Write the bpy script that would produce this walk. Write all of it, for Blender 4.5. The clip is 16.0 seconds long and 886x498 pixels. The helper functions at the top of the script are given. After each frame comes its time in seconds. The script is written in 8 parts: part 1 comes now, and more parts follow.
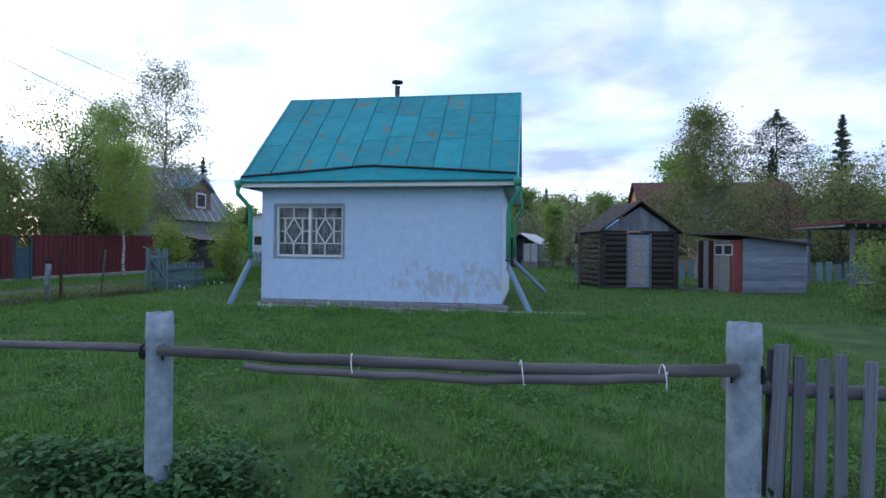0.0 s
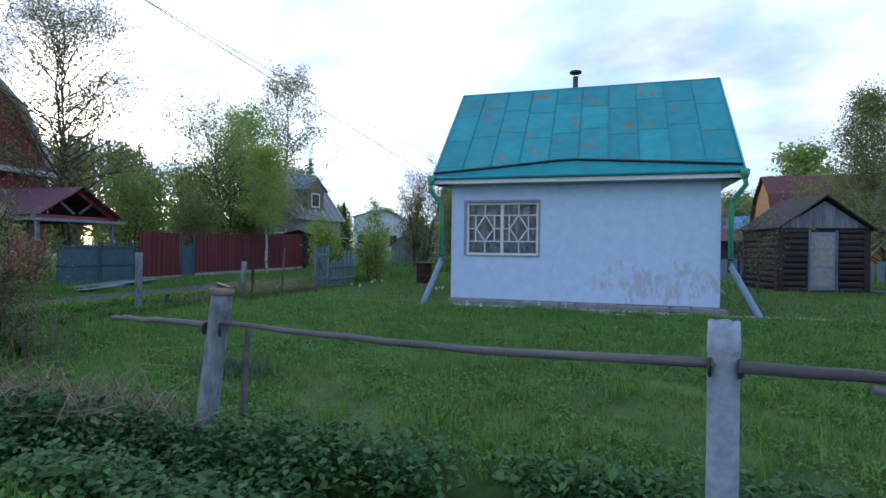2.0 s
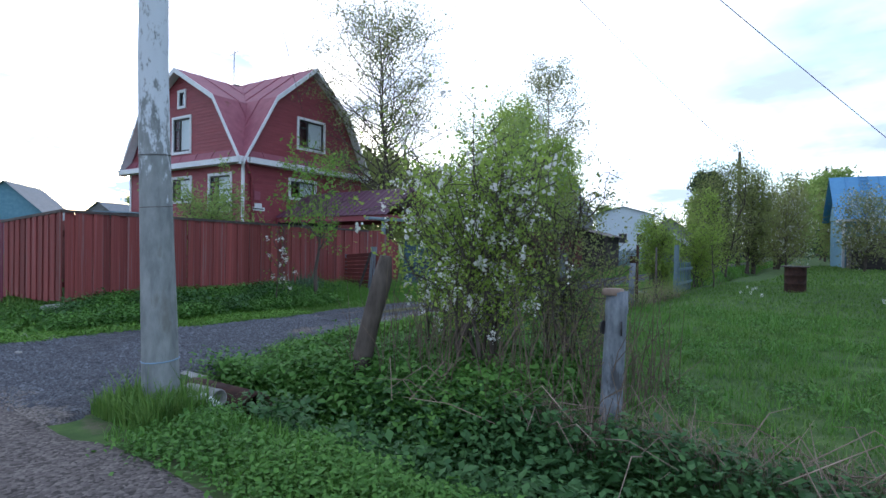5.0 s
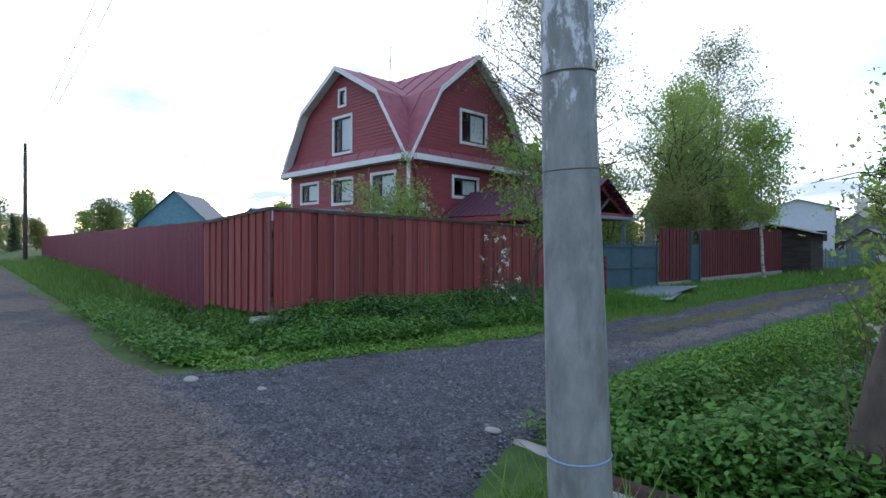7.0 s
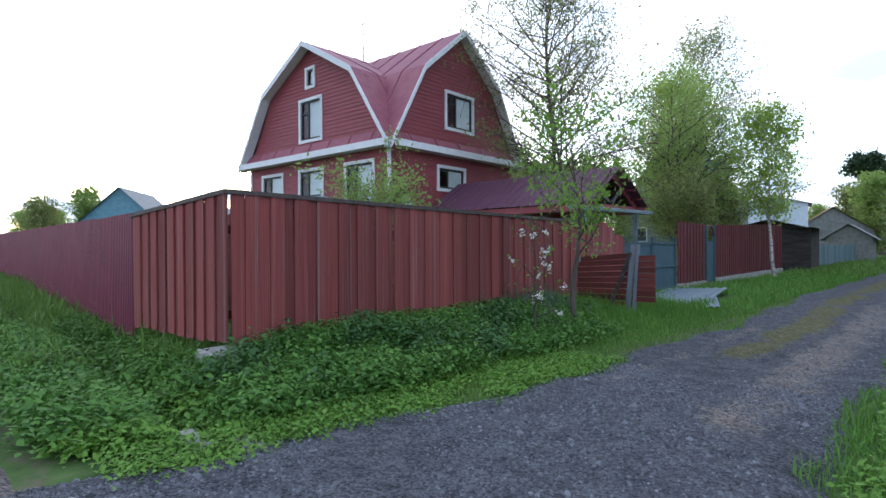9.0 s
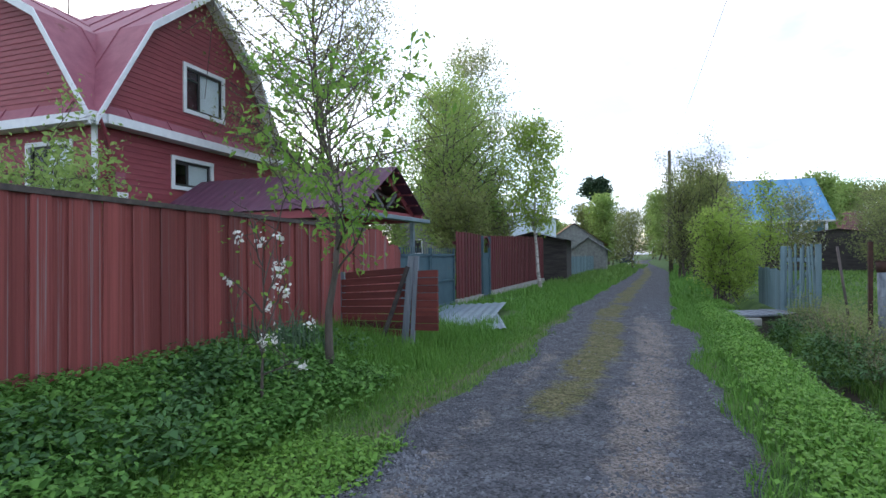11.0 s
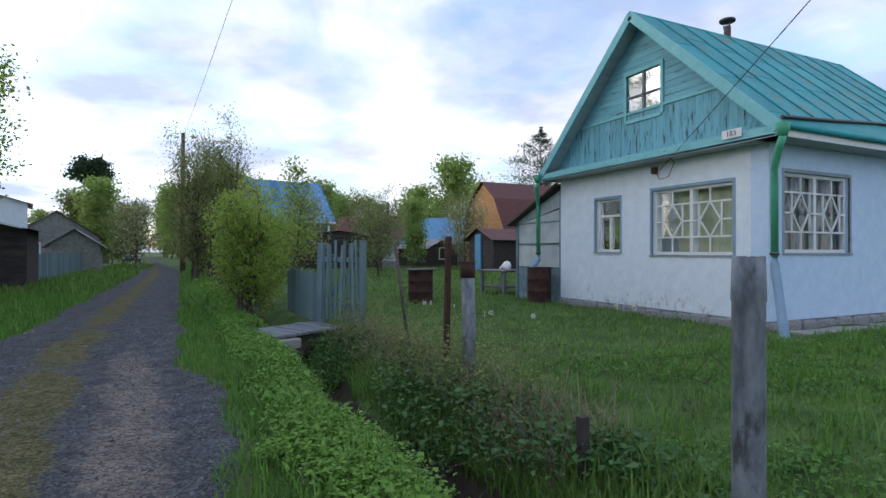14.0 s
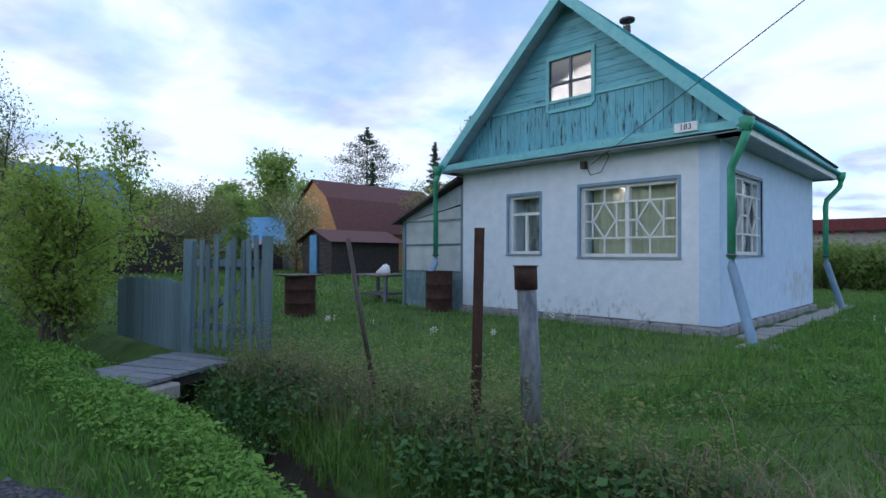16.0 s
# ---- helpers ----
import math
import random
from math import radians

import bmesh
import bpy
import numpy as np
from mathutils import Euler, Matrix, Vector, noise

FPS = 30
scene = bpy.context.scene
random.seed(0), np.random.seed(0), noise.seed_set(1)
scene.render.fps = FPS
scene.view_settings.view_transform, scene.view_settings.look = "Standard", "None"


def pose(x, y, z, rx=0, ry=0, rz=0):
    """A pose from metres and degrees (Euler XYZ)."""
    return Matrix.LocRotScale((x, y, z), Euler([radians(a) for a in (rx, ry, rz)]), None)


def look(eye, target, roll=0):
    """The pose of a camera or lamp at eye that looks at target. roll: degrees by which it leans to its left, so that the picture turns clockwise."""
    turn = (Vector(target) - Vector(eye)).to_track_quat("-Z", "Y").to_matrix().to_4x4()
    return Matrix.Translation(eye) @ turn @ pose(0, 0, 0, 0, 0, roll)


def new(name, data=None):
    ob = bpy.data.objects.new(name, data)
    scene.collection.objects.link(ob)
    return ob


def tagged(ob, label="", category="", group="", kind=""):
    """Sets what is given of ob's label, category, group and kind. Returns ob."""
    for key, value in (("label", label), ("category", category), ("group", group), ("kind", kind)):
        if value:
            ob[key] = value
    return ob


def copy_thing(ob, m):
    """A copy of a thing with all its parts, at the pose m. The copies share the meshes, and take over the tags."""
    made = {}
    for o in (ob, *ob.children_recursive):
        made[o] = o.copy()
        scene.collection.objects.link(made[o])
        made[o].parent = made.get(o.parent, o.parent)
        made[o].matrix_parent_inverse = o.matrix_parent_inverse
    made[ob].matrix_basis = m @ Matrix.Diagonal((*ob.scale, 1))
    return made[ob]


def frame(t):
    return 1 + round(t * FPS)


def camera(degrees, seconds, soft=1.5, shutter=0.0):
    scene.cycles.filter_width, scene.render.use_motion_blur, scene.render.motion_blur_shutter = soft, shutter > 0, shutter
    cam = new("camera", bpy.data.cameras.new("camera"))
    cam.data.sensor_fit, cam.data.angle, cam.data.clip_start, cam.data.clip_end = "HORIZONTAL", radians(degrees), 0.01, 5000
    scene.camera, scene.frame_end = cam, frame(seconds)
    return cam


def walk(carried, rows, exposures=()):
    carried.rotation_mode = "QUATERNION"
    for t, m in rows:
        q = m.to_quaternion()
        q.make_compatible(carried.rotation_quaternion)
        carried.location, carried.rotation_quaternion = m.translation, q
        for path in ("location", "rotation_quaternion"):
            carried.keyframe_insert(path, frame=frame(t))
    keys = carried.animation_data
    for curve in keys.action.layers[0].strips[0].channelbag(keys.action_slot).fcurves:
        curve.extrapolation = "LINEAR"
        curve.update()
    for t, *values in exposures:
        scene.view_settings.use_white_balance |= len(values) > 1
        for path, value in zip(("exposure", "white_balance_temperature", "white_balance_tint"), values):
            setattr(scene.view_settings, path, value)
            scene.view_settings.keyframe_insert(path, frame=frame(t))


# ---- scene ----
# ---- camera and walk ----
cam = camera(78.0, 16.0)

PATH = [
    (0, (1.401, 2.795, 1.534), (1.091, 4.771, 1.538), 0.6),
    (0.5, (0.692, 2.782, 1.514), (0.397, 4.761, 1.517), 0.5),
    (1, (-0.064, 2.752, 1.509), (-0.377, 4.727, 1.511), 0.7),
    (1.5, (-0.829, 2.728, 1.505), (-1.208, 4.692, 1.506), 0.7),
    (2, (-1.644, 2.712, 1.491), (-2.217, 4.628, 1.487), 0.7),
    (2.5, (-2.492, 2.678, 1.488), (-3.296, 4.509, 1.482), 0.7),
    (3, (-3.368, 2.631, 1.489), (-4.372, 4.36, 1.476), 0.8),
    (3.5, (-4.219, 2.573, 1.49), (-5.36, 4.215, 1.476), 0.7),
    (3.7, (-4.567, 2.557, 1.49), (-5.734, 4.181, 1.474), 0.8),
    (5.8, (-8.261, 2.459, 1.407), (-9.519, 4.014, 1.399), 0.4),
    (6, (-8.596, 2.462, 1.402), (-9.922, 3.958, 1.385), 0.2),
    (6.5, (-9.393, 2.521, 1.386), (-10.849, 3.893, 1.373), 0.3),
    (7, (-10.155, 2.627, 1.381), (-11.664, 3.939, 1.369), 0.2),
    (7.5, (-10.866, 2.761, 1.365), (-12.382, 4.065, 1.354), 0.2),
    (7.6, (-11.003, 2.795, 1.365), (-12.519, 4.099, 1.359), -0.3),
    (8, (-11.521, 2.967, 1.364), (-13.046, 4.261, 1.35), -0.1),
    (8.5, (-12.076, 3.275, 1.355), (-13.583, 4.591, 1.341), -0.2),
    (9, (-12.576, 3.702, 1.365), (-13.992, 5.114, 1.351), -0.3),
    (9.5, (-12.985, 4.221, 1.363), (-14.235, 5.783, 1.346), -0.4),
    (9.7, (-13.121, 4.467, 1.372), (-14.297, 6.085, 1.361), -0.6),
    (11.8, (-13.945, 7.25, 1.341), (-14.53, 9.163, 1.354), 0.0),
    (12, (-13.947, 7.545, 1.336), (-14.495, 9.469, 1.337), 0.1),
    (12.5, (-13.83, 8.323, 1.324), (-14.182, 10.292, 1.328), 0.1),
    (13, (-13.739, 9.082, 1.33), (-13.754, 11.082, 1.338), 0.1),
    (13.4, (-13.689, 9.652, 1.333), (-13.347, 11.622, 1.35), 0.1),
    (13.5, (-13.683, 9.792, 1.333), (-13.227, 11.739, 1.348), 0.1),
    (14, (-13.691, 10.487, 1.329), (-12.827, 12.291, 1.341), 0.1),
    (14.5, (-13.726, 11.169, 1.324), (-12.591, 12.815, 1.341), 0.3),
    (15, (-13.754, 11.847, 1.326), (-12.455, 13.368, 1.344), 0.1),
    (15.5, (-13.89, 12.506, 1.314), (-12.475, 13.919, 1.346), 0.3),
    (16, (-14.088, 13.189, 1.296), (-12.669, 14.597, 1.321), 0.2),
]
# seconds, stops, kelvin, tint
EXPOSURES = [(0, -0.03, 5390, 16), (2, 0.04, 5390, 15), (3, 0.2, 5340, 14), (3.7, 0.27, 5390, 13), (5.8, 0.33, 5640, 12), (7, 0.2, 5690, 12), (9, 0.6, 5840, 12), (9.7, 0.72, 5890, 12),
             (11.8, 0.66, 6040, 12), (13, 0.47, 6140, 12), (13.5, 0.28, 6140, 13), (14, 0.1, 6040, 14), (15, 0.02, 5690, 12), (15.5, 0.0, 5540, 12), (16, 0.0, 5540, 12)]
walk(cam, [(t, look(eye, target, roll)) for t, eye, target, roll in PATH], EXPOSURES)
# ---- world and sun ----
world = bpy.data.worlds.new("world")
scene.world = world
world.use_nodes = True
wn, wl = world.node_tree.nodes, world.node_tree.links
wn.clear()
SUN_EL, SUN_AZ = 12.0, -62.0          # degrees; azimuth from +y towards +x
sky = wn.new("ShaderNodeTexSky")
sky.sky_type = "NISHITA"
sky.sun_disc = False
sky.sun_elevation, sky.sun_rotation = radians(SUN_EL), radians(SUN_AZ)
sky.altitude, sky.air_density, sky.dust_density, sky.ozone_density = 100, 1.0, 1.5, 1.5
tc = wn.new("ShaderNodeTexCoord")
sep = wn.new("ShaderNodeSeparateXYZ")
wl.new(tc.outputs["Generated"], sep.inputs[0])
# flat cloud deck: direction divided by its height
zc = wn.new("ShaderNodeMath"); zc.operation = "MAXIMUM"; zc.inputs[1].default_value = 0.0
wl.new(sep.outputs[2], zc.inputs[0])
zz = wn.new("ShaderNodeMath"); zz.operation = "ADD"; zz.inputs[1].default_value = 0.16
wl.new(zc.outputs[0], zz.inputs[0])
dv = wn.new("ShaderNodeVectorMath"); dv.operation = "DIVIDE"
cz = wn.new("ShaderNodeCombineXYZ")
for i in range(3):
    wl.new(zz.outputs[0], cz.inputs[i])
wl.new(tc.outputs["Generated"], dv.inputs[0]); wl.new(cz.outputs[0], dv.inputs[1])
cn = wn.new("ShaderNodeTexNoise")
cn.inputs["Scale"].default_value, cn.inputs["Detail"].default_value, cn.inputs["Roughness"].default_value = 1.5, 7, 0.55
cn.inputs["Distortion"].default_value = 0.4
wl.new(dv.outputs[0], cn.inputs["Vector"])
cr = wn.new("ShaderNodeValToRGB")
cr.color_ramp.elements[0].position, cr.color_ramp.elements[1].position = 0.27, 0.56
wl.new(cn.outputs["Fac"], cr.inputs[0])
cn2 = wn.new("ShaderNodeTexNoise")
cn2.inputs["Scale"].default_value, cn2.inputs["Detail"].default_value = 1.3, 7
wl.new(dv.outputs[0], cn2.inputs["Vector"])
cc = wn.new("ShaderNodeValToRGB")     # cloud tone: grey bases to bright tops
cc.color_ramp.elements[0].position, cc.color_ramp.elements[0].color = 0.38, (0.54, 0.61, 0.78, 1)
cc.color_ramp.elements[1].position, cc.color_ramp.elements[1].color = 0.55, (1.05, 1.06, 1.09, 1)
wl.new(cn2.outputs["Fac"], cc.inputs[0])
# clouds are brighter towards the low sun
dt = wn.new("ShaderNodeVectorMath"); dt.operation = "DOT_PRODUCT"
az = radians(SUN_AZ)
dt.inputs[1].default_value = (math.sin(az) * 0.98, math.cos(az) * 0.98, 0.2)
wl.new(tc.outputs["Generated"], dt.inputs[0])
mr = wn.new("ShaderNodeMapRange")
mr.inputs[1].default_value, mr.inputs[2].default_value, mr.inputs[3].default_value, mr.inputs[4].default_value = 0.15, 0.95, 1.02, 1.32
wl.new(dt.outputs["Value"], mr.inputs[0])
mul = wn.new("ShaderNodeVectorMath"); mul.operation = "SCALE"
wl.new(cc.outputs[0], mul.inputs[0]); wl.new(mr.outputs[0], mul.inputs["Scale"])
skm = wn.new("ShaderNodeVectorMath"); skm.operation = "SCALE"; skm.inputs["Scale"].default_value = 0.36
wl.new(sky.outputs[0], skm.inputs[0])
mx = wn.new("ShaderNodeMix"); mx.data_type = "RGBA"
wl.new(cr.outputs[0], mx.inputs[0]); wl.new(skm.outputs[0], mx.inputs[6]); wl.new(mul.outputs[0], mx.inputs[7])
bg = wn.new("ShaderNodeBackground"); bg.inputs[1].default_value = 1.0
wo = wn.new("ShaderNodeOutputWorld")
wl.new(mx.outputs[2], bg.inputs[0]); wl.new(bg.outputs[0], wo.inputs[0])

sun = new("sun", bpy.data.lights.new("sun", "SUN"))
sun.data.energy, sun.data.angle, sun.data.color = 0.6, radians(14), (1.0, 0.88, 0.74)
sun.matrix_world = look((0, 0, 50), (-math.sin(az) * 50, -math.cos(az) * 50, 50 - 50 * math.tan(radians(SUN_EL))))


# ---- helpers of this scene ----
rng = np.random.default_rng(7)


def mat(name, c1, c2=None, scale=6.0, rough=0.8, bump=0.15, metal=0.0, stretch=(1, 1, 1), c3=None, spot=0.62, spot_scale=2.0,
        vary=0.0, island=False, detail=6.0, spec=0.4, bump_scale=None, flaked=None):
    """A procedural surface: two tones by fine noise, a third in patches, grain relief, and a tone that varies from piece to piece."""
    m = bpy.data.materials.new(name)
    m.use_nodes = True
    n, l = m.node_tree.nodes, m.node_tree.links
    b = n["Principled BSDF"]
    b.inputs["Roughness"].default_value, b.inputs["Metallic"].default_value = rough, metal
    b.inputs["Specular IOR Level"].default_value = spec
    co, mp = n.new("ShaderNodeTexCoord"), n.new("ShaderNodeMapping")
    mp.inputs["Scale"].default_value = stretch
    l.new(co.outputs["Object"], mp.inputs[0])
    info = n.new("ShaderNodeObjectInfo")
    geo = n.new("ShaderNodeNewGeometry")
    rand = geo.outputs["Random Per Island"] if island else info.outputs["Random"]
    off = n.new("ShaderNodeMath"); off.operation = "MULTIPLY"; off.inputs[1].default_value = 37.0
    l.new(rand, off.inputs[0])
    ad = n.new("ShaderNodeVectorMath"); ad.operation = "ADD"
    l.new(mp.outputs[0], ad.inputs[0]); l.new(off.outputs[0], ad.inputs[1])
    no = n.new("ShaderNodeTexNoise")
    no.inputs["Scale"].default_value, no.inputs["Detail"].default_value, no.inputs["Roughness"].default_value = scale, detail, 0.62
    l.new(ad.outputs[0], no.inputs["Vector"])
    mix = n.new("ShaderNodeMix"); mix.data_type = "RGBA"
    mix.inputs[6].default_value, mix.inputs[7].default_value = (*c1, 1), (*(c2 or c1), 1)
    ra = n.new("ShaderNodeValToRGB")
    ra.color_ramp.elements[0].position, ra.color_ramp.elements[1].position = 0.33, 0.67
    l.new(no.outputs["Fac"], ra.inputs[0]); l.new(ra.outputs[0], mix.inputs[0])
    out = mix.outputs[2]
    if c3:
        n2 = n.new("ShaderNodeTexNoise")
        n2.inputs["Scale"].default_value, n2.inputs["Detail"].default_value, n2.inputs["Roughness"].default_value = spot_scale, 8, 0.68
        l.new(ad.outputs[0], n2.inputs["Vector"])
        r2 = n.new("ShaderNodeValToRGB")
        r2.color_ramp.elements[0].position, r2.color_ramp.elements[1].position = spot - 0.03, spot + 0.05
        l.new(n2.outputs["Fac"], r2.inputs[0])
        m2 = n.new("ShaderNodeMix"); m2.data_type = "RGBA"
        m2.inputs[7].default_value = (*c3, 1)
        l.new(r2.outputs[0], m2.inputs[0]); l.new(out, m2.inputs[6])
        out = m2.outputs[2]
    if flaked:
        # flaked area: centre, radii, colour
        cen, rad, col, amp, fine = flaked
        sb = n.new("ShaderNodeVectorMath"); sb.operation = "SUBTRACT"; sb.inputs[1].default_value = cen
        dv_ = n.new("ShaderNodeVectorMath"); dv_.operation = "DIVIDE"; dv_.inputs[1].default_value = rad
        ln = n.new("ShaderNodeVectorMath"); ln.operation = "LENGTH"
        l.new(co.outputs["Object"], sb.inputs[0]); l.new(sb.outputs[0], dv_.inputs[0]); l.new(dv_.outputs[0], ln.inputs[0])
        fr = n.new("ShaderNodeMapRange"); fr.inputs[1].default_value, fr.inputs[2].default_value, fr.inputs[3].default_value, fr.inputs[4].default_value = 0.2, 1.1, amp, -0.12
        l.new(ln.outputs["Value"], fr.inputs[0])
        st = n.new("ShaderNodeMapping"); st.inputs["Scale"].default_value = fine
        l.new(co.outputs["Object"], st.inputs[0])
        n3 = n.new("ShaderNodeTexNoise"); n3.inputs["Scale"].default_value, n3.inputs["Detail"].default_value, n3.inputs["Roughness"].default_value = 1.3, 9, 0.72
        l.new(st.outputs[0], n3.inputs["Vector"])
        sm_ = n.new("ShaderNodeMath"); sm_.operation = "ADD"
        l.new(n3.outputs["Fac"], sm_.inputs[0]); l.new(fr.outputs[0], sm_.inputs[1])
        th = n.new("ShaderNodeMapRange"); th.inputs[1].default_value, th.inputs[2].default_value, th.inputs[4].default_value = 0.57, 0.65, 0.75
        l.new(sm_.outputs[0], th.inputs[0])
        m3 = n.new("ShaderNodeMix"); m3.data_type = "RGBA"; m3.inputs[7].default_value = (*col, 1)
        l.new(th.outputs[0], m3.inputs[0]); l.new(out, m3.inputs[6])
        out = m3.outputs[2]
    if vary:
        mv = n.new("ShaderNodeMapRange")
        mv.inputs[3].default_value, mv.inputs[4].default_value = 1 - vary, 1 + vary
        l.new(rand, mv.inputs[0])
        hs = n.new("ShaderNodeHueSaturation")
        l.new(mv.outputs[0], hs.inputs["Value"]); l.new(out, hs.inputs["Color"])
        out = hs.outputs[0]
    l.new(out, b.inputs["Base Color"])
    if bump:
        bu = n.new("ShaderNodeBump")
        bu.inputs["Strength"].default_value, bu.inputs["Distance"].default_value = bump, 0.02
        if bump_scale:
            nb = n.new("ShaderNodeTexNoise")
            nb.inputs["Scale"].default_value, nb.inputs["Detail"].default_value = bump_scale, 6
            l.new(ad.outputs[0], nb.inputs["Vector"]); l.new(nb.outputs["Fac"], bu.inputs["Height"])
        else:
            l.new(no.outputs["Fac"], bu.inputs["Height"])
        l.new(bu.outputs[0], b.inputs["Normal"])
    return m


def leaf_mat(name, c1, c2, glow=0.58, rough=0.6):
    """Leaves: tone differs from leaf to leaf, and light passes through them."""
    m = bpy.data.materials.new(name)
    m.use_nodes = True
    n, l = m.node_tree.nodes, m.node_tree.links
    n.clear()
    geo = n.new("ShaderNodeNewGeometry")
    co = n.new("ShaderNodeTexCoord")
    no = n.new("ShaderNodeTexNoise"); no.inputs["Scale"].default_value = 0.9
    l.new(co.outputs["Object"], no.inputs["Vector"])
    av = n.new("ShaderNodeMath"); av.operation = "MULTIPLY_ADD"; av.inputs[1].default_value = 0.55
    l.new(geo.outputs["Random Per Island"], av.inputs[0])
    hf = n.new("ShaderNodeMath"); hf.operation = "MULTIPLY"; hf.inputs[1].default_value = 0.45
    l.new(no.outputs["Fac"], hf.inputs[0]); l.new(hf.outputs[0], av.inputs[2])
    mix = n.new("ShaderNodeMix"); mix.data_type = "RGBA"
    mix.inputs[6].default_value, mix.inputs[7].default_value = (*c1, 1), (*c2, 1)
    l.new(av.outputs[0], mix.inputs[0])
    d, t, s = n.new("ShaderNodeBsdfPrincipled"), n.new("ShaderNodeBsdfTranslucent"), n.new("ShaderNodeMixShader")
    d.inputs["Roughness"].default_value = rough
    d.inputs["Specular IOR Level"].default_value = 0.25
    l.new(mix.outputs[2], d.inputs["Base Color"]); l.new(mix.outputs[2], t.inputs[0])
    s.inputs[0].default_value = glow
    l.new(d.outputs[0], s.inputs[1]); l.new(t.outputs[0], s.inputs[2])
    o = n.new("ShaderNodeOutputMaterial")
    l.new(s.outputs[0], o.inputs[0])
    return m


def glass_mat(name, tint=(0.8, 0.9, 0.92), rough=0.03):
    m = bpy.data.materials.new(name)
    m.use_nodes = True
    b = m.node_tree.nodes["Principled BSDF"]
    b.inputs["Base Color"].default_value = (*tint, 1)
    b.inputs["Roughness"].default_value = rough
    b.inputs["Transmission Weight"].default_value = 1.0
    b.inputs["IOR"].default_value = 1.45
    return m


def solid(bm, faces, thickness):
    """Gives flat faces a thickness."""
    bm.normal_update()
    bmesh.ops.solidify(bm, geom=faces, thickness=thickness)


def mesh_of(name, bm, material):
    me = bpy.data.meshes.new(name)
    bm.normal_update()
    bm.to_mesh(me)
    bm.free()
    me.materials.append(material)
    return me


def mesh_np(name, v, f, material, smooth=False):
    """A mesh from arrays of corners and of three- or four-cornered faces."""
    v, f = np.asarray(v, np.float32), np.asarray(f, np.int32)
    k = f.shape[1]
    me = bpy.data.meshes.new(name)
    me.vertices.add(len(v)); me.vertices.foreach_set("co", v.ravel())
    me.loops.add(f.size); me.loops.foreach_set("vertex_index", f.ravel())
    me.polygons.add(len(f))
    me.polygons.foreach_set("loop_start", np.arange(0, f.size, k, dtype=np.int32))
    me.polygons.foreach_set("loop_total", np.full(len(f), k, np.int32))
    if smooth:
        me.polygons.foreach_set("use_smooth", np.ones(len(f), bool))
    me.update(calc_edges=True)
    me.validate()
    me.materials.append(material)
    return me


def thing(name, loc=(0, 0, 0), rz=0.0, label="", category="", group="", kind=""):
    ob = new(name)
    ob.empty_display_size = 0.2
    ob.matrix_basis = pose(*loc, 0, 0, rz)
    return tagged(ob, label, category, group, kind)


def child(name, me, parent, m=None, label=""):
    ob = new(name, me)
    ob.parent = parent
    if m is not None:
        ob.matrix_basis = m
    if label:
        ob["label"] = label
    return ob


def part(name, bm, material, parent, label=""):
    return child(name, mesh_of(name, bm, material), parent, None, label)


def solo(name, bm, material, label, category, group="", kind="", loc=(0, 0, 0), rz=0.0):
    ob = new(name, mesh_of(name, bm, material))
    ob.matrix_basis = pose(*loc, 0, 0, rz)
    return tagged(ob, label, category, group, kind)


def box(bm, x0, x1, y0, y1, z0, z1, bev=0.0):
    vs = [bm.verts.new((x, y, z)) for z in (z0, z1) for y in (y0, y1) for x in (x0, x1)]
    fs = [bm.faces.new([vs[i] for i in q]) for q in ((0, 2, 3, 1), (4, 5, 7, 6), (0, 1, 5, 4), (2, 6, 7, 3), (0, 4, 6, 2), (1, 3, 7, 5))]
    if bev:
        es = list({e for f in fs for e in f.edges})
        bmesh.ops.bevel(bm, geom=es, offset=bev, segments=1, affect="EDGES")
    return bm


def beam(bm, a, b, w, h, up=(0, 0, 1)):
    """A bar of section w by h from a to b."""
    a, b = Vector(a), Vector(b)
    d = (b - a).normalized()
    s = d.cross(Vector(up))
    s = s.normalized() if s.length > 1e-4 else Vector((1, 0, 0))
    u = s.cross(d).normalized()
    vs = [bm.verts.new(p + s * i * w / 2 + u * j * h / 2) for p in (a, b) for i, j in ((-1, -1), (1, -1), (1, 1), (-1, 1))]
    for q in ((0, 1, 2, 3), (7, 6, 5, 4), (0, 4, 5, 1), (1, 5, 6, 2), (2, 6, 7, 3), (3, 7, 4, 0)):
        bm.faces.new([vs[i] for i in q])
    return bm


def tube(bm, pts, radii, n=8, cap=True):
    """A round bar along points, with a radius at each."""
    pts = [Vector(p) for p in pts]
    if not hasattr(radii, "__len__"):
        radii = [radii] * len(pts)
    rings = []
    for i, p in enumerate(pts):
        d = (pts[min(i + 1, len(pts) - 1)] - pts[max(i - 1, 0)]).normalized()
        s = d.cross(Vector((0, 0, 1))) if abs(d.z) < 0.95 else d.cross(Vector((0, 1, 0)))
        s.normalize()
        u = s.cross(d)
        rings.append([bm.verts.new(p + (s * math.cos(k * 2 * math.pi / n) + u * math.sin(k * 2 * math.pi / n)) * radii[i]) for k in range(n)])
    for r0, r1 in zip(rings, rings[1:]):
        for k in range(n):
            f = bm.faces.new((r0[k], r0[(k + 1) % n], r1[(k + 1) % n], r1[k]))
            f.smooth = n > 5
    if cap:
        bm.faces.new(rings[0][::-1]); bm.faces.new(rings[-1])
    return bm


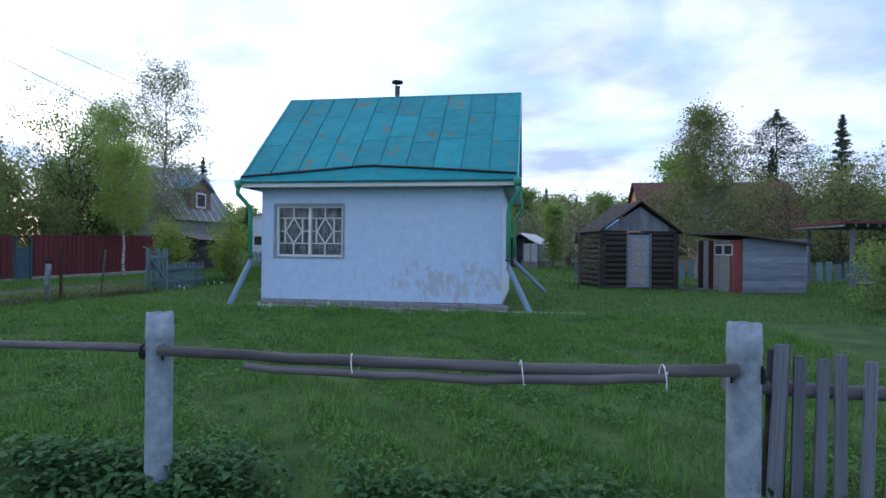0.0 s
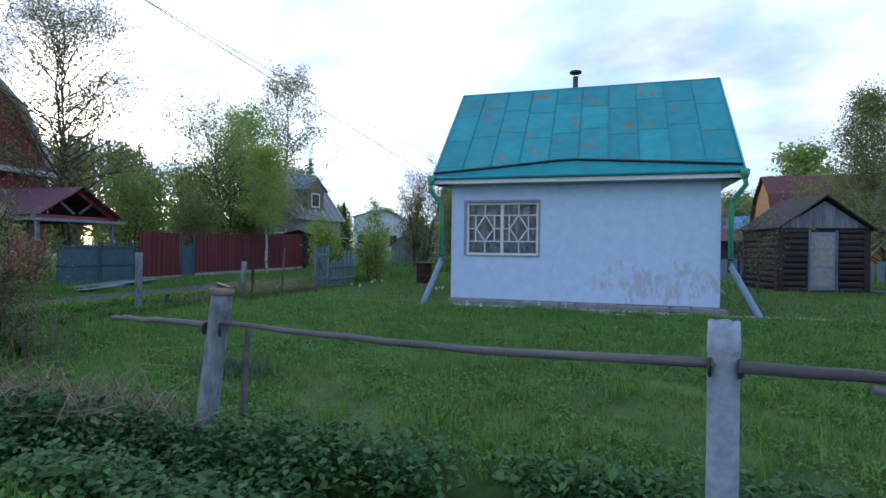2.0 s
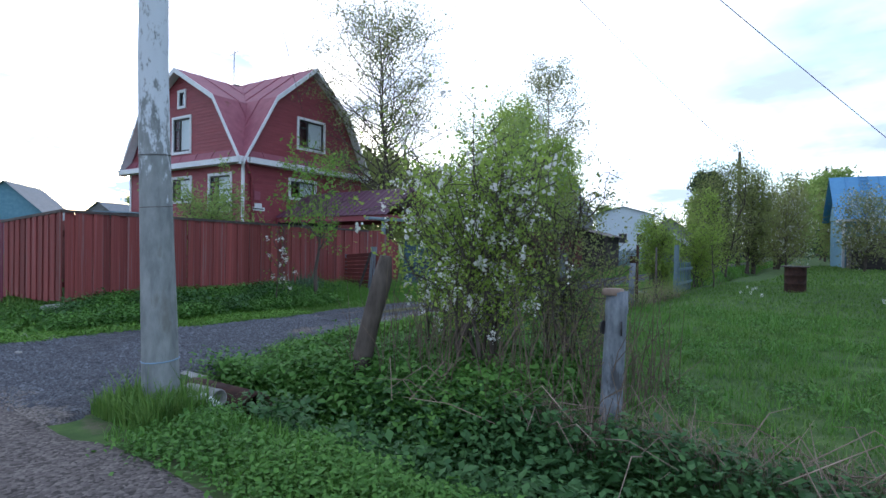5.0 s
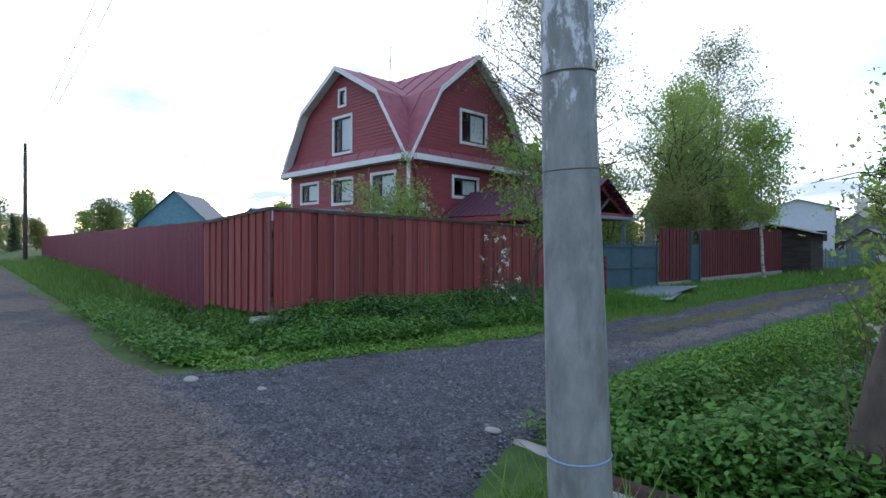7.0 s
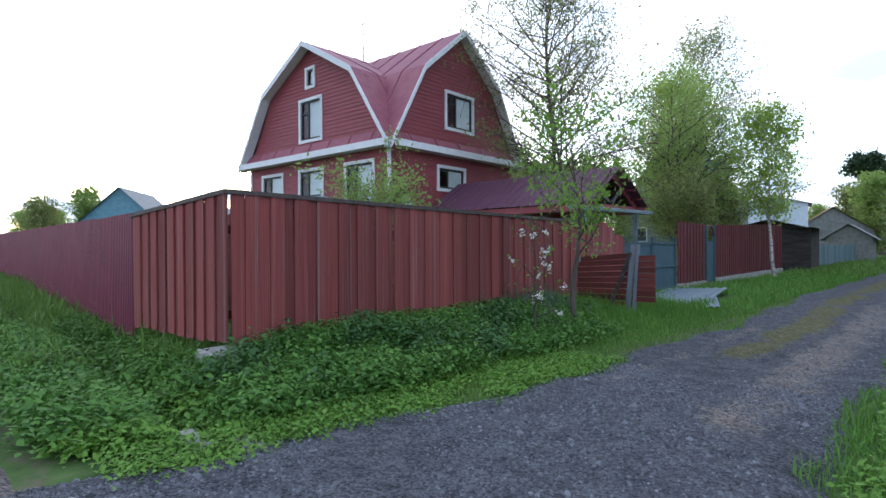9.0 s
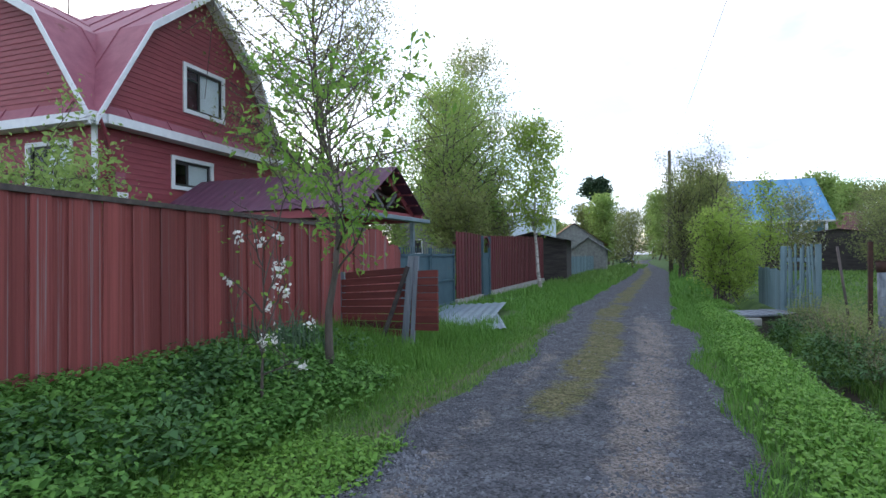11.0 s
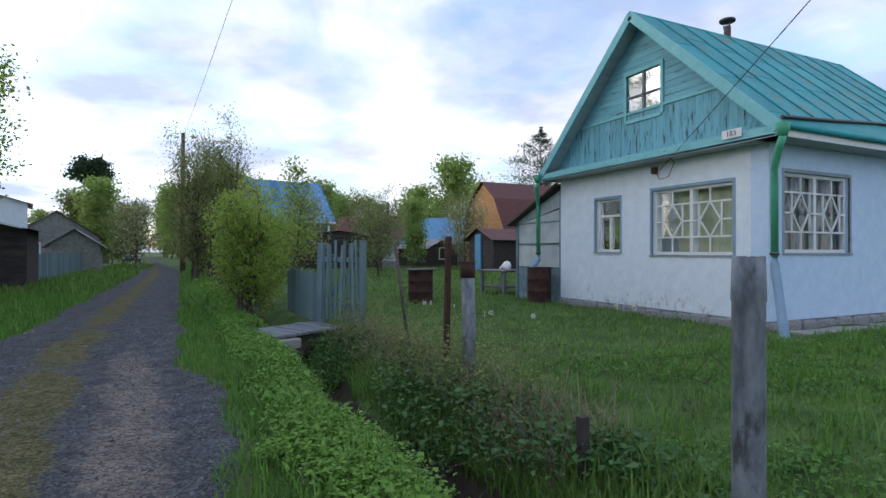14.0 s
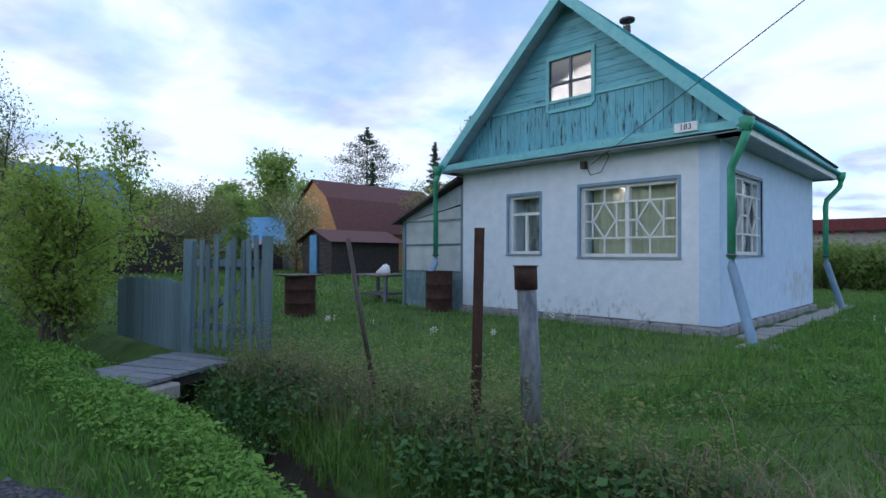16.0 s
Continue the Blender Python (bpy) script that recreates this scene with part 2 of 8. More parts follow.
def wall(bm, axis, at, u0, u1, z0, z1, thick, holes):
    """An upright wall along x or y, its outer face at `at`, going `thick` (signed) inwards, with holes (u0, u1, z0, z1) through it."""
    us = sorted({u0, u1, *[h[0] for h in holes], *[h[1] for h in holes]})
    zs = sorted({z0, z1, *[h[2] for h in holes], *[h[3] for h in holes]})

    def p(u, z, d):
        return (u, at + d, z) if axis == "x" else (at + d, u, z)

    def quad(*c):
        bm.faces.new([bm.verts.new(q) for q in c])
    for a, b in zip(us, us[1:]):
        for c, d in zip(zs, zs[1:]):
            if any(h[0] < (a + b) / 2 < h[1] and h[2] < (c + d) / 2 < h[3] for h in holes):
                continue
            quad(p(a, c, 0), p(b, c, 0), p(b, d, 0), p(a, d, 0))
            quad(p(a, c, thick), p(a, d, thick), p(b, d, thick), p(b, c, thick))
    for h in [*holes, (u0, u1, z0, z1)]:
        a, b, c, d = h
        for s, e in (((a, c), (b, c)), ((b, c), (b, d)), ((b, d), (a, d)), ((a, d), (a, c))):
            quad(p(*s, 0), p(*s, thick), p(*e, thick), p(*e, 0))
    bmesh.ops.remove_doubles(bm, verts=bm.verts, dist=0.0005)
    bmesh.ops.recalc_face_normals(bm, faces=bm.faces)
    return bm


def words(name, body, size, m, material, parent):
    """Lettering as a thin mesh."""
    cu = bpy.data.curves.new(name, "FONT")
    cu.body, cu.size, cu.extrude, cu.align_x, cu.align_y = body, size, 0.002, "CENTER", "CENTER"
    tmp = new(name + "_tmp", cu)
    me = bpy.data.meshes.new_from_object(tmp)
    bpy.data.objects.remove(tmp)
    me.materials.clear()
    me.materials.append(material)
    return child(name, me, parent, m)


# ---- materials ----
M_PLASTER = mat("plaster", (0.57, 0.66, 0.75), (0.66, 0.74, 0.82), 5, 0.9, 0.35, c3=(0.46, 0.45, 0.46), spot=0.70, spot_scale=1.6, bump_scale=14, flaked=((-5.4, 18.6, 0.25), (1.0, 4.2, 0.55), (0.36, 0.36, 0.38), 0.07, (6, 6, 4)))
# south copy of the plaster, darker and bluer: shade painted into the wall colour
M_PLASTER_SHADE = mat("plaster_south_shade", (0.42, 0.57, 0.77), (0.51, 0.65, 0.83), 5, 0.9, 0.35, c3=(0.42, 0.46, 0.52), spot=0.70, spot_scale=1.6, bump_scale=14, flaked=((-0.4, 16.0, 0.70), (3.2, 1.0, 1.0), (0.40, 0.43, 0.49), 0.13, (5.5, 5.5, 2.0)))
# grey-violet tone that puts shade into the store's pale wall
M_STORE_SHADE = mat("store_plaster_shaded", (0.30, 0.28, 0.30), (0.40, 0.37, 0.39), 4, 0.95, 0.3, c3=(0.22, 0.21, 0.22), spot=0.62, spot_scale=1.2)
M_PLINTH = mat("plinth", (0.17, 0.18, 0.20), (0.30, 0.31, 0.32), 9, 0.95, 0.6, c3=(0.10, 0.09, 0.085), spot=0.6, spot_scale=5)
M_ROOF = mat("roof_paint", (0.014, 0.225, 0.265), (0.028, 0.30, 0.335), 3, 0.55, 0.12, c3=(0.17, 0.17, 0.09), spot=0.60, spot_scale=1.9, vary=0.13, stretch=(1, 1, 1))
M_TEAL = mat("teal_boards", (0.11, 0.32, 0.40), (0.17, 0.41, 0.49), 7, 0.75, 0.4, c3=(0.035, 0.06, 0.065), spot=0.575, spot_scale=5, stretch=(1, 2.6, 0.4), vary=0.1)
M_TEALH = mat("teal_boards_flat", (0.12, 0.34, 0.42), (0.18, 0.43, 0.51), 7, 0.75, 0.4, c3=(0.04, 0.08, 0.085), spot=0.62, spot_scale=5, stretch=(1, 0.4, 2.6), vary=0.1)
M_TEALTRIM = mat("teal_trim", (0.15, 0.42, 0.46), (0.22, 0.50, 0.53), 6, 0.7, 0.25, c3=(0.30, 0.36, 0.36), spot=0.7, spot_scale=4)
M_SOFFIT = mat("soffit", (0.30, 0.36, 0.40), (0.42, 0.48, 0.50), 5, 0.85, 0.3, stretch=(0.3, 1, 1))
M_PIPE = mat("green_pipe", (0.05, 0.27, 0.16), (0.07, 0.34, 0.21), 6, 0.5, 0.1, c3=(0.12, 0.28, 0.2), spot=0.66, spot_scale=5)
M_PIPEB = mat("blue_pipe", (0.16, 0.27, 0.40), (0.22, 0.33, 0.46), 6, 0.6, 0.2, c3=(0.10, 0.12, 0.14), spot=0.68, spot_scale=6)
M_WHITE = mat("white_paint", (0.62, 0.66, 0.68), (0.74, 0.77, 0.78), 10, 0.65, 0.2, c3=(0.35, 0.36, 0.35), spot=0.68, spot_scale=8)
M_GLASS = glass_mat("glass")
M_CURTAIN = mat("curtain", (0.10, 0.115, 0.12), (0.36, 0.39, 0.40), 7, 0.95, 0.1, stretch=(1, 1, 0.5))
M_BLIND_GLARE = mat("blind", (0.66, 0.70, 0.72), (0.74, 0.78, 0.80), 7, 0.9, 0.1)
M_CURTAIN2 = mat("curtain_yellow", (0.34, 0.36, 0.25), (0.48, 0.50, 0.36), 3, 0.95, 0.1)
M_IRON = mat("old_iron", (0.06, 0.05, 0.05), (0.12, 0.10, 0.09), 12, 0.7, 0.3, metal=0.4)
M_RUST = mat("rust", (0.026, 0.014, 0.011), (0.070, 0.032, 0.023), 9, 0.9, 0.4, c3=(0.05, 0.03, 0.03), spot=0.6, spot_scale=6)
M_GREYWOOD = mat("grey_wood", (0.075, 0.072, 0.075), (0.16, 0.155, 0.16), 10, 0.9, 0.6, stretch=(0.12, 1, 1), c3=(0.06, 0.058, 0.06), spot=0.66, spot_scale=3, vary=0.2)
M_GREYWOODZ = mat("grey_wood_upright", (0.10, 0.115, 0.14), (0.20, 0.225, 0.26), 10, 0.9, 0.6, stretch=(1, 1, 0.12), c3=(0.06, 0.06, 0.065), spot=0.66, spot_scale=3, vary=0.2)
M_POSTBLUE = mat("pale_blue_post", (0.18, 0.23, 0.285), (0.32, 0.38, 0.44), 11, 0.85, 0.35, c3=(0.13, 0.14, 0.16), spot=0.66, spot_scale=4)
M_POSTGREY = mat("grey_pipe_post", (0.09, 0.105, 0.125), (0.235, 0.265, 0.295), 14, 0.9, 0.45, stretch=(1, 1, 0.4), c3=(0.07, 0.075, 0.08), spot=0.6, spot_scale=5)
M_GATE = mat("blue_green_picket", (0.095, 0.16, 0.19), (0.18, 0.26, 0.29), 9, 0.85, 0.5, stretch=(1, 1, 0.15), c3=(0.10, 0.10, 0.10), spot=0.66, spot_scale=4, vary=0.25)
M_DARKLOG = mat("dark_log", (0.022, 0.020, 0.021), (0.06, 0.053, 0.05), 8, 0.95, 0.7, stretch=(0.15, 1, 1), vary=0.25)
M_LOGBLUE = mat("shed_board", (0.14, 0.18, 0.24), (0.24, 0.28, 0.34), 8, 0.9, 0.5, stretch=(0.15, 1, 1), c3=(0.2, 0.12, 0.1), spot=0.68, spot_scale=2, vary=0.2)
M_REDSIDING = mat("red_siding", (0.205, 0.040, 0.053), (0.265, 0.060, 0.074), 6, 0.6, 0.15, stretch=(0.2, 0.2, 1))
M_REDROOF = mat("red_roof", (0.21, 0.06, 0.09), (0.285, 0.092, 0.125), 2.5, 0.6, 0.08, c3=(0.16, 0.05, 0.05), spot=0.66, spot_scale=1.2)
M_PURPLE = mat("purple_sheet", (0.125, 0.016, 0.044), (0.165, 0.024, 0.055), 3, 0.5, 0.04, metal=0.0, vary=0.06, spec=0.3)
M_CPROOF = mat("carport_sheet", (0.075, 0.028, 0.055), (0.11, 0.045, 0.08), 3, 0.4, 0.05, c3=(0.12, 0.06, 0.07), spot=0.66, spot_scale=1.5)
M_REDWOOD = mat("red_fence_wood", (0.15, 0.035, 0.033), (0.26, 0.066, 0.060), 9, 0.8, 0.6, stretch=(1, 1, 0.07), c3=(0.21, 0.14, 0.14), spot=0.60, spot_scale=5, vary=0.24)
M_REDWOODH = mat("red_panel_wood", (0.085, 0.020, 0.018), (0.16, 0.040, 0.033), 9, 0.85, 0.6, stretch=(0.1, 1, 1), c3=(0.05, 0.024, 0.022), spot=0.6, spot_scale=3, vary=0.25)
M_DKRED = mat("dark_red_boards", (0.085, 0.018, 0.022), (0.13, 0.028, 0.032), 9, 0.75, 0.4, stretch=(1, 1, 0.12), vary=0.2)
M_TRIMW = mat("house_trim", (0.60, 0.63, 0.67), (0.70, 0.72, 0.75), 5, 0.6, 0.1)
M_DKFRAME = mat("dark_frame", (0.02, 0.02, 0.022), (0.035, 0.033, 0.035), 6, 0.5, 0.05)
M_CONC = mat("pole_concrete", (0.15, 0.17, 0.175), (0.28, 0.305, 0.31), 11, 0.9, 0.4, stretch=(1, 1, 0.35), c3=(0.17, 0.18, 0.17), spot=0.63, spot_scale=2.5, flaked=((0, 0, 3.1), (1.0, 1.0, 1.55), (0.66, 0.72, 0.78), 0.20, (13, 13, 5.5)))
M_CONC2 = mat("concrete", (0.24, 0.24, 0.23), (0.34, 0.34, 0.33), 7, 0.95, 0.5, c3=(0.12, 0.13, 0.11), spot=0.62, spot_scale=3)
M_GATEBLUE = mat("gate_sheet", (0.035, 0.075, 0.10), (0.055, 0.105, 0.13), 5, 0.6, 0.15, c3=(0.07, 0.06, 0.055), spot=0.68, spot_scale=3)
M_ZINC = mat("zinc_sheet", (0.13, 0.19, 0.235), (0.21, 0.275, 0.32), 4, 0.45, 0.12, metal=0.35)
M_BARK = mat("bark", (0.055, 0.045, 0.038), (0.12, 0.10, 0.085), 12, 0.95, 0.7, stretch=(1, 1, 0.3))
M_BIRCHBARK = mat("birch_bark", (0.30, 0.29, 0.27), (0.44, 0.43, 0.40), 9, 0.9, 0.4, stretch=(0.5, 0.5, 2.5), c3=(0.05, 0.045, 0.04), spot=0.56, spot_scale=3)
M_TWIG = mat("dry_twigs", (0.10, 0.075, 0.055), (0.18, 0.14, 0.10), 8, 0.95, 0.3)
M_STRAW = mat("straw", (0.17, 0.125, 0.095), (0.31, 0.24, 0.19), 3, 0.95, 0.0, island=True, vary=0.3)
L_YOUNG = leaf_mat("leaf_young", (0.20, 0.32, 0.055), (0.42, 0.54, 0.12))
L_MID = leaf_mat("leaf_mid", (0.165, 0.265, 0.07), (0.35, 0.47, 0.14))
L_BIRCH = leaf_mat("leaf_birch", (0.176, 0.216, 0.081), (0.324, 0.351, 0.149))
L_DULL = leaf_mat("leaf_dull", (0.155, 0.20, 0.068), (0.30, 0.34, 0.12))
L_NEEDLE = leaf_mat("needle", (0.019, 0.045, 0.024), (0.056, 0.096, 0.045), 0.12)
L_ROWAN = leaf_mat("leaf_rowan", (0.108, 0.23, 0.041), (0.27, 0.432, 0.081))
L_WEED = leaf_mat("leaf_weed", (0.042, 0.130, 0.024), (0.15, 0.31, 0.055), 0.25)
L_WEEDY = leaf_mat("leaf_weed_bright", (0.070, 0.185, 0.026), (0.20, 0.37, 0.055), 0.25)
L_NETTLE = leaf_mat("leaf_nettle", (0.021, 0.072, 0.023), (0.088, 0.19, 0.052), 0.15)
L_GRASS = leaf_mat("grass_blade", (0.052, 0.138, 0.026), (0.20, 0.325, 0.07), 0.25)
L_GRASSB = leaf_mat("grass_blade_bright", (0.065, 0.175, 0.028), (0.17, 0.33, 0.06), 0.25)
L_SPEAR = leaf_mat("leaf_spear", (0.06, 0.11, 0.07), (0.12, 0.18, 0.11), 0.15)
L_BLOSSOM = leaf_mat("blossom", (0.62, 0.62, 0.58), (0.80, 0.80, 0.76), 0.3)
# ---- ground, road and lane ----
def smooth(e0, e1, x):
    t = np.clip((x - e0) / (e1 - e0), 0, 1)
    return t * t * (3 - 2 * t)


def wave(x, y, s=1.0):
    return (np.sin(x * 1.7 * s + 1.3 * np.sin(y * 0.9 * s)) + np.sin(y * 2.3 * s + 1.7 * np.sin(x * 1.1 * s + 2)) + np.sin((x + y) * 3.7 * s + 0.5)) / 3


def ditches(x, y):
    """How deep in a ditch a place lies, 0 to 1."""
    xc = -12.05 + 0.12 * np.sin(y * 0.7) + 0.10 * np.sin(y * 1.9)
    w = np.exp(-((x - xc) / 0.36) ** 2) * smooth(5.4, 6.6, y) * (1 - smooth(42, 48, y))
    yc = 5.64 + 0.10 * np.sin(x * 0.9) + 0.06 * np.sin(x * 2.3)
    s = np.exp(-((y - yc) / 0.43) ** 2) * smooth(-12.2, -11.6, x) * (1 - smooth(4, 9, x))
    yl = 5.42 + 0.12 * np.sin(x * 0.8)
    c = 0.8 * np.exp(-((y - yl) / 0.30) ** 2) * (1 - smooth(-17.0, -16.4, x)) * smooth(-45, -30, x)
    return np.maximum(np.maximum(w, s), c)


def lane_x(y):
    """The lane's middle."""
    return -14.48 + 0.35 * np.exp(-np.maximum(y - 4.2, 0) / 1.2) - 0.34 * smooth(14, 20, y) - 3.3 * smooth(40, 110, y)


def height(x, y):
    z = 0.02 * wave(x, y) + 0.012 * wave(x, y, 3.1)
    z = z + 0.10 * smooth(7.5, 14, y) * smooth(-11.2, -9.5, x) * (1 - smooth(30, 60, y))
    z = z + 0.22 * smooth(-16.4, -18.2, x) * smooth(5.9, 7.0, y) * (1 - smooth(13, 16, y)) + 0.05 * smooth(-16.4, -18.2, x) * smooth(13, 16, y)
    z = z + 0.10 * smooth(-13.3, -12.9, x) * (1 - smooth(-12.6, -12.3, x)) * smooth(7.0, 8.5, y)
    z = z + 0.08 * smooth(4.3, 4.7, y) * (1 - smooth(4.9, 5.2, y)) * smooth(-11.5, -10.6, x)
    z = z - 0.52 * ditches(x, y)
    z = z - 0.09 * (1 - smooth(lane_half(y) - 0.45, lane_half(y) - 0.25, np.abs(x - lane_x(y)))) * smooth(3.9, 4.3, y) * (1 - smooth(128, 133, y))
    z = z - 0.09 * smooth(-2.2, -1.9, y) * (1 - smooth(3.6, 3.9, y))
    return z


def lane_half(y):
    return 1.30 + 1.1 * np.exp(-(np.maximum(y - 4.2, 0) / 1.6)) + 0.10 * np.sin(y * 1.3) + 0.07 * np.sin(y * 3.1 + 1)


def axis_steps(lo, hi, step, far):
    a = list(np.arange(lo, hi + step / 2, step))
    s = step
    while a[-1] < far:
        s *= 1.22
        a.append(a[-1] + s)
    s = step
    while a[0] > -far:
        s *= 1.22
        a.insert(0, a[0] - s)
    return np.array(a)


def sheet(name, xs, ys, zf, material, attr=None):
    X, Y = np.meshgrid(xs, ys)
    v = np.stack([X, Y, zf(X, Y)], -1).reshape(-1, 3)
    nx, ny = len(xs), len(ys)
    i = (np.arange(ny - 1)[:, None] * nx + np.arange(nx - 1)[None]).ravel()
    me = mesh_np(name, v, np.stack([i, i + 1, i + nx + 1, i + nx], 1), material, True)
    if attr:
        for k, fn in attr.items():
            a = me.attributes.new(k, "FLOAT", "POINT")
            a.data.foreach_set("value", fn(X, Y).astype(np.float32).ravel())
    return me


def zone_mat(name, base, zones, rough=0.95, bump=0.5, stones=None):
    """Ground: a noisy base (two tones, scale) over which named zones lay other two-tone noises with ragged edges."""
    m = bpy.data.materials.new(name)
    m.use_nodes = True
    n, l = m.node_tree.nodes, m.node_tree.links
    b = n["Principled BSDF"]
    b.inputs["Roughness"].default_value = rough
    b.inputs["Specular IOR Level"].default_value = 0.25
    co = n.new("ShaderNodeTexCoord")

    def two(c1, c2, scale):
        no = n.new("ShaderNodeTexNoise")
        no.inputs["Scale"].default_value, no.inputs["Detail"].default_value, no.inputs["Roughness"].default_value = scale, 8, 0.7
        l.new(co.outputs["Object"], no.inputs["Vector"])
        r = n.new("ShaderNodeValToRGB")
        r.color_ramp.elements[0].position, r.color_ramp.elements[0].color = 0.34, (*c1, 1)
        r.color_ramp.elements[1].position, r.color_ramp.elements[1].color = 0.66, (*c2, 1)
        l.new(no.outputs["Fac"], r.inputs[0])
        return r.outputs[0], no
    out, no = two(*base)
    edge = n.new("ShaderNodeTexNoise")
    edge.inputs["Scale"].default_value, edge.inputs["Detail"].default_value, edge.inputs["Roughness"].default_value = 3.5, 9, 0.75
    l.new(co.outputs["Object"], edge.inputs["Vector"])
    for key, c1, c2, scale in zones:
        at = n.new("ShaderNodeAttribute"); at.attribute_name = key
        sm = n.new("ShaderNodeMath"); sm.operation = "ADD"
        l.new(at.outputs["Fac"], sm.inputs[0]); l.new(edge.outputs["Fac"], sm.inputs[1])
        rp = n.new("ShaderNodeMapRange"); rp.inputs[1].default_value, rp.inputs[2].default_value = 0.92, 1.10
        l.new(sm.outputs[0], rp.inputs[0])
        c, _ = two(c1, c2, scale)
        mi = n.new("ShaderNodeMix"); mi.data_type = "RGBA"
        l.new(rp.outputs[0], mi.inputs[0]); l.new(out, mi.inputs[6]); l.new(c, mi.inputs[7])
        out = mi.outputs[2]
    hgt = no.outputs["Fac"]
    if stones:
        vo = n.new("ShaderNodeTexVoronoi"); vo.inputs["Scale"].default_value = stones
        l.new(co.outputs["Object"], vo.inputs["Vector"])
        hs = n.new("ShaderNodeHueSaturation")
        sp = n.new("ShaderNodeSeparateColor")
        l.new(vo.outputs["Color"], sp.inputs[0])
        mv = n.new("ShaderNodeMapRange"); mv.inputs[3].default_value, mv.inputs[4].default_value = 0.45, 1.7
        l.new(sp.outputs[0], mv.inputs[0]); l.new(mv.outputs[0], hs.inputs["Value"]); l.new(out, hs.inputs["Color"])
        out = hs.outputs[0]
        hgt = vo.outputs["Distance"]
    l.new(out, b.inputs["Base Color"])
    bu = n.new("ShaderNodeBump"); bu.inputs["Strength"].default_value, bu.inputs["Distance"].default_value = bump, 0.03
    bu.invert = bool(stones)
    l.new(hgt, bu.inputs["Height"]); l.new(bu.outputs[0], b.inputs["Normal"])
    return m


M_GROUND = zone_mat("turf", ((0.026, 0.062, 0.014), (0.085, 0.145, 0.036), 1.5),
                    [("ditch", (0.020, 0.016, 0.012), (0.045, 0.035, 0.026), 9), ("bare", (0.075, 0.065, 0.045), (0.13, 0.11, 0.08), 7)])
M_ROAD = zone_mat("road_asphalt", ((0.038, 0.039, 0.045), (0.070, 0.070, 0.076), 5), [("dirt", (0.080, 0.070, 0.065), (0.120, 0.105, 0.097), 3)], bump=0.35, stones=45)
M_LANE = zone_mat("lane_gravel", ((0.047, 0.051, 0.062), (0.115, 0.121, 0.136), 4),
                  [("dirt", (0.14, 0.125, 0.115), (0.215, 0.19, 0.172), 2.5), ("median", (0.075, 0.085, 0.030), (0.155, 0.138, 0.072), 6)], bump=0.9, stones=60)

gx, gy = axis_steps(-22, 4, 0.16, 1400), axis_steps(-1, 24, 0.16, 1400)
ground = new("ground", sheet("ground", gx, gy, height, M_GROUND, {
    "ditch": lambda x, y: 1.0 * smooth(0.35, 0.8, ditches(x, y)),
    "bare": lambda x, y: 0.60 * np.exp(-((x + 15.95) / 0.38) ** 2) * smooth(7, 9, y) * (1 - smooth(18, 24, y)) + 0.5 * np.exp(-((y - 4.3) / 0.3) ** 2) + 0.55 * np.exp(-((x + 13.35) / 0.22) ** 2) * smooth(6, 9, y)
    + 0.5 * np.exp(-(((x + 10.0) / 0.5) ** 2 + ((y - 13.6) / 0.5) ** 2)) + 0.55 * np.exp(-(((x + 5.7) / 0.9) ** 2 + ((y - 7.6) / 0.4) ** 2))}))
tagged(ground, "rough green village ground with turf and bare patches", "ground", kind="structure")


def road_z(x, y):
    edge = smooth(4.18 + 0.1 * np.sin(x * 1.1) + 0.06 * np.sin(x * 2.9), 4.05 + 0.1 * np.sin(x * 1.1), y) * smooth(-2.6, -2.3, y)
    return 0.012 * wave(x, y) - 0.06 + 0.085 * edge


rx = axis_steps(-26, 6, 0.2, 160)
road = new("road", sheet("road", rx, np.arange(-2.8, 4.6, 0.15), road_z, M_ROAD,
                         {"dirt": lambda x, y: 0.82 * smooth(-6, -10, x) * (1 - 0.35 * smooth(-17, -22, x)) * smooth(-0.5, 2.0, y) + 0.22 * wave(x, y, 0.7)}))
tagged(road, "worn grey asphalt village road with dusty patches", "road", kind="structure")


def lane_z(x, y):
    d = np.abs(x - lane_x(y))
    return 0.008 * wave(x, y) - 0.075 + 0.105 * (1 - smooth(lane_half(y) - 0.22, lane_half(y) + 0.05, d)) * smooth(3.5, 4.0, y) - 0.03 * np.exp(-((d - 0.72) / 0.25) ** 2) * smooth(7, 10, y) - 0.75 * smooth(lane_half(y) + 0.02, lane_half(y) + 0.5, d)


lx, ly = np.arange(-19.6, -10.6, 0.12), np.concatenate([np.arange(3.4, 24, 0.12), np.arange(24, 60, 0.5), np.arange(60, 135, 2.0)])


def median(x, y):
    d = x - lane_x(y)
    m = 0.80 * np.exp(-((d + 0.24) / 0.44) ** 2) * smooth(9.0, 12.0, y) * (0.85 + 0.35 * wave(x * 1.3, y * 0.8, 1.1))
    o = 0.55 * smooth(0.98, 1.3, np.abs(d)) * smooth(8, 10, y)
    return np.maximum(m, o) + 0.08 * wave(x, y, 1.5)


lane = new("lane", sheet("lane", lx, ly, lane_z, M_LANE, {
    "median": median,
    "dirt": lambda x, y: 0.66 * np.exp(-((x - lane_x(y) - 0.52) / 0.42) ** 2) * smooth(6.5, 8.5, y) * (1 - smooth(17, 22, y)) + 0.52 * np.exp(-((x + 15.25) / 0.22) ** 2) * smooth(7, 9, y) * (1 - smooth(13, 16, y)) + 0.62 * np.exp(-((y - 3.9) / 0.5) ** 2) + 0.1 * wave(x, y, 1.7)}))
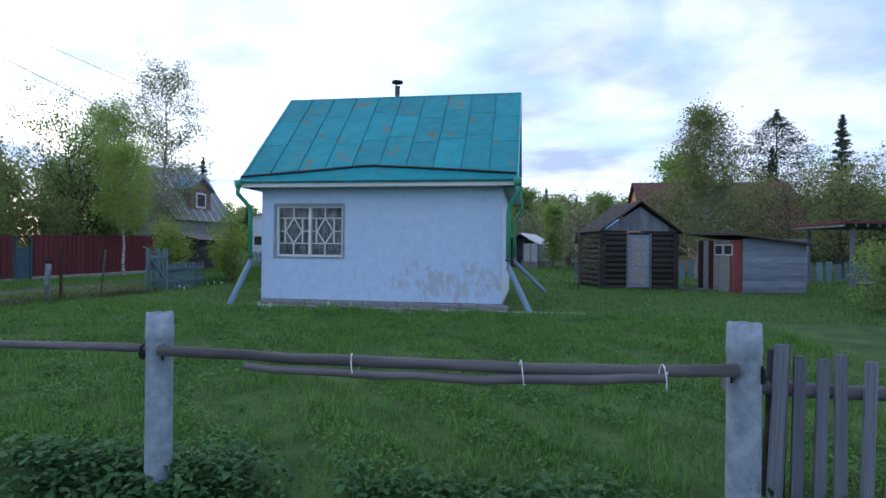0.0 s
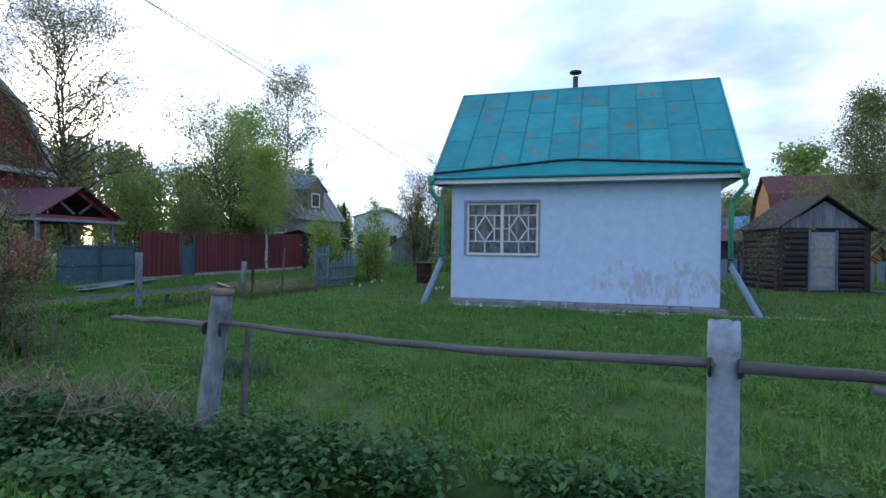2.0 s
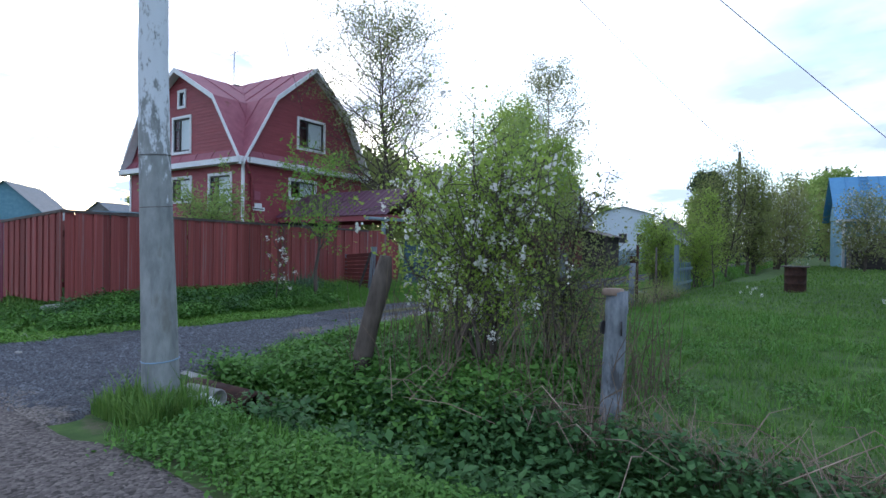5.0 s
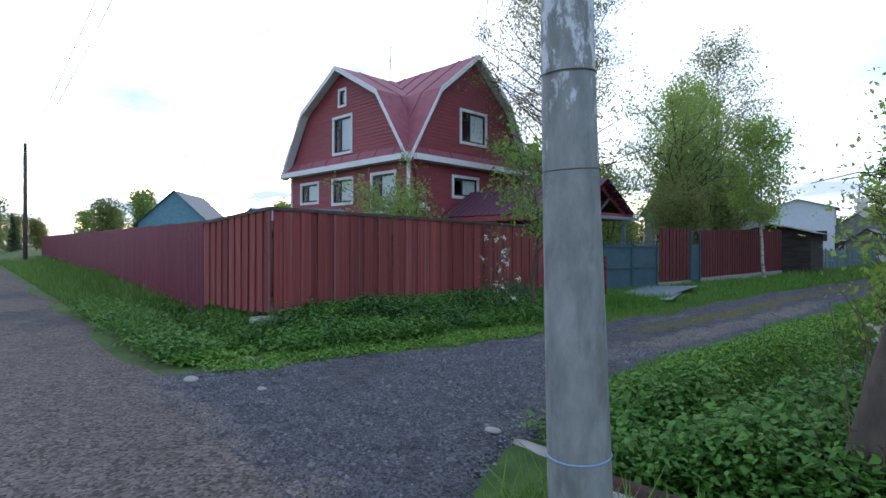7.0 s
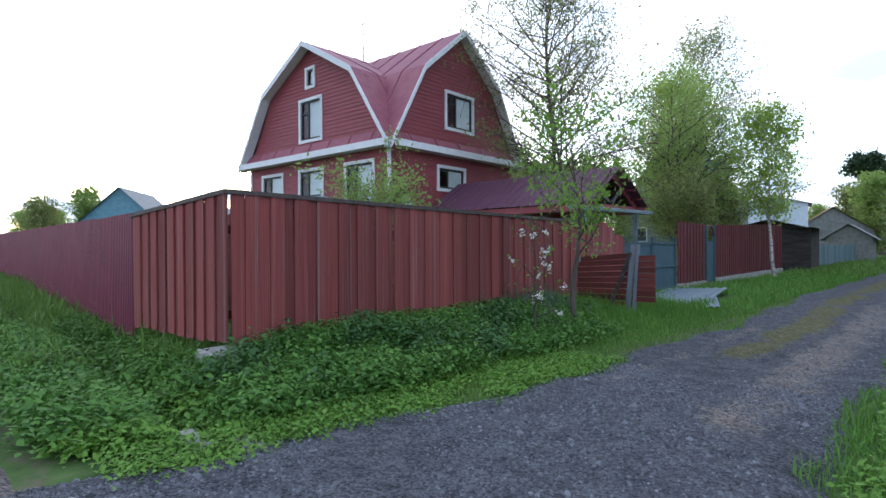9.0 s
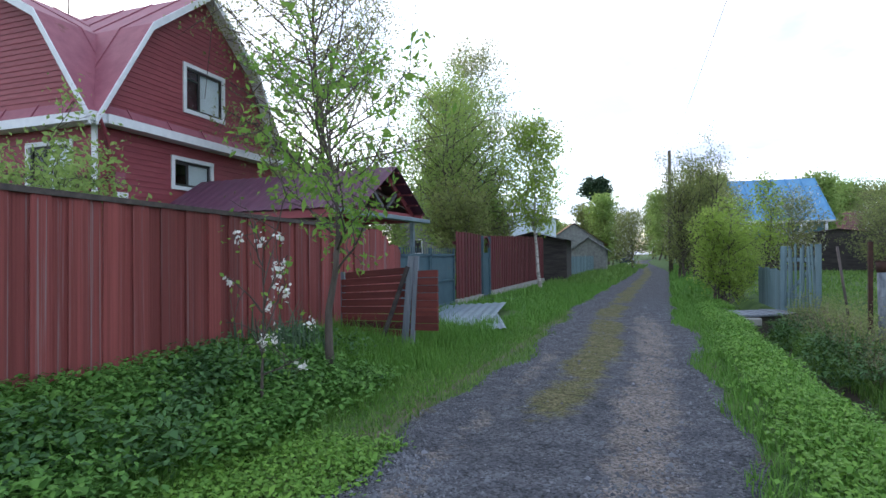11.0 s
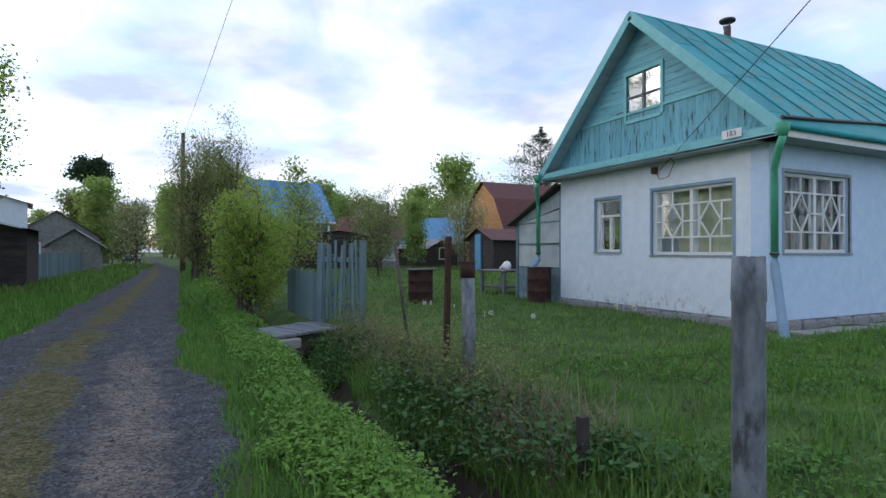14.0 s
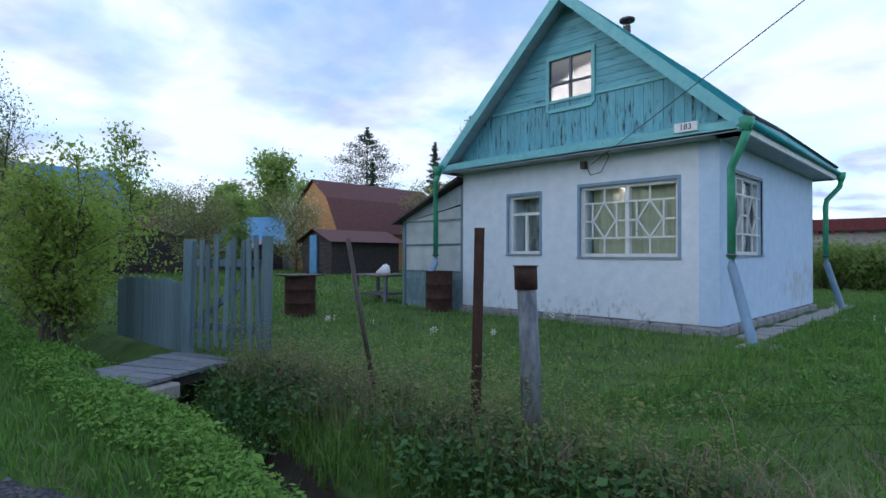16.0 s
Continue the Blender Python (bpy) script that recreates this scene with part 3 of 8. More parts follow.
tagged(lane, "dark gravel lane with a grassy middle strip", "road", kind="structure")

# ---- white house ----
HX0, HX1, HY0, HY1 = -5.4, 0.76, 16.0, 21.2
house = thing("house", (0, 0, 0), label="small white plastered cottage with a turquoise metal roof", category="house")
# window openings: along the wall, sill and head
WS, WW, WN = (-5.02, -3.23, 1.33, 2.63), (16.62, 18.35, 1.29, 2.53), (19.22, 19.96, 1.34, 2.48)
part("wall", wall(bmesh.new(), "x", HY0, HX0, HX1, 0.25, 3.12, 0.3, [WS]), M_PLASTER_SHADE, house, "white plaster coloured in blue shade, with grey stains and flaked patches")
part("wall", wall(bmesh.new(), "y", HX0, HY0 + 0.3, HY1 - 0.3, 0.25, 3.12, 0.3, [WW, WN]), M_PLASTER, house, "whitewashed plaster with hairline cracks")
part("wall", wall(bmesh.new(), "x", HY1, HX0, HX1, 0.25, 3.12, -0.3, []), M_PLASTER, house)
part("wall", wall(bmesh.new(), "y", HX1, HY0 + 0.3, HY1 - 0.3, 0.25, 3.12, -0.3, []), M_PLASTER, house)
bm = bmesh.new()
box(bm, HX0 + 0.3, HX1 - 0.3, HY0 + 0.3, HY1 - 0.3, 0.2, 0.3)
part("inner_floor", bm, M_GREYWOOD, house)
bm = bmesh.new()
box(bm, HX0 + 0.02, HX1 - 0.02, HY0 + 0.02, HY1 - 0.02, 3.13, 3.2)
part("inner_ceiling", bm, M_GREYWOOD, house)
# fieldstone plinth: uneven courses
random.seed(3)
plinth = part("plinth", box(bmesh.new(), HX0 + 0.03, HX1 - 0.03, HY0 + 0.03, HY1 - 0.03, -0.15, 0.249), M_PLINTH, house, "dark grey rubble plinth")
stone = mesh_of("plinth_stone", box(bmesh.new(), -0.5, 0.5, -0.5, 0.5, -0.5, 0.5, 0.16), M_PLINTH)
x = HX0 - 0.02
while x < HX1:
    w = random.uniform(0.28, 0.6)
    child("plinth_stone", stone, plinth, Matrix.LocRotScale((min(x + w / 2, HX1 - 0.1), HY0 + 0.03, 0.12), Euler((0, random.uniform(-.05, .05), 0)), (w * 0.98, random.uniform(0.12, 0.2), random.uniform(0.2, 0.26))))
    x += w
y = HY0
while y < HY1:
    w = random.uniform(0.28, 0.6)
    child("plinth_stone", stone, plinth, Matrix.LocRotScale((HX0 + 0.03, min(y + w / 2, HY1 - 0.1), 0.12), Euler((random.uniform(-.05, .05), 0, 0)), (random.uniform(0.12, 0.2), w * 0.98, random.uniform(0.2, 0.26))))
    y += w


def lattice_window(parent, axis, at, u0, u1, z0, z1, inward, sashes=2, diamond=True, cloth=None, depth=0.10):
    """A window in a wall: frame, sashes, panes, a lattice of bars outside and a curtain inside."""
    def P(u, z, d):
        return (u, at + d * inward, z) if axis == "x" else (at + d * inward, u, z)
    win = child("window", None, parent)
    win.empty_display_size = 0.1

    def bar(bm, ua, za, ub, zb, w, d0, d1):
        up = (0, 1, 0) if axis == "x" else (1, 0, 0)
        beam(bm, P(ua, za, (d0 + d1) / 2), P(ub, zb, (d0 + d1) / 2), w, abs(d1 - d0), up)
    f = 0.055
    for a, b, c, d in ((u0, z0 + f / 2, u1, z0 + f / 2), (u0, z1 - f / 2, u1, z1 - f / 2), (u0 + f / 2, z0 + f, u0 + f / 2, z1 - f), (u1 - f / 2, z0 + f, u1 - f / 2, z1 - f)):
        bm = bmesh.new(); bar(bm, a, b, c, d, f, depth - 0.03, depth + 0.05)
        part("window_frame", bm, M_WHITE, win)
    w = (u1 - u0 - 2 * f) / sashes
    for s in range(sashes):
        a, b = u0 + f + s * w, u0 + f + (s + 1) * w
        if s:
            bm = bmesh.new(); bar(bm, a, z0 + f, a, z1 - f, 0.07, depth - 0.045, depth + 0.05)
            part("mullion", bm, M_WHITE, win)
        bm = bmesh.new()
        bm.faces.new([bm.verts.new(P(u, z, depth + 0.03)) for u, z in ((a, z0 + f), (b, z0 + f), (b, z1 - f), (a, z1 - f))])
        g = part("pane", bm, M_GLASS, win)
        g.visible_shadow = False
        if diamond:
            t, h0, h1, mu = 0.018, z0 + f, z1 - f, (a + b) / 2
            H = h1 - h0
            q0, q1, mz = h0 + H * 0.24, h1 - H * 0.22, h0 + H * 0.5
            ua, ub = a + w * 0.24, b - w * 0.24
            for s0 in ((a, q0, b, q0), (a, q1, b, q1), (mu, h0, mu, q0), (mu, q1, mu, h1), (ua, mz, mu, q1), (mu, q1, ub, mz), (ub, mz, mu, q0), (mu, q0, ua, mz),
                       (a, mz, ua, mz), (ub, mz, b, mz), (ua - w * 0.02, q0, ua - w * 0.02, q1), (ub + w * 0.02, q0, ub + w * 0.02, q1)):
                bm = bmesh.new(); bar(bm, *s0, t * 1.5, depth - 0.075, depth - 0.05)
                part("grille_bar", bm, M_WHITE, win)
    if cloth:
        pts, fs = [], []
        k = 40
        for i in range(k + 1):
            u = u0 + 0.05 + (u1 - u0 - 0.1) * i / k
            for z in (z0 + 0.02, z1 - 0.02):
                pts.append(P(u, z, depth + 0.16 + 0.018 * math.sin(i * 1.9) + 0.012 * math.sin(i * 0.7)))
        for i in range(k):
            fs.append((2 * i, 2 * i + 2, 2 * i + 3, 2 * i + 1))
        child("curtain", mesh_np("curtain", pts, fs, cloth, True), win)
    # thin raised surround and sill
    e = 0.055
    for a, b, c, d in ((u0 - e, z1 + e / 2, u1 + e, z1 + e / 2), (u0 - e / 2, z0, u0 - e / 2, z1), (u1 + e / 2, z0, u1 + e / 2, z1)):
        bm = bmesh.new(); bar(bm, a, b, c, d, e, -0.006, 0.02)
        part("surround", bm, M_PIPEB if axis == "y" else M_POSTBLUE, win)
    bm = bmesh.new(); bar(bm, u0 - e, z0 - 0.015, u1 + e, z0 - 0.015, 0.03, -0.03, depth)
    part("window_sill", bm, M_POSTBLUE, win)
    return win


lattice_window(house, "x", HY0, *WS, 1, cloth=M_CURTAIN)
lattice_window(house, "y", HX0, *WW, 1, cloth=M_CURTAIN2)
small = lattice_window(house, "y", HX0, *WN, 1, sashes=1, diamond=False, cloth=M_CURTAIN)
bm = bmesh.new()
beam(bm, (HX0 + 0.11, WN[0] + 0.05, 2.12), (HX0 + 0.11, WN[1] - 0.05, 2.12), 0.05, 0.05)
beam(bm, (HX0 + 0.11, (WN[0] + WN[1]) / 2, 1.39), (HX0 + 0.11, (WN[0] + WN[1]) / 2, 2.1), 0.05, 0.05)
part("sash_bar", bm, M_WHITE, small)

# roof: sheets on both slopes
RX0, RX1, RY, RZ, EZ, EYS, EYN = -5.78, 1.14, 18.55, 6.0, 3.2, 15.6, 21.5
roof = child("roof", None, house)
for sgn, ey in ((-1, EYS), (1, EYN)):
    run, rise = abs(ey - RY), RZ - EZ
    L = math.hypot(run, rise)
    ang = math.atan2(rise, run)
    cols = 10
    cw = (RX1 - RX0) / cols
    for i in range(cols):
        cuts = [0, 0.11 * L, (0.40 + 0.04 * ((i * 7) % 3)) * L, (0.70 + 0.05 * ((i * 5) % 3)) * L, L]
        for j in range(4):
            a, b = cuts[j] - (0.02 if j else 0), cuts[j + 1]
            bm = bmesh.new()
            lift = 0.012 + 0.006 * j
            box(bm, RX0 + i * cw + 0.004, RX0 + (i + 1) * cw - 0.004, a, b, lift, lift + 0.006)
            box(bm, RX0 + (i + 1) * cw - 0.016, RX0 + (i + 1) * cw, a, b, lift, lift + 0.028)
            for v in bm.verts:
                s, h = v.co.y, v.co.z
                y = ey - sgn * (s * math.cos(ang)) + sgn * h * math.sin(ang)
                v.co = (v.co.x, y, EZ + s * math.sin(ang) + h * math.cos(ang))
            bmesh.ops.recalc_face_normals(bm, faces=bm.faces)
            part("roof_sheet", bm, M_ROOF, roof)
    bm = bmesh.new()
    vs = [bm.verts.new(p) for p in ((RX0 + 0.01, ey - sgn * 0.02, EZ - 0.02), (RX1 - 0.01, ey - sgn * 0.02, EZ - 0.02), (RX1 - 0.01, RY, RZ - 0.03), (RX0 + 0.01, RY, RZ - 0.03))]
    fc = bm.faces.new(vs)
    solid(bm, [fc], 0.03)
    part("roof_boarding", bm, M_SOFFIT, roof)
bm = bmesh.new(); tube(bm, [(RX0 - 0.01, RY, RZ + 0.02), (RX1 + 0.01, RY, RZ + 0.02)], 0.04, 6)
part("ridge_cap", bm, M_ROOF, roof)
# lifted lip of the eaves flashing
lip = [(-5.75, 15.64, 3.26), (-4.2, 15.74, 3.38), (-2.75, 15.88, 3.52), (-2.35, 15.89, 3.53), (-0.6, 15.78, 3.41), (1.1, 15.66, 3.28)]
bm = bmesh.new()
tube(bm, [(a, b - 0.075, c + 0.065) for a, b, c in lip], 0.03, 5)
part("eaves_flashing", bm, M_DKFRAME, roof, "dark lifted edge of the flashing strip")
bm = bmesh.new()
lv = [(bm.verts.new((a, b - 0.06, c + 0.05)), bm.verts.new((a, EYS - 0.03, EZ + 0.012))) for a, b, c in lip]
for (a, b), (c, d) in zip(lv, lv[1:]):
    bm.faces.new((a, b, d, c))
bmesh.ops.recalc_face_normals(bm, faces=bm.faces)
part("eaves_strip", bm, M_ROOF, roof)
# eaves box, fascia, and gutters
for ey, wy in ((EYS, HY0), (EYN, HY1)):
    bm = bmesh.new(); box(bm, RX0 + 0.03, RX1 - 0.03, min(ey, wy) + (0.02 if ey < wy else 0), max(ey, wy) - (0 if ey < wy else 0.02), 3.06, 3.10)
    part("soffit", bm, M_SOFFIT, roof)
    bm = bmesh.new(); box(bm, RX0 + 0.02, RX1 - 0.02, ey - 0.012, ey + 0.02, 3.06, 3.2)
    part("fascia", bm, M_WHITE, roof, "weathered pale fascia board")
    bm = bmesh.new(); tube(bm, [(RX0 - 0.05, ey - 0.05, 3.2), (RX1 + 0.05, ey - 0.05, 3.2)], 0.045, 8)
    part("gutter", bm, M_ROOF, roof)
# gables: upright boards below, level boards above, a skirt board and verge boards
for gxp, sg in ((HX0, -1), (HX1, 1)):
    gable = child("gable", None, house)
    off = gxp + sg * 0.02
    half = RY - HY0

    def top_at(y):
        return RZ - 0.06 - abs(y - RY) * (RZ - EZ) / (RY - EYS)
    AW = (18.09, 18.97, 4.02, 4.93)
    y = HY0
    while y < HY1 - 0.02:
        w = min(0.165, HY1 - y)
        t0, t1 = min(4.14, top_at(y + 0.01)), min(4.14, top_at(y + w - 0.01))
        if max(t0, t1) > 3.33:
            bm = bmesh.new()
            vs = [bm.verts.new((off + sg * d, yy, zz)) for d in (0, 0.022) for yy, zz in ((y + 0.003, 3.30), (y + w - 0.003, 3.30), (y + w - 0.003, max(3.31, t1)), (y + 0.003, max(3.31, t0)))]
            for q in ((0, 1, 2, 3), (7, 6, 5, 4), (0, 4, 5, 1), (1, 5, 6, 2), (2, 6, 7, 3), (3, 7, 4, 0)):
                bm.faces.new([vs[i] for i in q])
            bmesh.ops.recalc_face_normals(bm, faces=bm.faces)
            part("gable_board", bm, M_TEAL, gable)
        y += w
    z = 4.17
    while z < RZ - 0.12:
        h = 0.13
        ha, hb = (RZ - 0.06 - z) * (RY - EYS) / (RZ - EZ), (RZ - 0.06 - z - h) * (RY - EYS) / (RZ - EZ)
        hole = sg < 0 and z + h > AW[2] and z < AW[3]
        runs = [(RY - ha, AW[0], RY - hb, AW[0]), (AW[1], RY + ha, AW[1], RY + hb)] if hole else [(RY - ha, RY + ha, RY - hb, RY + hb)]
        for a, b, c, d in runs:
            bm = bmesh.new()
            vs = [bm.verts.new((off + sg * dd, yy, zz)) for dd in (0, 0.018) for yy, zz in ((a, z + 0.003), (b, z + 0.003), (max(d, c), z + h - 0.003), (c, z + h - 0.003))]
            for q in ((0, 1, 2, 3), (7, 6, 5, 4), (0, 4, 5, 1), (1, 5, 6, 2), (2, 6, 7, 3), (3, 7, 4, 0)):
                bm.faces.new([vs[i] for i in q])
            bmesh.ops.recalc_face_normals(bm, faces=bm.faces)
            part("gable_board", bm, M_TEALH, gable)
        z += h
    bm = bmesh.new(); box(bm, off + (0 if sg > 0 else -0.05), off + (0.05 if sg > 0 else 0), 16.75, 20.35, 4.13, 4.18)
    part("ledge", bm, M_TEALTRIM, gable)
    ox = gxp + sg * 0.38
    bm = bmesh.new(); box(bm, min(gxp, ox), max(gxp, ox), EYS + 0.05, EYN - 0.05, 3.06, 3.10)
    part("soffit", bm, M_SOFFIT, gable)
    bm = bmesh.new()
    vs = [bm.verts.new(p) for p in ((ox, EYS + 0.02, 3.07), (ox, EYN - 0.02, 3.07), (ox, EYN - 0.02, 3.22), (ox, EYS + 0.02, 3.22), (gxp, EYS + 0.3, 3.34), (gxp, EYN - 0.3, 3.34))]
    bm.faces.new((vs[0], vs[1], vs[2], vs[3])); bm.faces.new((vs[3], vs[2], vs[5], vs[4]))
    bmesh.ops.recalc_face_normals(bm, faces=bm.faces)
    solid(bm, bm.faces[:], 0.015)
    part("skirt_board", bm, M_TEALTRIM, gable, "pale turquoise skirt board with sloped flashing")
    for e in (EYS, EYN):
        bm = bmesh.new()
        beam(bm, (ox, e, EZ - 0.02), (ox, RY, RZ - 0.03), 0.03, 0.17, (0, 0, 1))
        part("verge_board", bm, M_TEALTRIM, gable)
    if sg < 0:
        y0, y1, z0, z1 = AW
        win = child("window", None, gable)
        for c in ((y0 - 0.07, y0, z0 - 0.02, z1 + 0.08), (y1, y1 + 0.07, z0 - 0.02, z1 + 0.08), (y0, y1, z1, z1 + 0.08), (y0 - 0.02, y1 + 0.02, z0 - 0.07, z0 + 0.0)):
            bm = bmesh.new(); box(bm, gxp - 0.075, gxp - 0.02, c[0], c[1], c[2], c[3], 0.004)
            part("casing", bm, M_TEALTRIM, win)
        for c in (((y0 + y1) / 2 - 0.025, (y0 + y1) / 2 + 0.025, z0, z1), (y0, y1, (z0 + z1) / 2 - 0.02, (z0 + z1) / 2 + 0.02)):
            bm = bmesh.new(); box(bm, gxp - 0.05, gxp - 0.02, *c)
            part("sash_bar", bm, M_GREYWOODZ, win)
        bm = bmesh.new(); bm.faces.new([bm.verts.new(p) for p in ((gxp - 0.024, y0, z0), (gxp - 0.024, y1, z0), (gxp - 0.024, y1, z1), (gxp - 0.024, y0, z1))])
        part("pane", bm, M_GLASS, win)
bm = bmesh.new(); box(bm, HX0 + 0.6, HX1 - 0.6, HY0 + 1.6, HY1 - 1.6, 3.2, 3.25)
part("attic_floor", bm, M_GREYWOOD, house)
# number plate
plate = child("number_plate", None, house, label="white enamel number plate")
bm = bmesh.new(); box(bm, -5.815, -5.795, 16.17, 16.51, 3.15, 3.29, 0.004)
part("plate", bm, M_WHITE, plate)
words("numerals", "183", 0.12, pose(-5.818, 16.34, 3.22, 90, 0, -90), M_DKFRAME, plate)
# chimney pipe with a cap
chim = child("chimney", None, house)
bm = bmesh.new(); tube(bm, [(-2.56, 18.85, 5.6), (-2.56, 18.85, 6.45)], 0.075, 12); part("flue", bm, M_IRON, chim)
bm = bmesh.new(); tube(bm, [(-2.56, 18.85, 6.55), (-2.56, 18.85, 6.60), (-2.56, 18.85, 6.64)], [0.17, 0.17, 0.03], 14); part("cowl", bm, M_IRON, chim)
for a in range(3):
    bm = bmesh.new(); c, s = math.cos(a * 2.1), math.sin(a * 2.1)
    tube(bm, [(-2.56 + 0.075 * c, 18.85 + 0.075 * s, 6.4), (-2.56 + 0.09 * c, 18.85 + 0.09 * s, 6.56)], 0.008, 5); part("cowl_stay", bm, M_IRON, chim)


def downpipe(x, y, toe, sx):
    """A hopper, a cranked green pipe and a blue kick-out pipe."""
    dp = child("downpipe", None, house)
    bm = bmesh.new(); tube(bm, [(x, y, 3.22), (x, y, 3.12), (x, y, 3.02)], [0.10, 0.09, 0.055], 10); part("hopper", bm, M_PIPE, dp)
    bm = bmesh.new(); tube(bm, [(x, y, 3.03), (x - 0.03 * sx, y + 0.03, 2.9), (x + 0.17 * sx, y + 0.24, 2.6), (x + 0.20 * sx, y + 0.26, 2.45), (x + 0.20 * sx, y + 0.26, 1.27)], 0.055, 10); part("drop_pipe", bm, M_PIPE, dp)
    bm = bmesh.new(); tube(bm, [(x + 0.20 * sx, y + 0.26, 1.34), (x + 0.19 * sx, y + 0.25, 1.15), toe], [0.06, 0.064, 0.068], 10, False); part("kick_pipe", bm, M_PIPEB, dp, "blue-grey asbestos kick-out pipe")
    bm = bmesh.new(); tube(bm, [(x + 0.2 * sx, y + 0.26, 1.30), (x + 0.2 * sx, y + 0.26, 1.33)], 0.072, 10); part("strap", bm, M_IRON, dp)


downpipe(-5.80, 15.52, (-5.95, 15.40, 0.09), 1)
downpipe(1.12, 15.52, (1.45, 15.55, 0.09), -1)
downpipe(-5.80, 21.58, (-6.0, 21.6, 0.9), 1)
downpipe(1.12, 21.58, (2.0, 22.3, 0.09), -1)
# wire bracket with an insulator
bm = bmesh.new(); box(bm, -5.5, -5.4, 18.2, 18.3, 2.85, 2.98, 0.01); tube(bm, [(-5.47, 18.22, 2.95), (-5.47, 18.1, 2.72), (-5.47, 17.9, 2.75), (-5.47, 17.75, 3.0), (-5.8, 17.7, 3.17)], 0.008, 5)
part("cable_bracket", bm, M_IRON, house)

# flagstones round the house
apron = thing("paved_apron", label="uneven strip of worn boards and flagstones along the cottage wall", category="paving")
slab = mesh_of("flagstone", box(bmesh.new(), -0.5, 0.5, -0.5, 0.5, -0.5, 0.5, 0.06), M_CONC2)
random.seed(5)
x = -5.3
while x < 2.2:
    w = random.uniform(0.35, 0.62)
    for r in range(2):
        child("flagstone", slab, apron, Matrix.LocRotScale((x + w / 2, 15.62 - r * 0.42 + random.uniform(-.04, .04), 0.085 - 0.02 * r), Euler((random.uniform(-.05, .02), random.uniform(-.03, .03), random.uniform(-.12, .12))), (w * 0.93, 0.38, 0.07)))
    x += w
bm = bmesh.new(); box(bm, -6.2, -5.5, 15.15, 15.6, 0.03, 0.10, 0.02)
part("drain_slab", bm, M_CONC2, apron)

# lean-to veranda behind the house, with a film-covered side
annex = thing("veranda", label="lean-to wooden veranda with side panels of clouded film", category="veranda")
M_FILM = mat("clouded_film", (0.36, 0.42, 0.45), (0.52, 0.57, 0.58), 2.5, 0.35, 0.5, bump_scale=1.4)
ax = -5.3
for yy, zt in ((21.28, 2.85), (23.2, 2.15)):
    bm = bmesh.new(); box(bm, ax - 0.05, ax + 0.05, yy - 0.05, yy + 0.05, 0.02, zt, 0.008); part("post", bm, M_GATE, annex)
bm = bmesh.new(); vs = [bm.verts.new(p) for p in ((ax, 21.33, 0.95), (ax, 23.15, 0.95), (ax, 23.15, 2.1), (ax, 21.33, 2.4))]
fc = bm.faces.new(vs); solid(bm, [fc], 0.01); part("film_panel", bm, M_FILM, annex)
bm = bmesh.new(); vs = [bm.verts.new(p) for p in ((ax - 0.01, 21.33, 2.43), (ax - 0.01, 23.15, 2.1), (ax - 0.01, 23.15, 2.2), (ax - 0.01, 21.33, 2.85))]
fc = bm.faces.new(vs); solid(bm, [fc], 0.02); part("top_boarding", bm, M_SOFFIT, annex)
for k in range(5):
    bm = bmesh.new(); box(bm, ax - 0.02, ax + 0.01, 21.33, 23.15, 0.08 + k * 0.17, 0.08 + k * 0.17 + 0.165); part("board", bm, M_GATE, annex)
for z in (0.94, 2.1, 1.55):
    bm = bmesh.new(); box(bm, ax - 0.03, ax + 0.03, 21.3, 23.18, z - 0.02, z + 0.02); part("rail", bm, M_GATE, annex)
bm = bmesh.new(); vs = [bm.verts.new(p) for p in ((ax - 0.25, 21.25, 3.0), (ax + 3.2, 21.25, 3.0), (ax + 3.2, 23.45, 2.1), (ax - 0.25, 23.45, 2.1))]
fc = bm.faces.new(vs); solid(bm, [fc], 0.05); part("roof", bm, M_IRON, annex)
bm = bmesh.new(); box(bm, ax, ax + 3.1, 23.12, 23.2, 0.02, 2.1); part("back_wall", bm, M_GREYWOOD, annex)
bm = bmesh.new(); box(bm, ax + 3.02, ax + 3.1, 21.25, 23.1, 0.02, 2.2); part("side_wall", bm, M_GREYWOOD, annex)
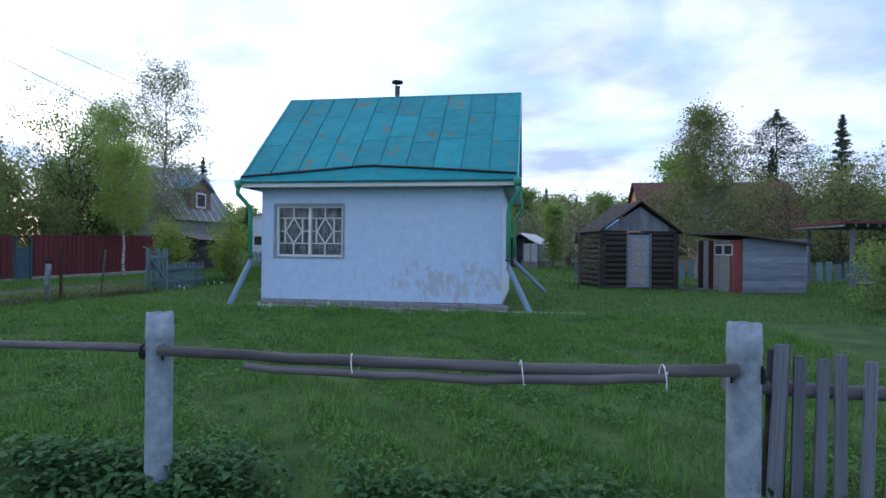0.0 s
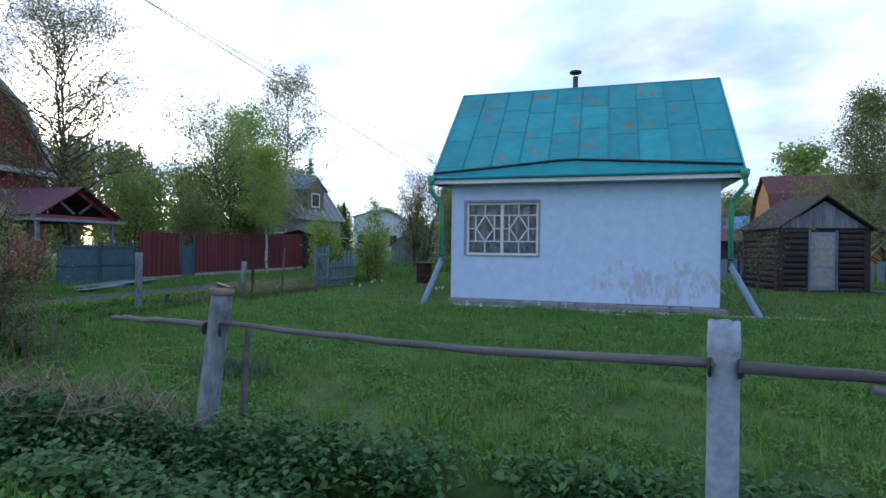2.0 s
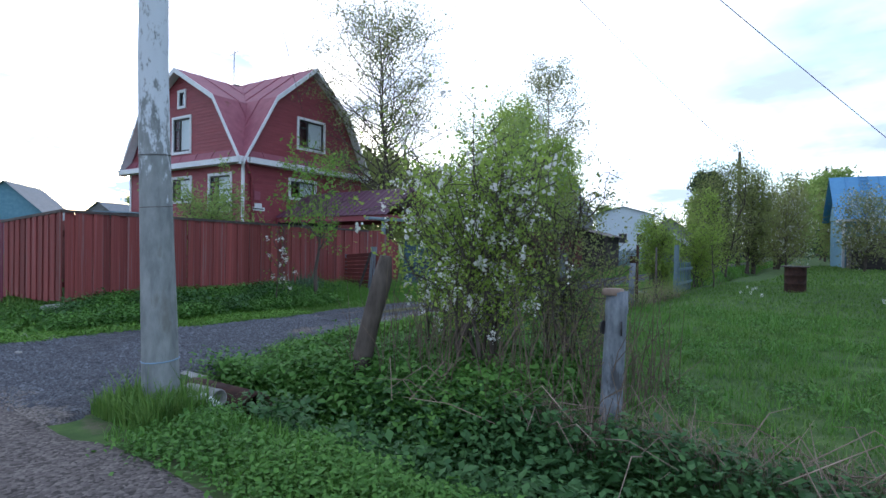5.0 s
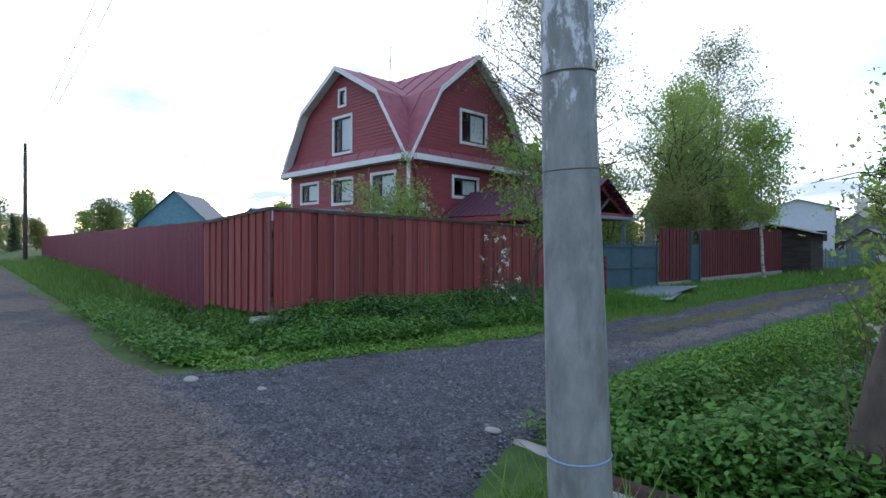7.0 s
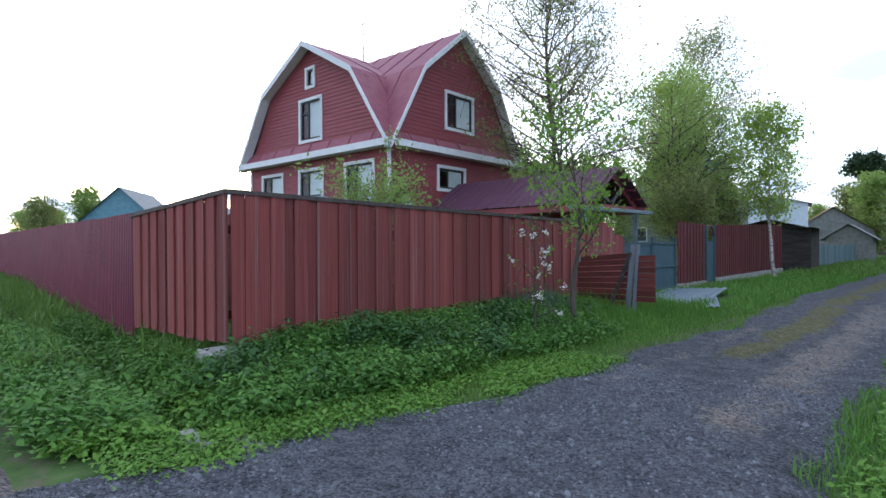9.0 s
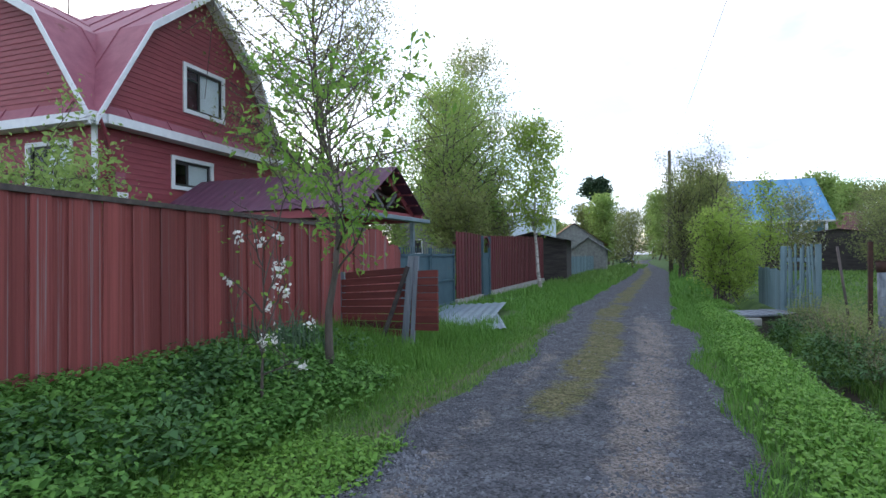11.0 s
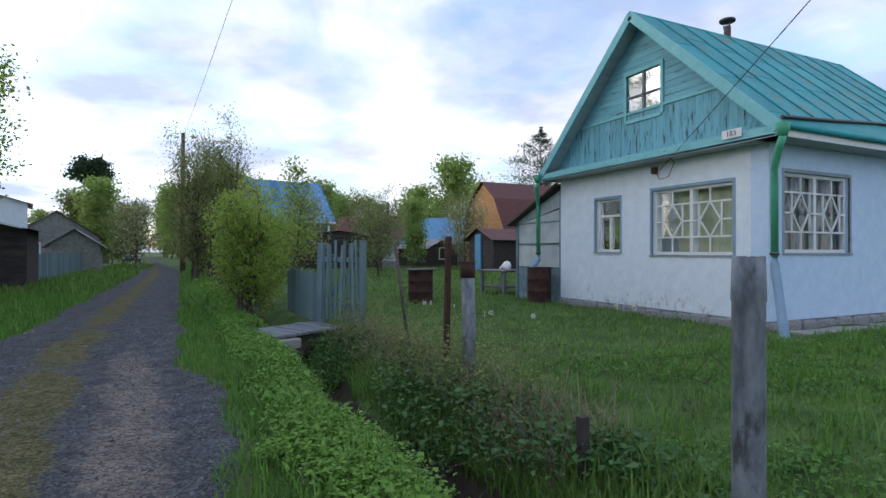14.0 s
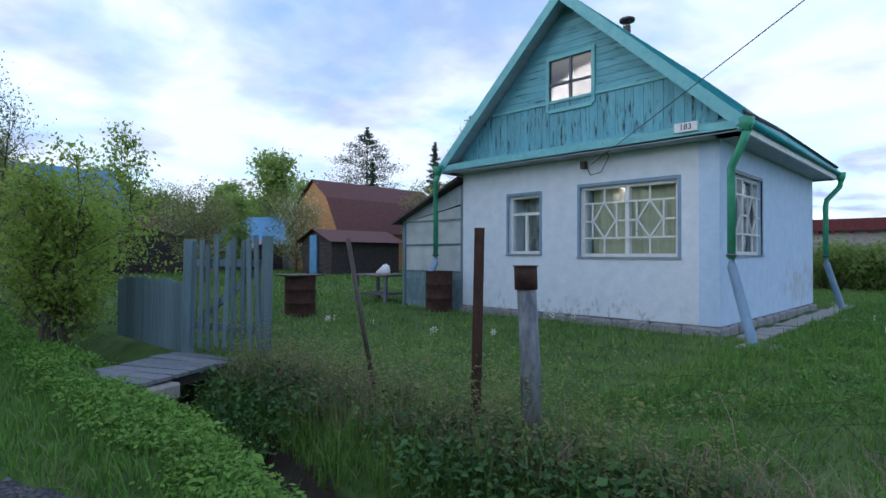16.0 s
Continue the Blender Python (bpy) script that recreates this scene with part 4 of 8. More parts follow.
# ---- rail fence along the road ----
def hollow_post(parent, x, y, h, r, lean=(0, 0), hole=0.86, material=None, cap=False):
    """A round asbestos-cement pipe post, open at the top, with a broken hole where the rail enters."""
    bm = bmesh.new()
    n, rings = 16, []
    for k, (z, rr) in enumerate(((-0.15, r), (0.0, r * 1.01), (h * 0.5, r), (h * 0.84, r), (h * 0.85, r * 1.06), (h, r * 0.98), (h, r * 0.80), (h - 0.14, r * 0.78))):
        rings.append([bm.verts.new((x + lean[0] * z + rr * math.cos(2 * math.pi * i / n), y + lean[1] * z + rr * math.sin(2 * math.pi * i / n), z + (0.006 * math.sin(i * 2.3) if k in (5, 6) else 0))) for i in range(n)])
    for a, b in zip(rings, rings[1:]):
        for i in range(n):
            bm.faces.new((a[i], a[(i + 1) % n], b[(i + 1) % n], b[i])).smooth = True
    bm.faces.new(rings[-1])
    p = part("post", bm, material or M_POSTBLUE, parent)
    for sx in (-1, 1) if hole else ():
        bm = bmesh.new()
        c = Vector((x + lean[0] * hole + sx * r * 0.88, y + lean[1] * hole - r * 0.45, hole))
        pts = [c + Vector((sx * 0.012 * math.cos(a) * -1, -0.02 + 0.03 * math.cos(a), 0.055 * math.sin(a))) for a in np.linspace(0, 2 * math.pi, 9)[:-1]]
        vs = [bm.verts.new(q) for q in pts]
        f = bm.faces.new(vs)
        solid(bm, [f], 0.012)
        part("break_hole", bm, M_DKFRAME, p)
    return p


def pole_rail(parent, a, b, r0, r1, sag=0.03, seed=0, name="rail", material=None):
    """A crooked wooden pole."""
    rr = random.Random(seed)
    a, b = Vector(a), Vector(b)
    pts, rad = [], []
    for i in range(13):
        t = i / 12
        p = a.lerp(b, t)
        p.z += -sag * math.sin(math.pi * t) + rr.uniform(-.008, .008)
        p.y += rr.uniform(-.008, .008)
        pts.append(p); rad.append((r0 + (r1 - r0) * t) * rr.uniform(0.93, 1.07))
    bm = bmesh.new(); tube(bm, pts, rad, 7)
    return part(name, bm, material or M_GREYWOOD, parent)


fence_s = thing("rail_fence", label="old roadside fence of grey pipe posts and crooked wooden rails", category="fence")
hollow_post(fence_s, 2.665, 6.27, 1.12, 0.094, hole=0.83)
hollow_post(fence_s, -1.01, 6.09, 1.10, 0.084, hole=0.85)
p = hollow_post(fence_s, -4.78, 6.46, 1.10, 0.084, lean=(0.055, 0.10), hole=0.80, material=M_POSTGREY)
bm = bmesh.new(); tube(bm, [(-4.72, 6.565, 1.07), (-4.72, 6.57, 1.13), (-4.71, 6.575, 1.16)], [0.09, 0.10, 0.065], 11); part("log_plug", bm, M_STRAW, p, "bleached log end plugging the pipe")
p = hollow_post(fence_s, -8.37, 6.61, 1.10, 0.082, lean=(0.02, 0.06), hole=0.82, material=M_POSTGREY)
bm = bmesh.new(); tube(bm, [(-8.38, 6.66, 1.07), (-8.38, 6.66, 1.12)], [0.088, 0.08], 9); part("log_plug", bm, M_STRAW, p)
pole_rail(fence_s, (-0.95, 6.0, 0.872), (2.6, 6.18, 0.85), 0.035, 0.04, 0.03, 1)
pole_rail(fence_s, (-0.35, 5.98, 0.79), (2.2, 6.13, 0.80), 0.025, 0.034, 0.03, 2)
pole_rail(fence_s, (-4.65, 6.5, 0.86), (-1.0, 6.05, 0.865), 0.022, 0.030, 0.04, 3)
pole_rail(fence_s, (-6.05, 6.72, 0.81), (-4.74, 6.55, 0.82), 0.022, 0.028, 0.0, 4)
pole_rail(fence_s, (-4.62, 6.72, -0.02), (-4.50, 6.62, 0.82), 0.030, 0.024, 0.0, 5, "prop")
pole_rail(fence_s, (2.6, 6.4, 0.72), (8.5, 6.75, 0.66), 0.045, 0.05, 0.03, 6)
for wx, wz in ((0.32, 0.82), (1.35, 0.815), (2.15, 0.82)):
    bm = bmesh.new()
    tube(bm, [(wx + 0.004 * i, 6.03 + 0.05 * wx / 2.5 + 0.045 * math.cos(a), wz + 0.075 * math.sin(a)) for i, a in enumerate(np.linspace(0, 6.6, 13))], 0.004, 5)
    part("wire_tie", bm, M_WHITE, fence_s, "twist of pale wire")
picket = mesh_of("picket", box(bmesh.new(), -0.5, 0.5, -0.5, 0.5, 0, 1, 0.04), M_GREYWOODZ)
random.seed(11)
for i in range(24):
    hgt = (1.0 if i == 0 else 0.93) + random.uniform(-.03, .02)
    child("picket", picket, fence_s, Matrix.LocRotScale((2.86 + i * 0.128 + random.uniform(-.01, .01), 6.34 + i * 0.007, 0.0), Euler((0, random.uniform(-.03, .05), 0)), (0.066 if i else 0.085, 0.022, hgt)))
bm = bmesh.new(); tube(bm, [(2.88, 6.42, 0), (2.9, 6.42, 0.5), (2.9, 6.42, 0.95)], [0.07, 0.06, 0.05], 7); part("stake", bm, M_DARKLOG, fence_s)

# ---- side fence along the lane ----
fence_w = thing("yard_fence", label="broken yard fence of odd posts with slack wire mesh", category="fence")
hollow_post(fence_w, -11.323, 12.159, 1.31, 0.072, hole=0, material=M_POSTGREY)
bm = bmesh.new(); tube(bm, [(-11.07, 15.34, -0.1), (-11.065, 15.36, 0.6), (-11.06, 15.40, 1.13)], [0.075, 0.07, 0.068], 10)
rp = part("post", bm, M_POSTGREY, fence_w, "weathered round post with a rusty tin cap")
bm = bmesh.new(); tube(bm, [(-11.06, 15.40, 1.07), (-11.06, 15.405, 1.225)], [0.078, 0.078], 12); tube(bm, [(-11.06, 15.405, 1.225), (-11.06, 15.405, 1.233)], [0.088, 0.088], 12); part("tin_cap", bm, M_RUST, rp, "rusty tin cap")
bm = bmesh.new(); beam(bm, (-11.1, 15.82, -0.1), (-11.08, 15.8, 1.5), 0.055, 0.05, (0, 1, 0)); part("post", bm, M_RUST, fence_w, "rusty angle-iron post")
bm = bmesh.new(); tube(bm, [(-11.0, 17.1, 0), (-11.1, 17.4, 1.45)], 0.022, 7); part("post", bm, M_IRON, fence_w, "thin leaning iron stake")
bm = bmesh.new(); beam(bm, (-11.48, 13.12, -0.05), (-11.48, 13.13, 0.33), 0.06, 0.05, (0, 1, 0)); part("post", bm, M_DARKLOG, fence_w, "short dark broken stake")
# slack wire mesh
bm = bmesh.new()
random.seed(21)
yy0, yy1, cell = 12.4, 15.15, 0.095
nn = int((yy1 - yy0) / cell)


def mesh_pt(i, j):
    y = yy0 + i * cell
    t = (y - yy0) / (yy1 - yy0)
    top = 0.86 - 0.16 * math.sin(math.pi * t) + 0.035 * math.sin(i * 2.1) + 0.02 * math.sin(i * 5.3)
    return Vector((-11.18 + 0.03 * math.sin(i * 0.8 + j), y, top - j * 0.062 * (1 + 0.15 * math.sin(i * 1.3))))


for i in range(nn):
    for j in range(4):
        a, b, c = mesh_pt(i, j), mesh_pt(i + 1, j + 1), mesh_pt(i + 1, j)
        d = mesh_pt(i, j + 1)
        tube(bm, [a, b] if (i + j) % 2 == 0 else [d, c], 0.0015, 3, False)
part("wire_mesh", bm, M_IRON, fence_w, "rusty sagging chain-link wire")

# gate, pickets and footbridge
gate = thing("picket_gate", label="blue-grey wooden picket gate standing shut", category="gate")
gp = mesh_of("gate_picket", box(bmesh.new(), -0.5, 0.5, -0.5, 0.5, 0, 1, 0.05), M_GATE)
random.seed(31)
ga, gb = Vector((-11.36, 20.42, 0)), Vector((-11.05, 19.22, 0))
gd = (gb - ga).normalized()
grz = math.atan2(gd.y, gd.x)
for i in range(9):
    t = i / 8
    p = ga.lerp(gb, t)
    child("gate_picket", gp, gate, Matrix.LocRotScale((p.x, p.y, 0.14 + random.uniform(-.03, .03)), Euler((random.uniform(-.03, .03), random.uniform(-.02, .02), grz)), (0.072, 0.02, 1.34 + random.uniform(-.05, .06))))
for z in (0.4, 1.2):
    bm = bmesh.new(); beam(bm, (ga.x + 0.04, ga.y, z), (gb.x + 0.04, gb.y, z), 0.03, 0.09); part("gate_rail", bm, M_GATE, gate)
bm = bmesh.new(); beam(bm, (ga.x + 0.05, ga.y, 0.42), (gb.x + 0.05, gb.y, 1.18), 0.03, 0.07); part("gate_brace", bm, M_GATE, gate)
for p, h, w in ((ga - gd * 0.1, 1.5, 0.12), (gb + gd * 0.10, 1.52, 0.10)):
    bm = bmesh.new(); beam(bm, (p.x, p.y, -0.1), (p.x + 0.02, p.y, h), w, w * 0.8, (0, 1, 0)); part("gate_post", bm, M_GATE, gate)
low = thing("low_picket_fence", label="low grey-blue picket fence beside the gate", category="fence")
for i in range(20):
    child("picket", gp, low, Matrix.LocRotScale((-11.40 - 0.006 * i, 20.62 + i * 0.125, 0.02), Euler((random.uniform(-.02, .02), random.uniform(-.02, .02), grz)), (0.10, 0.02, 0.94 + random.uniform(-.03, .03))))
for z in (0.3, 0.75):
    bm = bmesh.new(); beam(bm, (-11.36, 20.55, z), (-11.48, 23.05, z), 0.03, 0.08); part("fence_rail", bm, M_GATE, low)
bridge = thing("footbridge", (-12.0, 19.62, -0.02), 24, label="footbridge of weathered grey planks over the ditch", category="bridge")
bp = mesh_of("bridge_plank", box(bmesh.new(), -0.5, 0.5, -0.5, 0.5, -0.5, 0.5, 0.03), M_GREYWOODZ)
for i in range(7):
    child("bridge_plank", bp, bridge, Matrix.LocRotScale((-0.62 + i * 0.205, random.uniform(-.02, .02), 0.085 + random.uniform(-.005, .005)), Euler((random.uniform(-.02, .02), 0, random.uniform(-.02, .02))), (0.19, 1.05, 0.04)))
for s in (-0.42, 0.42):
    bm = bmesh.new(); box(bm, -0.75, 0.75, s - 0.05, s + 0.05, -0.04, 0.064); part("bearer", bm, M_DARKLOG, bridge)
bm = bmesh.new(); box(bm, -0.72, -0.3, -0.62, -0.35, -0.12, 0.04, 0.02)
part("bank_block", bm, M_CONC2, bridge)



# ---- poles and wires ----
pole = thing("utility_pole", (-11.66, 4.77, 0), label="round concrete utility pole with flaking lime patches", category="utility pole")
bm = bmesh.new(); tube(bm, [(0.018, 0.023, -0.3), (0.012, 0.015, 0), (-0.009, -0.012, 1), (-0.030, -0.039, 2), (-0.045, -0.058, 3), (-0.04, -0.05, 5), (0.08, 0, 8.3)], [0.154, 0.152, 0.140, 0.125, 0.117, 0.108, 0.095], 24); part("shaft", bm, M_CONC, pole)
for z in (0.42, 1.73, 2.17):
    bm = bmesh.new(); tube(bm, [(0.012 - 0.021 * z + (0.147 if z < 1 else 0.129) * math.cos(a), 0.015 - 0.027 * z + (0.147 if z < 1 else 0.129) * math.sin(a), z + 0.01 * math.sin(a)) for a in np.linspace(0, 6.29, 20)], 0.006 if z < 1 else 0.003, 5); part("wire_band", bm, M_PIPEB if z < 1 else M_IRON, pole)
bm = bmesh.new(); box(bm, -0.7, 0.7, -0.05, 0.05, 7.75, 7.85); part("crossarm", bm, M_IRON, pole)


def wire(name, a, b, sag, label, r=0.007):
    a, b = Vector(a), Vector(b)
    bm = bmesh.new()
    pts = []
    for i in range(25):
        t = i / 24
        p = a.lerp(b, t); p.z -= sag * 4 * t * (1 - t); pts.append(p)
    tube(bm, pts, r, 5)
    return solo(name, bm, M_IRON, label, "wire")


wire("overhead_wire", (-11.7, 4.8, 7.55), (-5.47, 18.1, 2.9), 0.05, "black service wire from the pole to the cottage")
wire("overhead_wire", (-11.7, 4.85, 7.2), (-13.6, 46, 8.1), 0.25, "thin overhead wire along the lane")
wire("overhead_wire", (-11.75, 4.9, 7.7), (-26.2, 18.2, 6.0), 0.4, "thin service wire from the pole to the red house")
for k in range(2):
    wire("overhead_wire", (-11.8, 4.6 + k * 0.3, 7.3), (-60, 5.7 + k * 0.3, 8.4), 0.6, "overhead wire following the road")


def far_pole(x, y, h, lean=0.0):
    t = thing("utility_pole", (x, y, 0), label="distant dark wooden utility pole", category="utility pole", group="far poles")
    bm = bmesh.new(); tube(bm, [(0, 0, -0.3), (lean, 0, h)], [0.15, 0.10], 8); part("shaft", bm, M_BARK, t)
    bm = bmesh.new(); box(bm, lean - 0.6, lean + 0.6, -0.05, 0.05, h - 0.35, h - 0.25); part("crossarm", bm, M_BARK, t) if x < -30 else bm.free()


far_pole(-13.6, 46, 8.3)
far_pole(-60, 5.8, 8.7)

# ---- red house ----
RH = thing("red_house", (-26.3, 15.0, 0), 4.0, label="tall red clapboard house with a gambrel cross-gabled metal roof", category="house")
# local: x runs west as negative, y north; south face y=0, east face x=0
W_, D_, EV = 8.55, 6.9, 4.62


def clap_wall(axis, at, u0, u1, z0, z1, sgn, holes, parent, clip=None):
    """Lapped level boards as one wall with openings; clip gives the half-width left at a height, about the middle."""
    wl_ = child("wall", None, parent)
    h = 0.14
    z = z0
    while z < z1 - 0.01:
        zt = min(z + h, z1)
        spans = [(u0, u1)]
        if clip:
            mid, hw0, hw1 = (u0 + u1) / 2, clip(z), clip(zt)
            spans = [(mid - hw0, mid + hw0)]
        for hu0, hu1, hz0, hz1 in holes:
            if zt > hz0 + 0.02 and z < hz1 - 0.02:
                nxt = []
                for a, b in spans:
                    if hu0 > a and hu1 < b:
                        nxt += [(a, hu0), (hu1, b)]
                    else:
                        nxt.append((a, b))
                spans = nxt
        for a, b in spans:
            a1, b1 = a, b
            if clip:
                mid, hw1 = (u0 + u1) / 2, max(clip(zt), 0.02)
                a1, b1 = max(a, mid - hw1), min(b, mid + hw1)
                if a1 > b1:
                    continue
            bm = bmesh.new()
            o0, o1 = at + sgn * 0.022, at + sgn * 0.004
            P = (lambda u, zz, d: (u, d, zz)) if axis == "x" else (lambda u, zz, d: (d, u, zz))
            q = [P(a, z, o0), P(b, z, o0), P(b1, zt, o1), P(a1, zt, o1)]
            bm.faces.new([bm.verts.new(c) for c in q])
            q = [P(a, z, o0), P(b, z, o0), P(b, z, at), P(a, z, at)]
            bm.faces.new([bm.verts.new(c) for c in q])
            q = [P(a, z, at - sgn * 0.12), P(b, z, at - sgn * 0.12), P(b1, zt, at - sgn * 0.12), P(a1, zt, at - sgn * 0.12)]
            bm.faces.new([bm.verts.new(c) for c in q])
            bmesh.ops.remove_doubles(bm, verts=bm.verts, dist=0.0005)
            part("siding_board", bm, M_REDSIDING, wl_)
        z += h
    return wl_


def plain_window(parent, axis, at, u0, u1, z0, z1, sgn, bars=True):
    """White casing, dark sash, and glass backed by pale blinds that also paint its sky reflection."""
    win = child("window", None, parent)
    Pb = (lambda u, d, z: (u, at + sgn * d, z)) if axis == "x" else (lambda u, d, z: (at + sgn * d, u, z))

    def slab_(nm, ua, ub, za, zb, d0, d1, mt, lab=""):
        bm = bmesh.new()
        a, b = Pb(ua, d0, za), Pb(ub, d1, zb)
        box(bm, min(a[0], b[0]), max(a[0], b[0]), min(a[1], b[1]), max(a[1], b[1]), za, zb)
        part(nm, bm, mt, win, lab)
    c = 0.11
    slab_("casing", u0 - c, u1 + c, z1, z1 + c, 0.0, 0.06, M_TRIMW)
    slab_("casing", u0 - c, u1 + c, z0 - c, z0, 0.0, 0.06, M_TRIMW)
    slab_("casing", u0 - c, u0, z0, z1, 0.0, 0.055, M_TRIMW)
    slab_("casing", u1, u1 + c, z0, z1, 0.0, 0.055, M_TRIMW)
    f = 0.07
    slab_("sash", u0, u1, z1 - f, z1, -0.06, 0.0, M_DKFRAME)
    slab_("sash", u0, u1, z0, z0 + f, -0.06, 0.0, M_DKFRAME)
    slab_("sash", u0, u0 + f, z0 + f, z1 - f, -0.06, 0.0, M_DKFRAME)
    slab_("sash", u1 - f, u1, z0 + f, z1 - f, -0.06, 0.0, M_DKFRAME)
    if u1 - u0 > 0.8:
        um = u0 + (u1 - u0) * 0.36
        slab_("sash", um - 0.04, um + 0.04, z0 + f, z1 - f, -0.06, 0.0, M_DKFRAME)
        slab_("sash", u0 + f, um - 0.04, (z0 + z1) / 2 + 0.25, (z0 + z1) / 2 + 0.31, -0.06, 0.0, M_DKFRAME)
    bm = bmesh.new()
    bm.faces.new([bm.verts.new(Pb(u, -0.03, z)) for u, z in ((u0, z0), (u1, z0), (u1, z1), (u0, z1))])
    g = part("pane", bm, M_GLASS, win)
    g.visible_shadow = False
    # white sheet over 60% of the pane stands in for reflected sky and curtain
    bm = bmesh.new()
    bm.faces.new([bm.verts.new(Pb(u, -0.06 - 0.01 * (i % 2), z)) for i, (u, z) in enumerate(((u0 + (u1 - u0) * 0.4, z0), (u1, z0), (u1, z1), (u0 + (u1 - u0) * 0.4, z1)))])
    part("blind", bm, M_BLIND_GLARE, win)
    return win


HW_S, HW_E = W_ / 2, D_ / 2


def gam(half, knee=0.62, kz=7.35, top=9.0):
    """Half-width of a gambrel gable at a height."""
    def f(z):
        if z < kz:
            return half + (half * knee - half) * (z - EV) / (kz - EV)
        return max(half * knee * (top - z) / (top - kz), 0.0)
    return f


S_HOLES = [(-7.55, -6.2, 3.35, 4.15), (-4.95, -3.6, 3.2, 4.16), (-2.2, -0.83, 2.75, 4.16)]
E_HOLES = [(2.35, 3.75, 3.4, 4.12)]
clap_wall("x", 0, -W_, 0, 0.3, EV, -1, S_HOLES, RH)
clap_wall("y", 0, 0, D_, 0.3, EV, 1, E_HOLES, RH)
clap_wall("x", D_, -W_, 0, 0.3, EV, 1, [], RH)
clap_wall("y", -W_, 0, D_, 0.3, EV, -1, [], RH)
SG = [(-W_ / 2 - 0.62, -W_ / 2 + 0.62, 5.35, 6.8), (-W_ / 2 - 0.2, -W_ / 2 + 0.2, 7.35, 7.95)]
EG = [(D_ / 2 - 0.66, D_ / 2 + 0.81, 5.64, 6.86)]
clap_wall("x", 0, -W_, 0, EV + 0.12, 8.8, -1, SG, RH, gam(HW_S, 0.62, 7.35, 8.86))
clap_wall("y", 0, 0, D_, EV + 0.12, 9.05, 1, EG, RH, gam(HW_E, 0.60, 7.4, 9.15))
for h in S_HOLES + SG:
    plain_window(RH, "x", -0.0, *h, -1)
for h in E_HOLES + EG:
    plain_window(RH, "y", 0.0, *h, 1)
bm = bmesh.new(); box(bm, -W_ + 0.1, -0.1, 0.1, D_ - 0.1, -0.2, 0.5); part("foundation", bm, M_CONC2, RH)
bm = bmesh.new(); box(bm, -W_ + 0.15, -0.15, 0.15, D_ - 0.15, 4.5, 4.6); part("upper_floor", bm, M_GREYWOOD, RH)
# white belt cornice and corner boards
for c in ((-W_ - 0.35, 0.35, -0.42, -0.02), ):
    bm = bmesh.new(); box(bm, c[0], c[1], c[2], c[3], EV - 0.06, EV + 0.16); part("cornice", bm, M_TRIMW, RH, "white painted belt cornice")
bm = bmesh.new(); box(bm, 0.02, 0.42, -0.017, D_ + 0.35, EV - 0.06, EV + 0.16); part("cornice", bm, M_TRIMW, RH)
for c in ((-0.10, 0.05, -0.05, 0.0), (-W_, -W_ + 0.12, -0.05, 0.0)):
    bm = bmesh.new(); box(bm, *c, 0.3, EV - 0.06); part("corner_board", bm, M_TRIMW, RH)
bm = bmesh.new(); box(bm, 0.0, 0.05, 0.0, 0.12, 0.3, EV - 0.06); part("corner_board", bm, M_REDSIDING, RH)
bm = bmesh.new(); tube(bm, [(0.38, -0.25, EV + 0.1), (0.3, -0.1, EV - 0.1), (0.1, 0.3, EV - 0.5), (0.1, 0.3, 0.4)], 0.05, 8); part("downpipe", bm, M_REDSIDING, RH)
# gambrel roof: two crossing volumes
rroof = child("roof", None, RH)


def gambrel(axis, mid, half, knee, kz, top, a, b, over):
    """Sheets of a gambrel roof along an axis, from a to b."""
    prof = [(-half - over, EV + 0.02), (-half * knee - 0.08, kz + 0.06), (0, top + 0.06), (half * knee + 0.08, kz + 0.06), (half + over, EV + 0.02)]
    for (u0, z0), (u1, z1) in zip(prof, prof[1:]):
        n = max(1, int(abs(b - a) / 1.1))
        bm = bmesh.new()
        for i in range(n):
            s0, s1 = a + (b - a) * i / n, a + (b - a) * (i + 1) / n
            P = (lambda s, u, z: (mid + u, s, z)) if axis == "y" else (lambda s, u, z: (s, mid + u, z))
            f = bm.faces.new([bm.verts.new(c) for c in (P(s0, u0, z0), P(s1, u0, z0), P(s1, u1, z1), P(s0, u1, z1))])
            b2 = bmesh.new(); beam(b2, P(s1, u0, z0 + 0.012), P(s1, u1, z1 + 0.012), 0.03, 0.04); part("roof_seam", b2, M_REDROOF, rroof)
        bmesh.ops.remove_doubles(bm, verts=bm.verts, dist=0.0005)
        bmesh.ops.recalc_face_normals(bm, faces=bm.faces)
        part("roof_slope", bm, M_REDROOF, rroof)
    # white verge boards at the outer end a
    P = (lambda s, u, z: (mid + u, s, z)) if axis == "y" else (lambda s, u, z: (s, mid + u, z))
    for (u0, z0), (u1, z1) in zip(prof, prof[1:]):
        bm = bmesh.new()
        q = [P(a, u0, z0 - 0.19), P(a, u1, z1 - 0.19), P(a, u1, z1 + 0.02), P(a, u0, z0 + 0.02)]
        f = bm.faces.new([bm.verts.new(c) for c in q]); solid(bm, [f], 0.04)
        part("verge_board", bm, M_TRIMW, rroof)
        bm = bmesh.new()
        e = a + (0.4 if b > a else -0.4)
        f = bm.faces.new([bm.verts.new(c) for c in (P(a, u0, z0 - 0.14), P(a, u1, z1 - 0.14), P(e, u1, z1 - 0.14), P(e, u0, z0 - 0.14))])
        part("verge_soffit", bm, M_TRIMW, rroof)


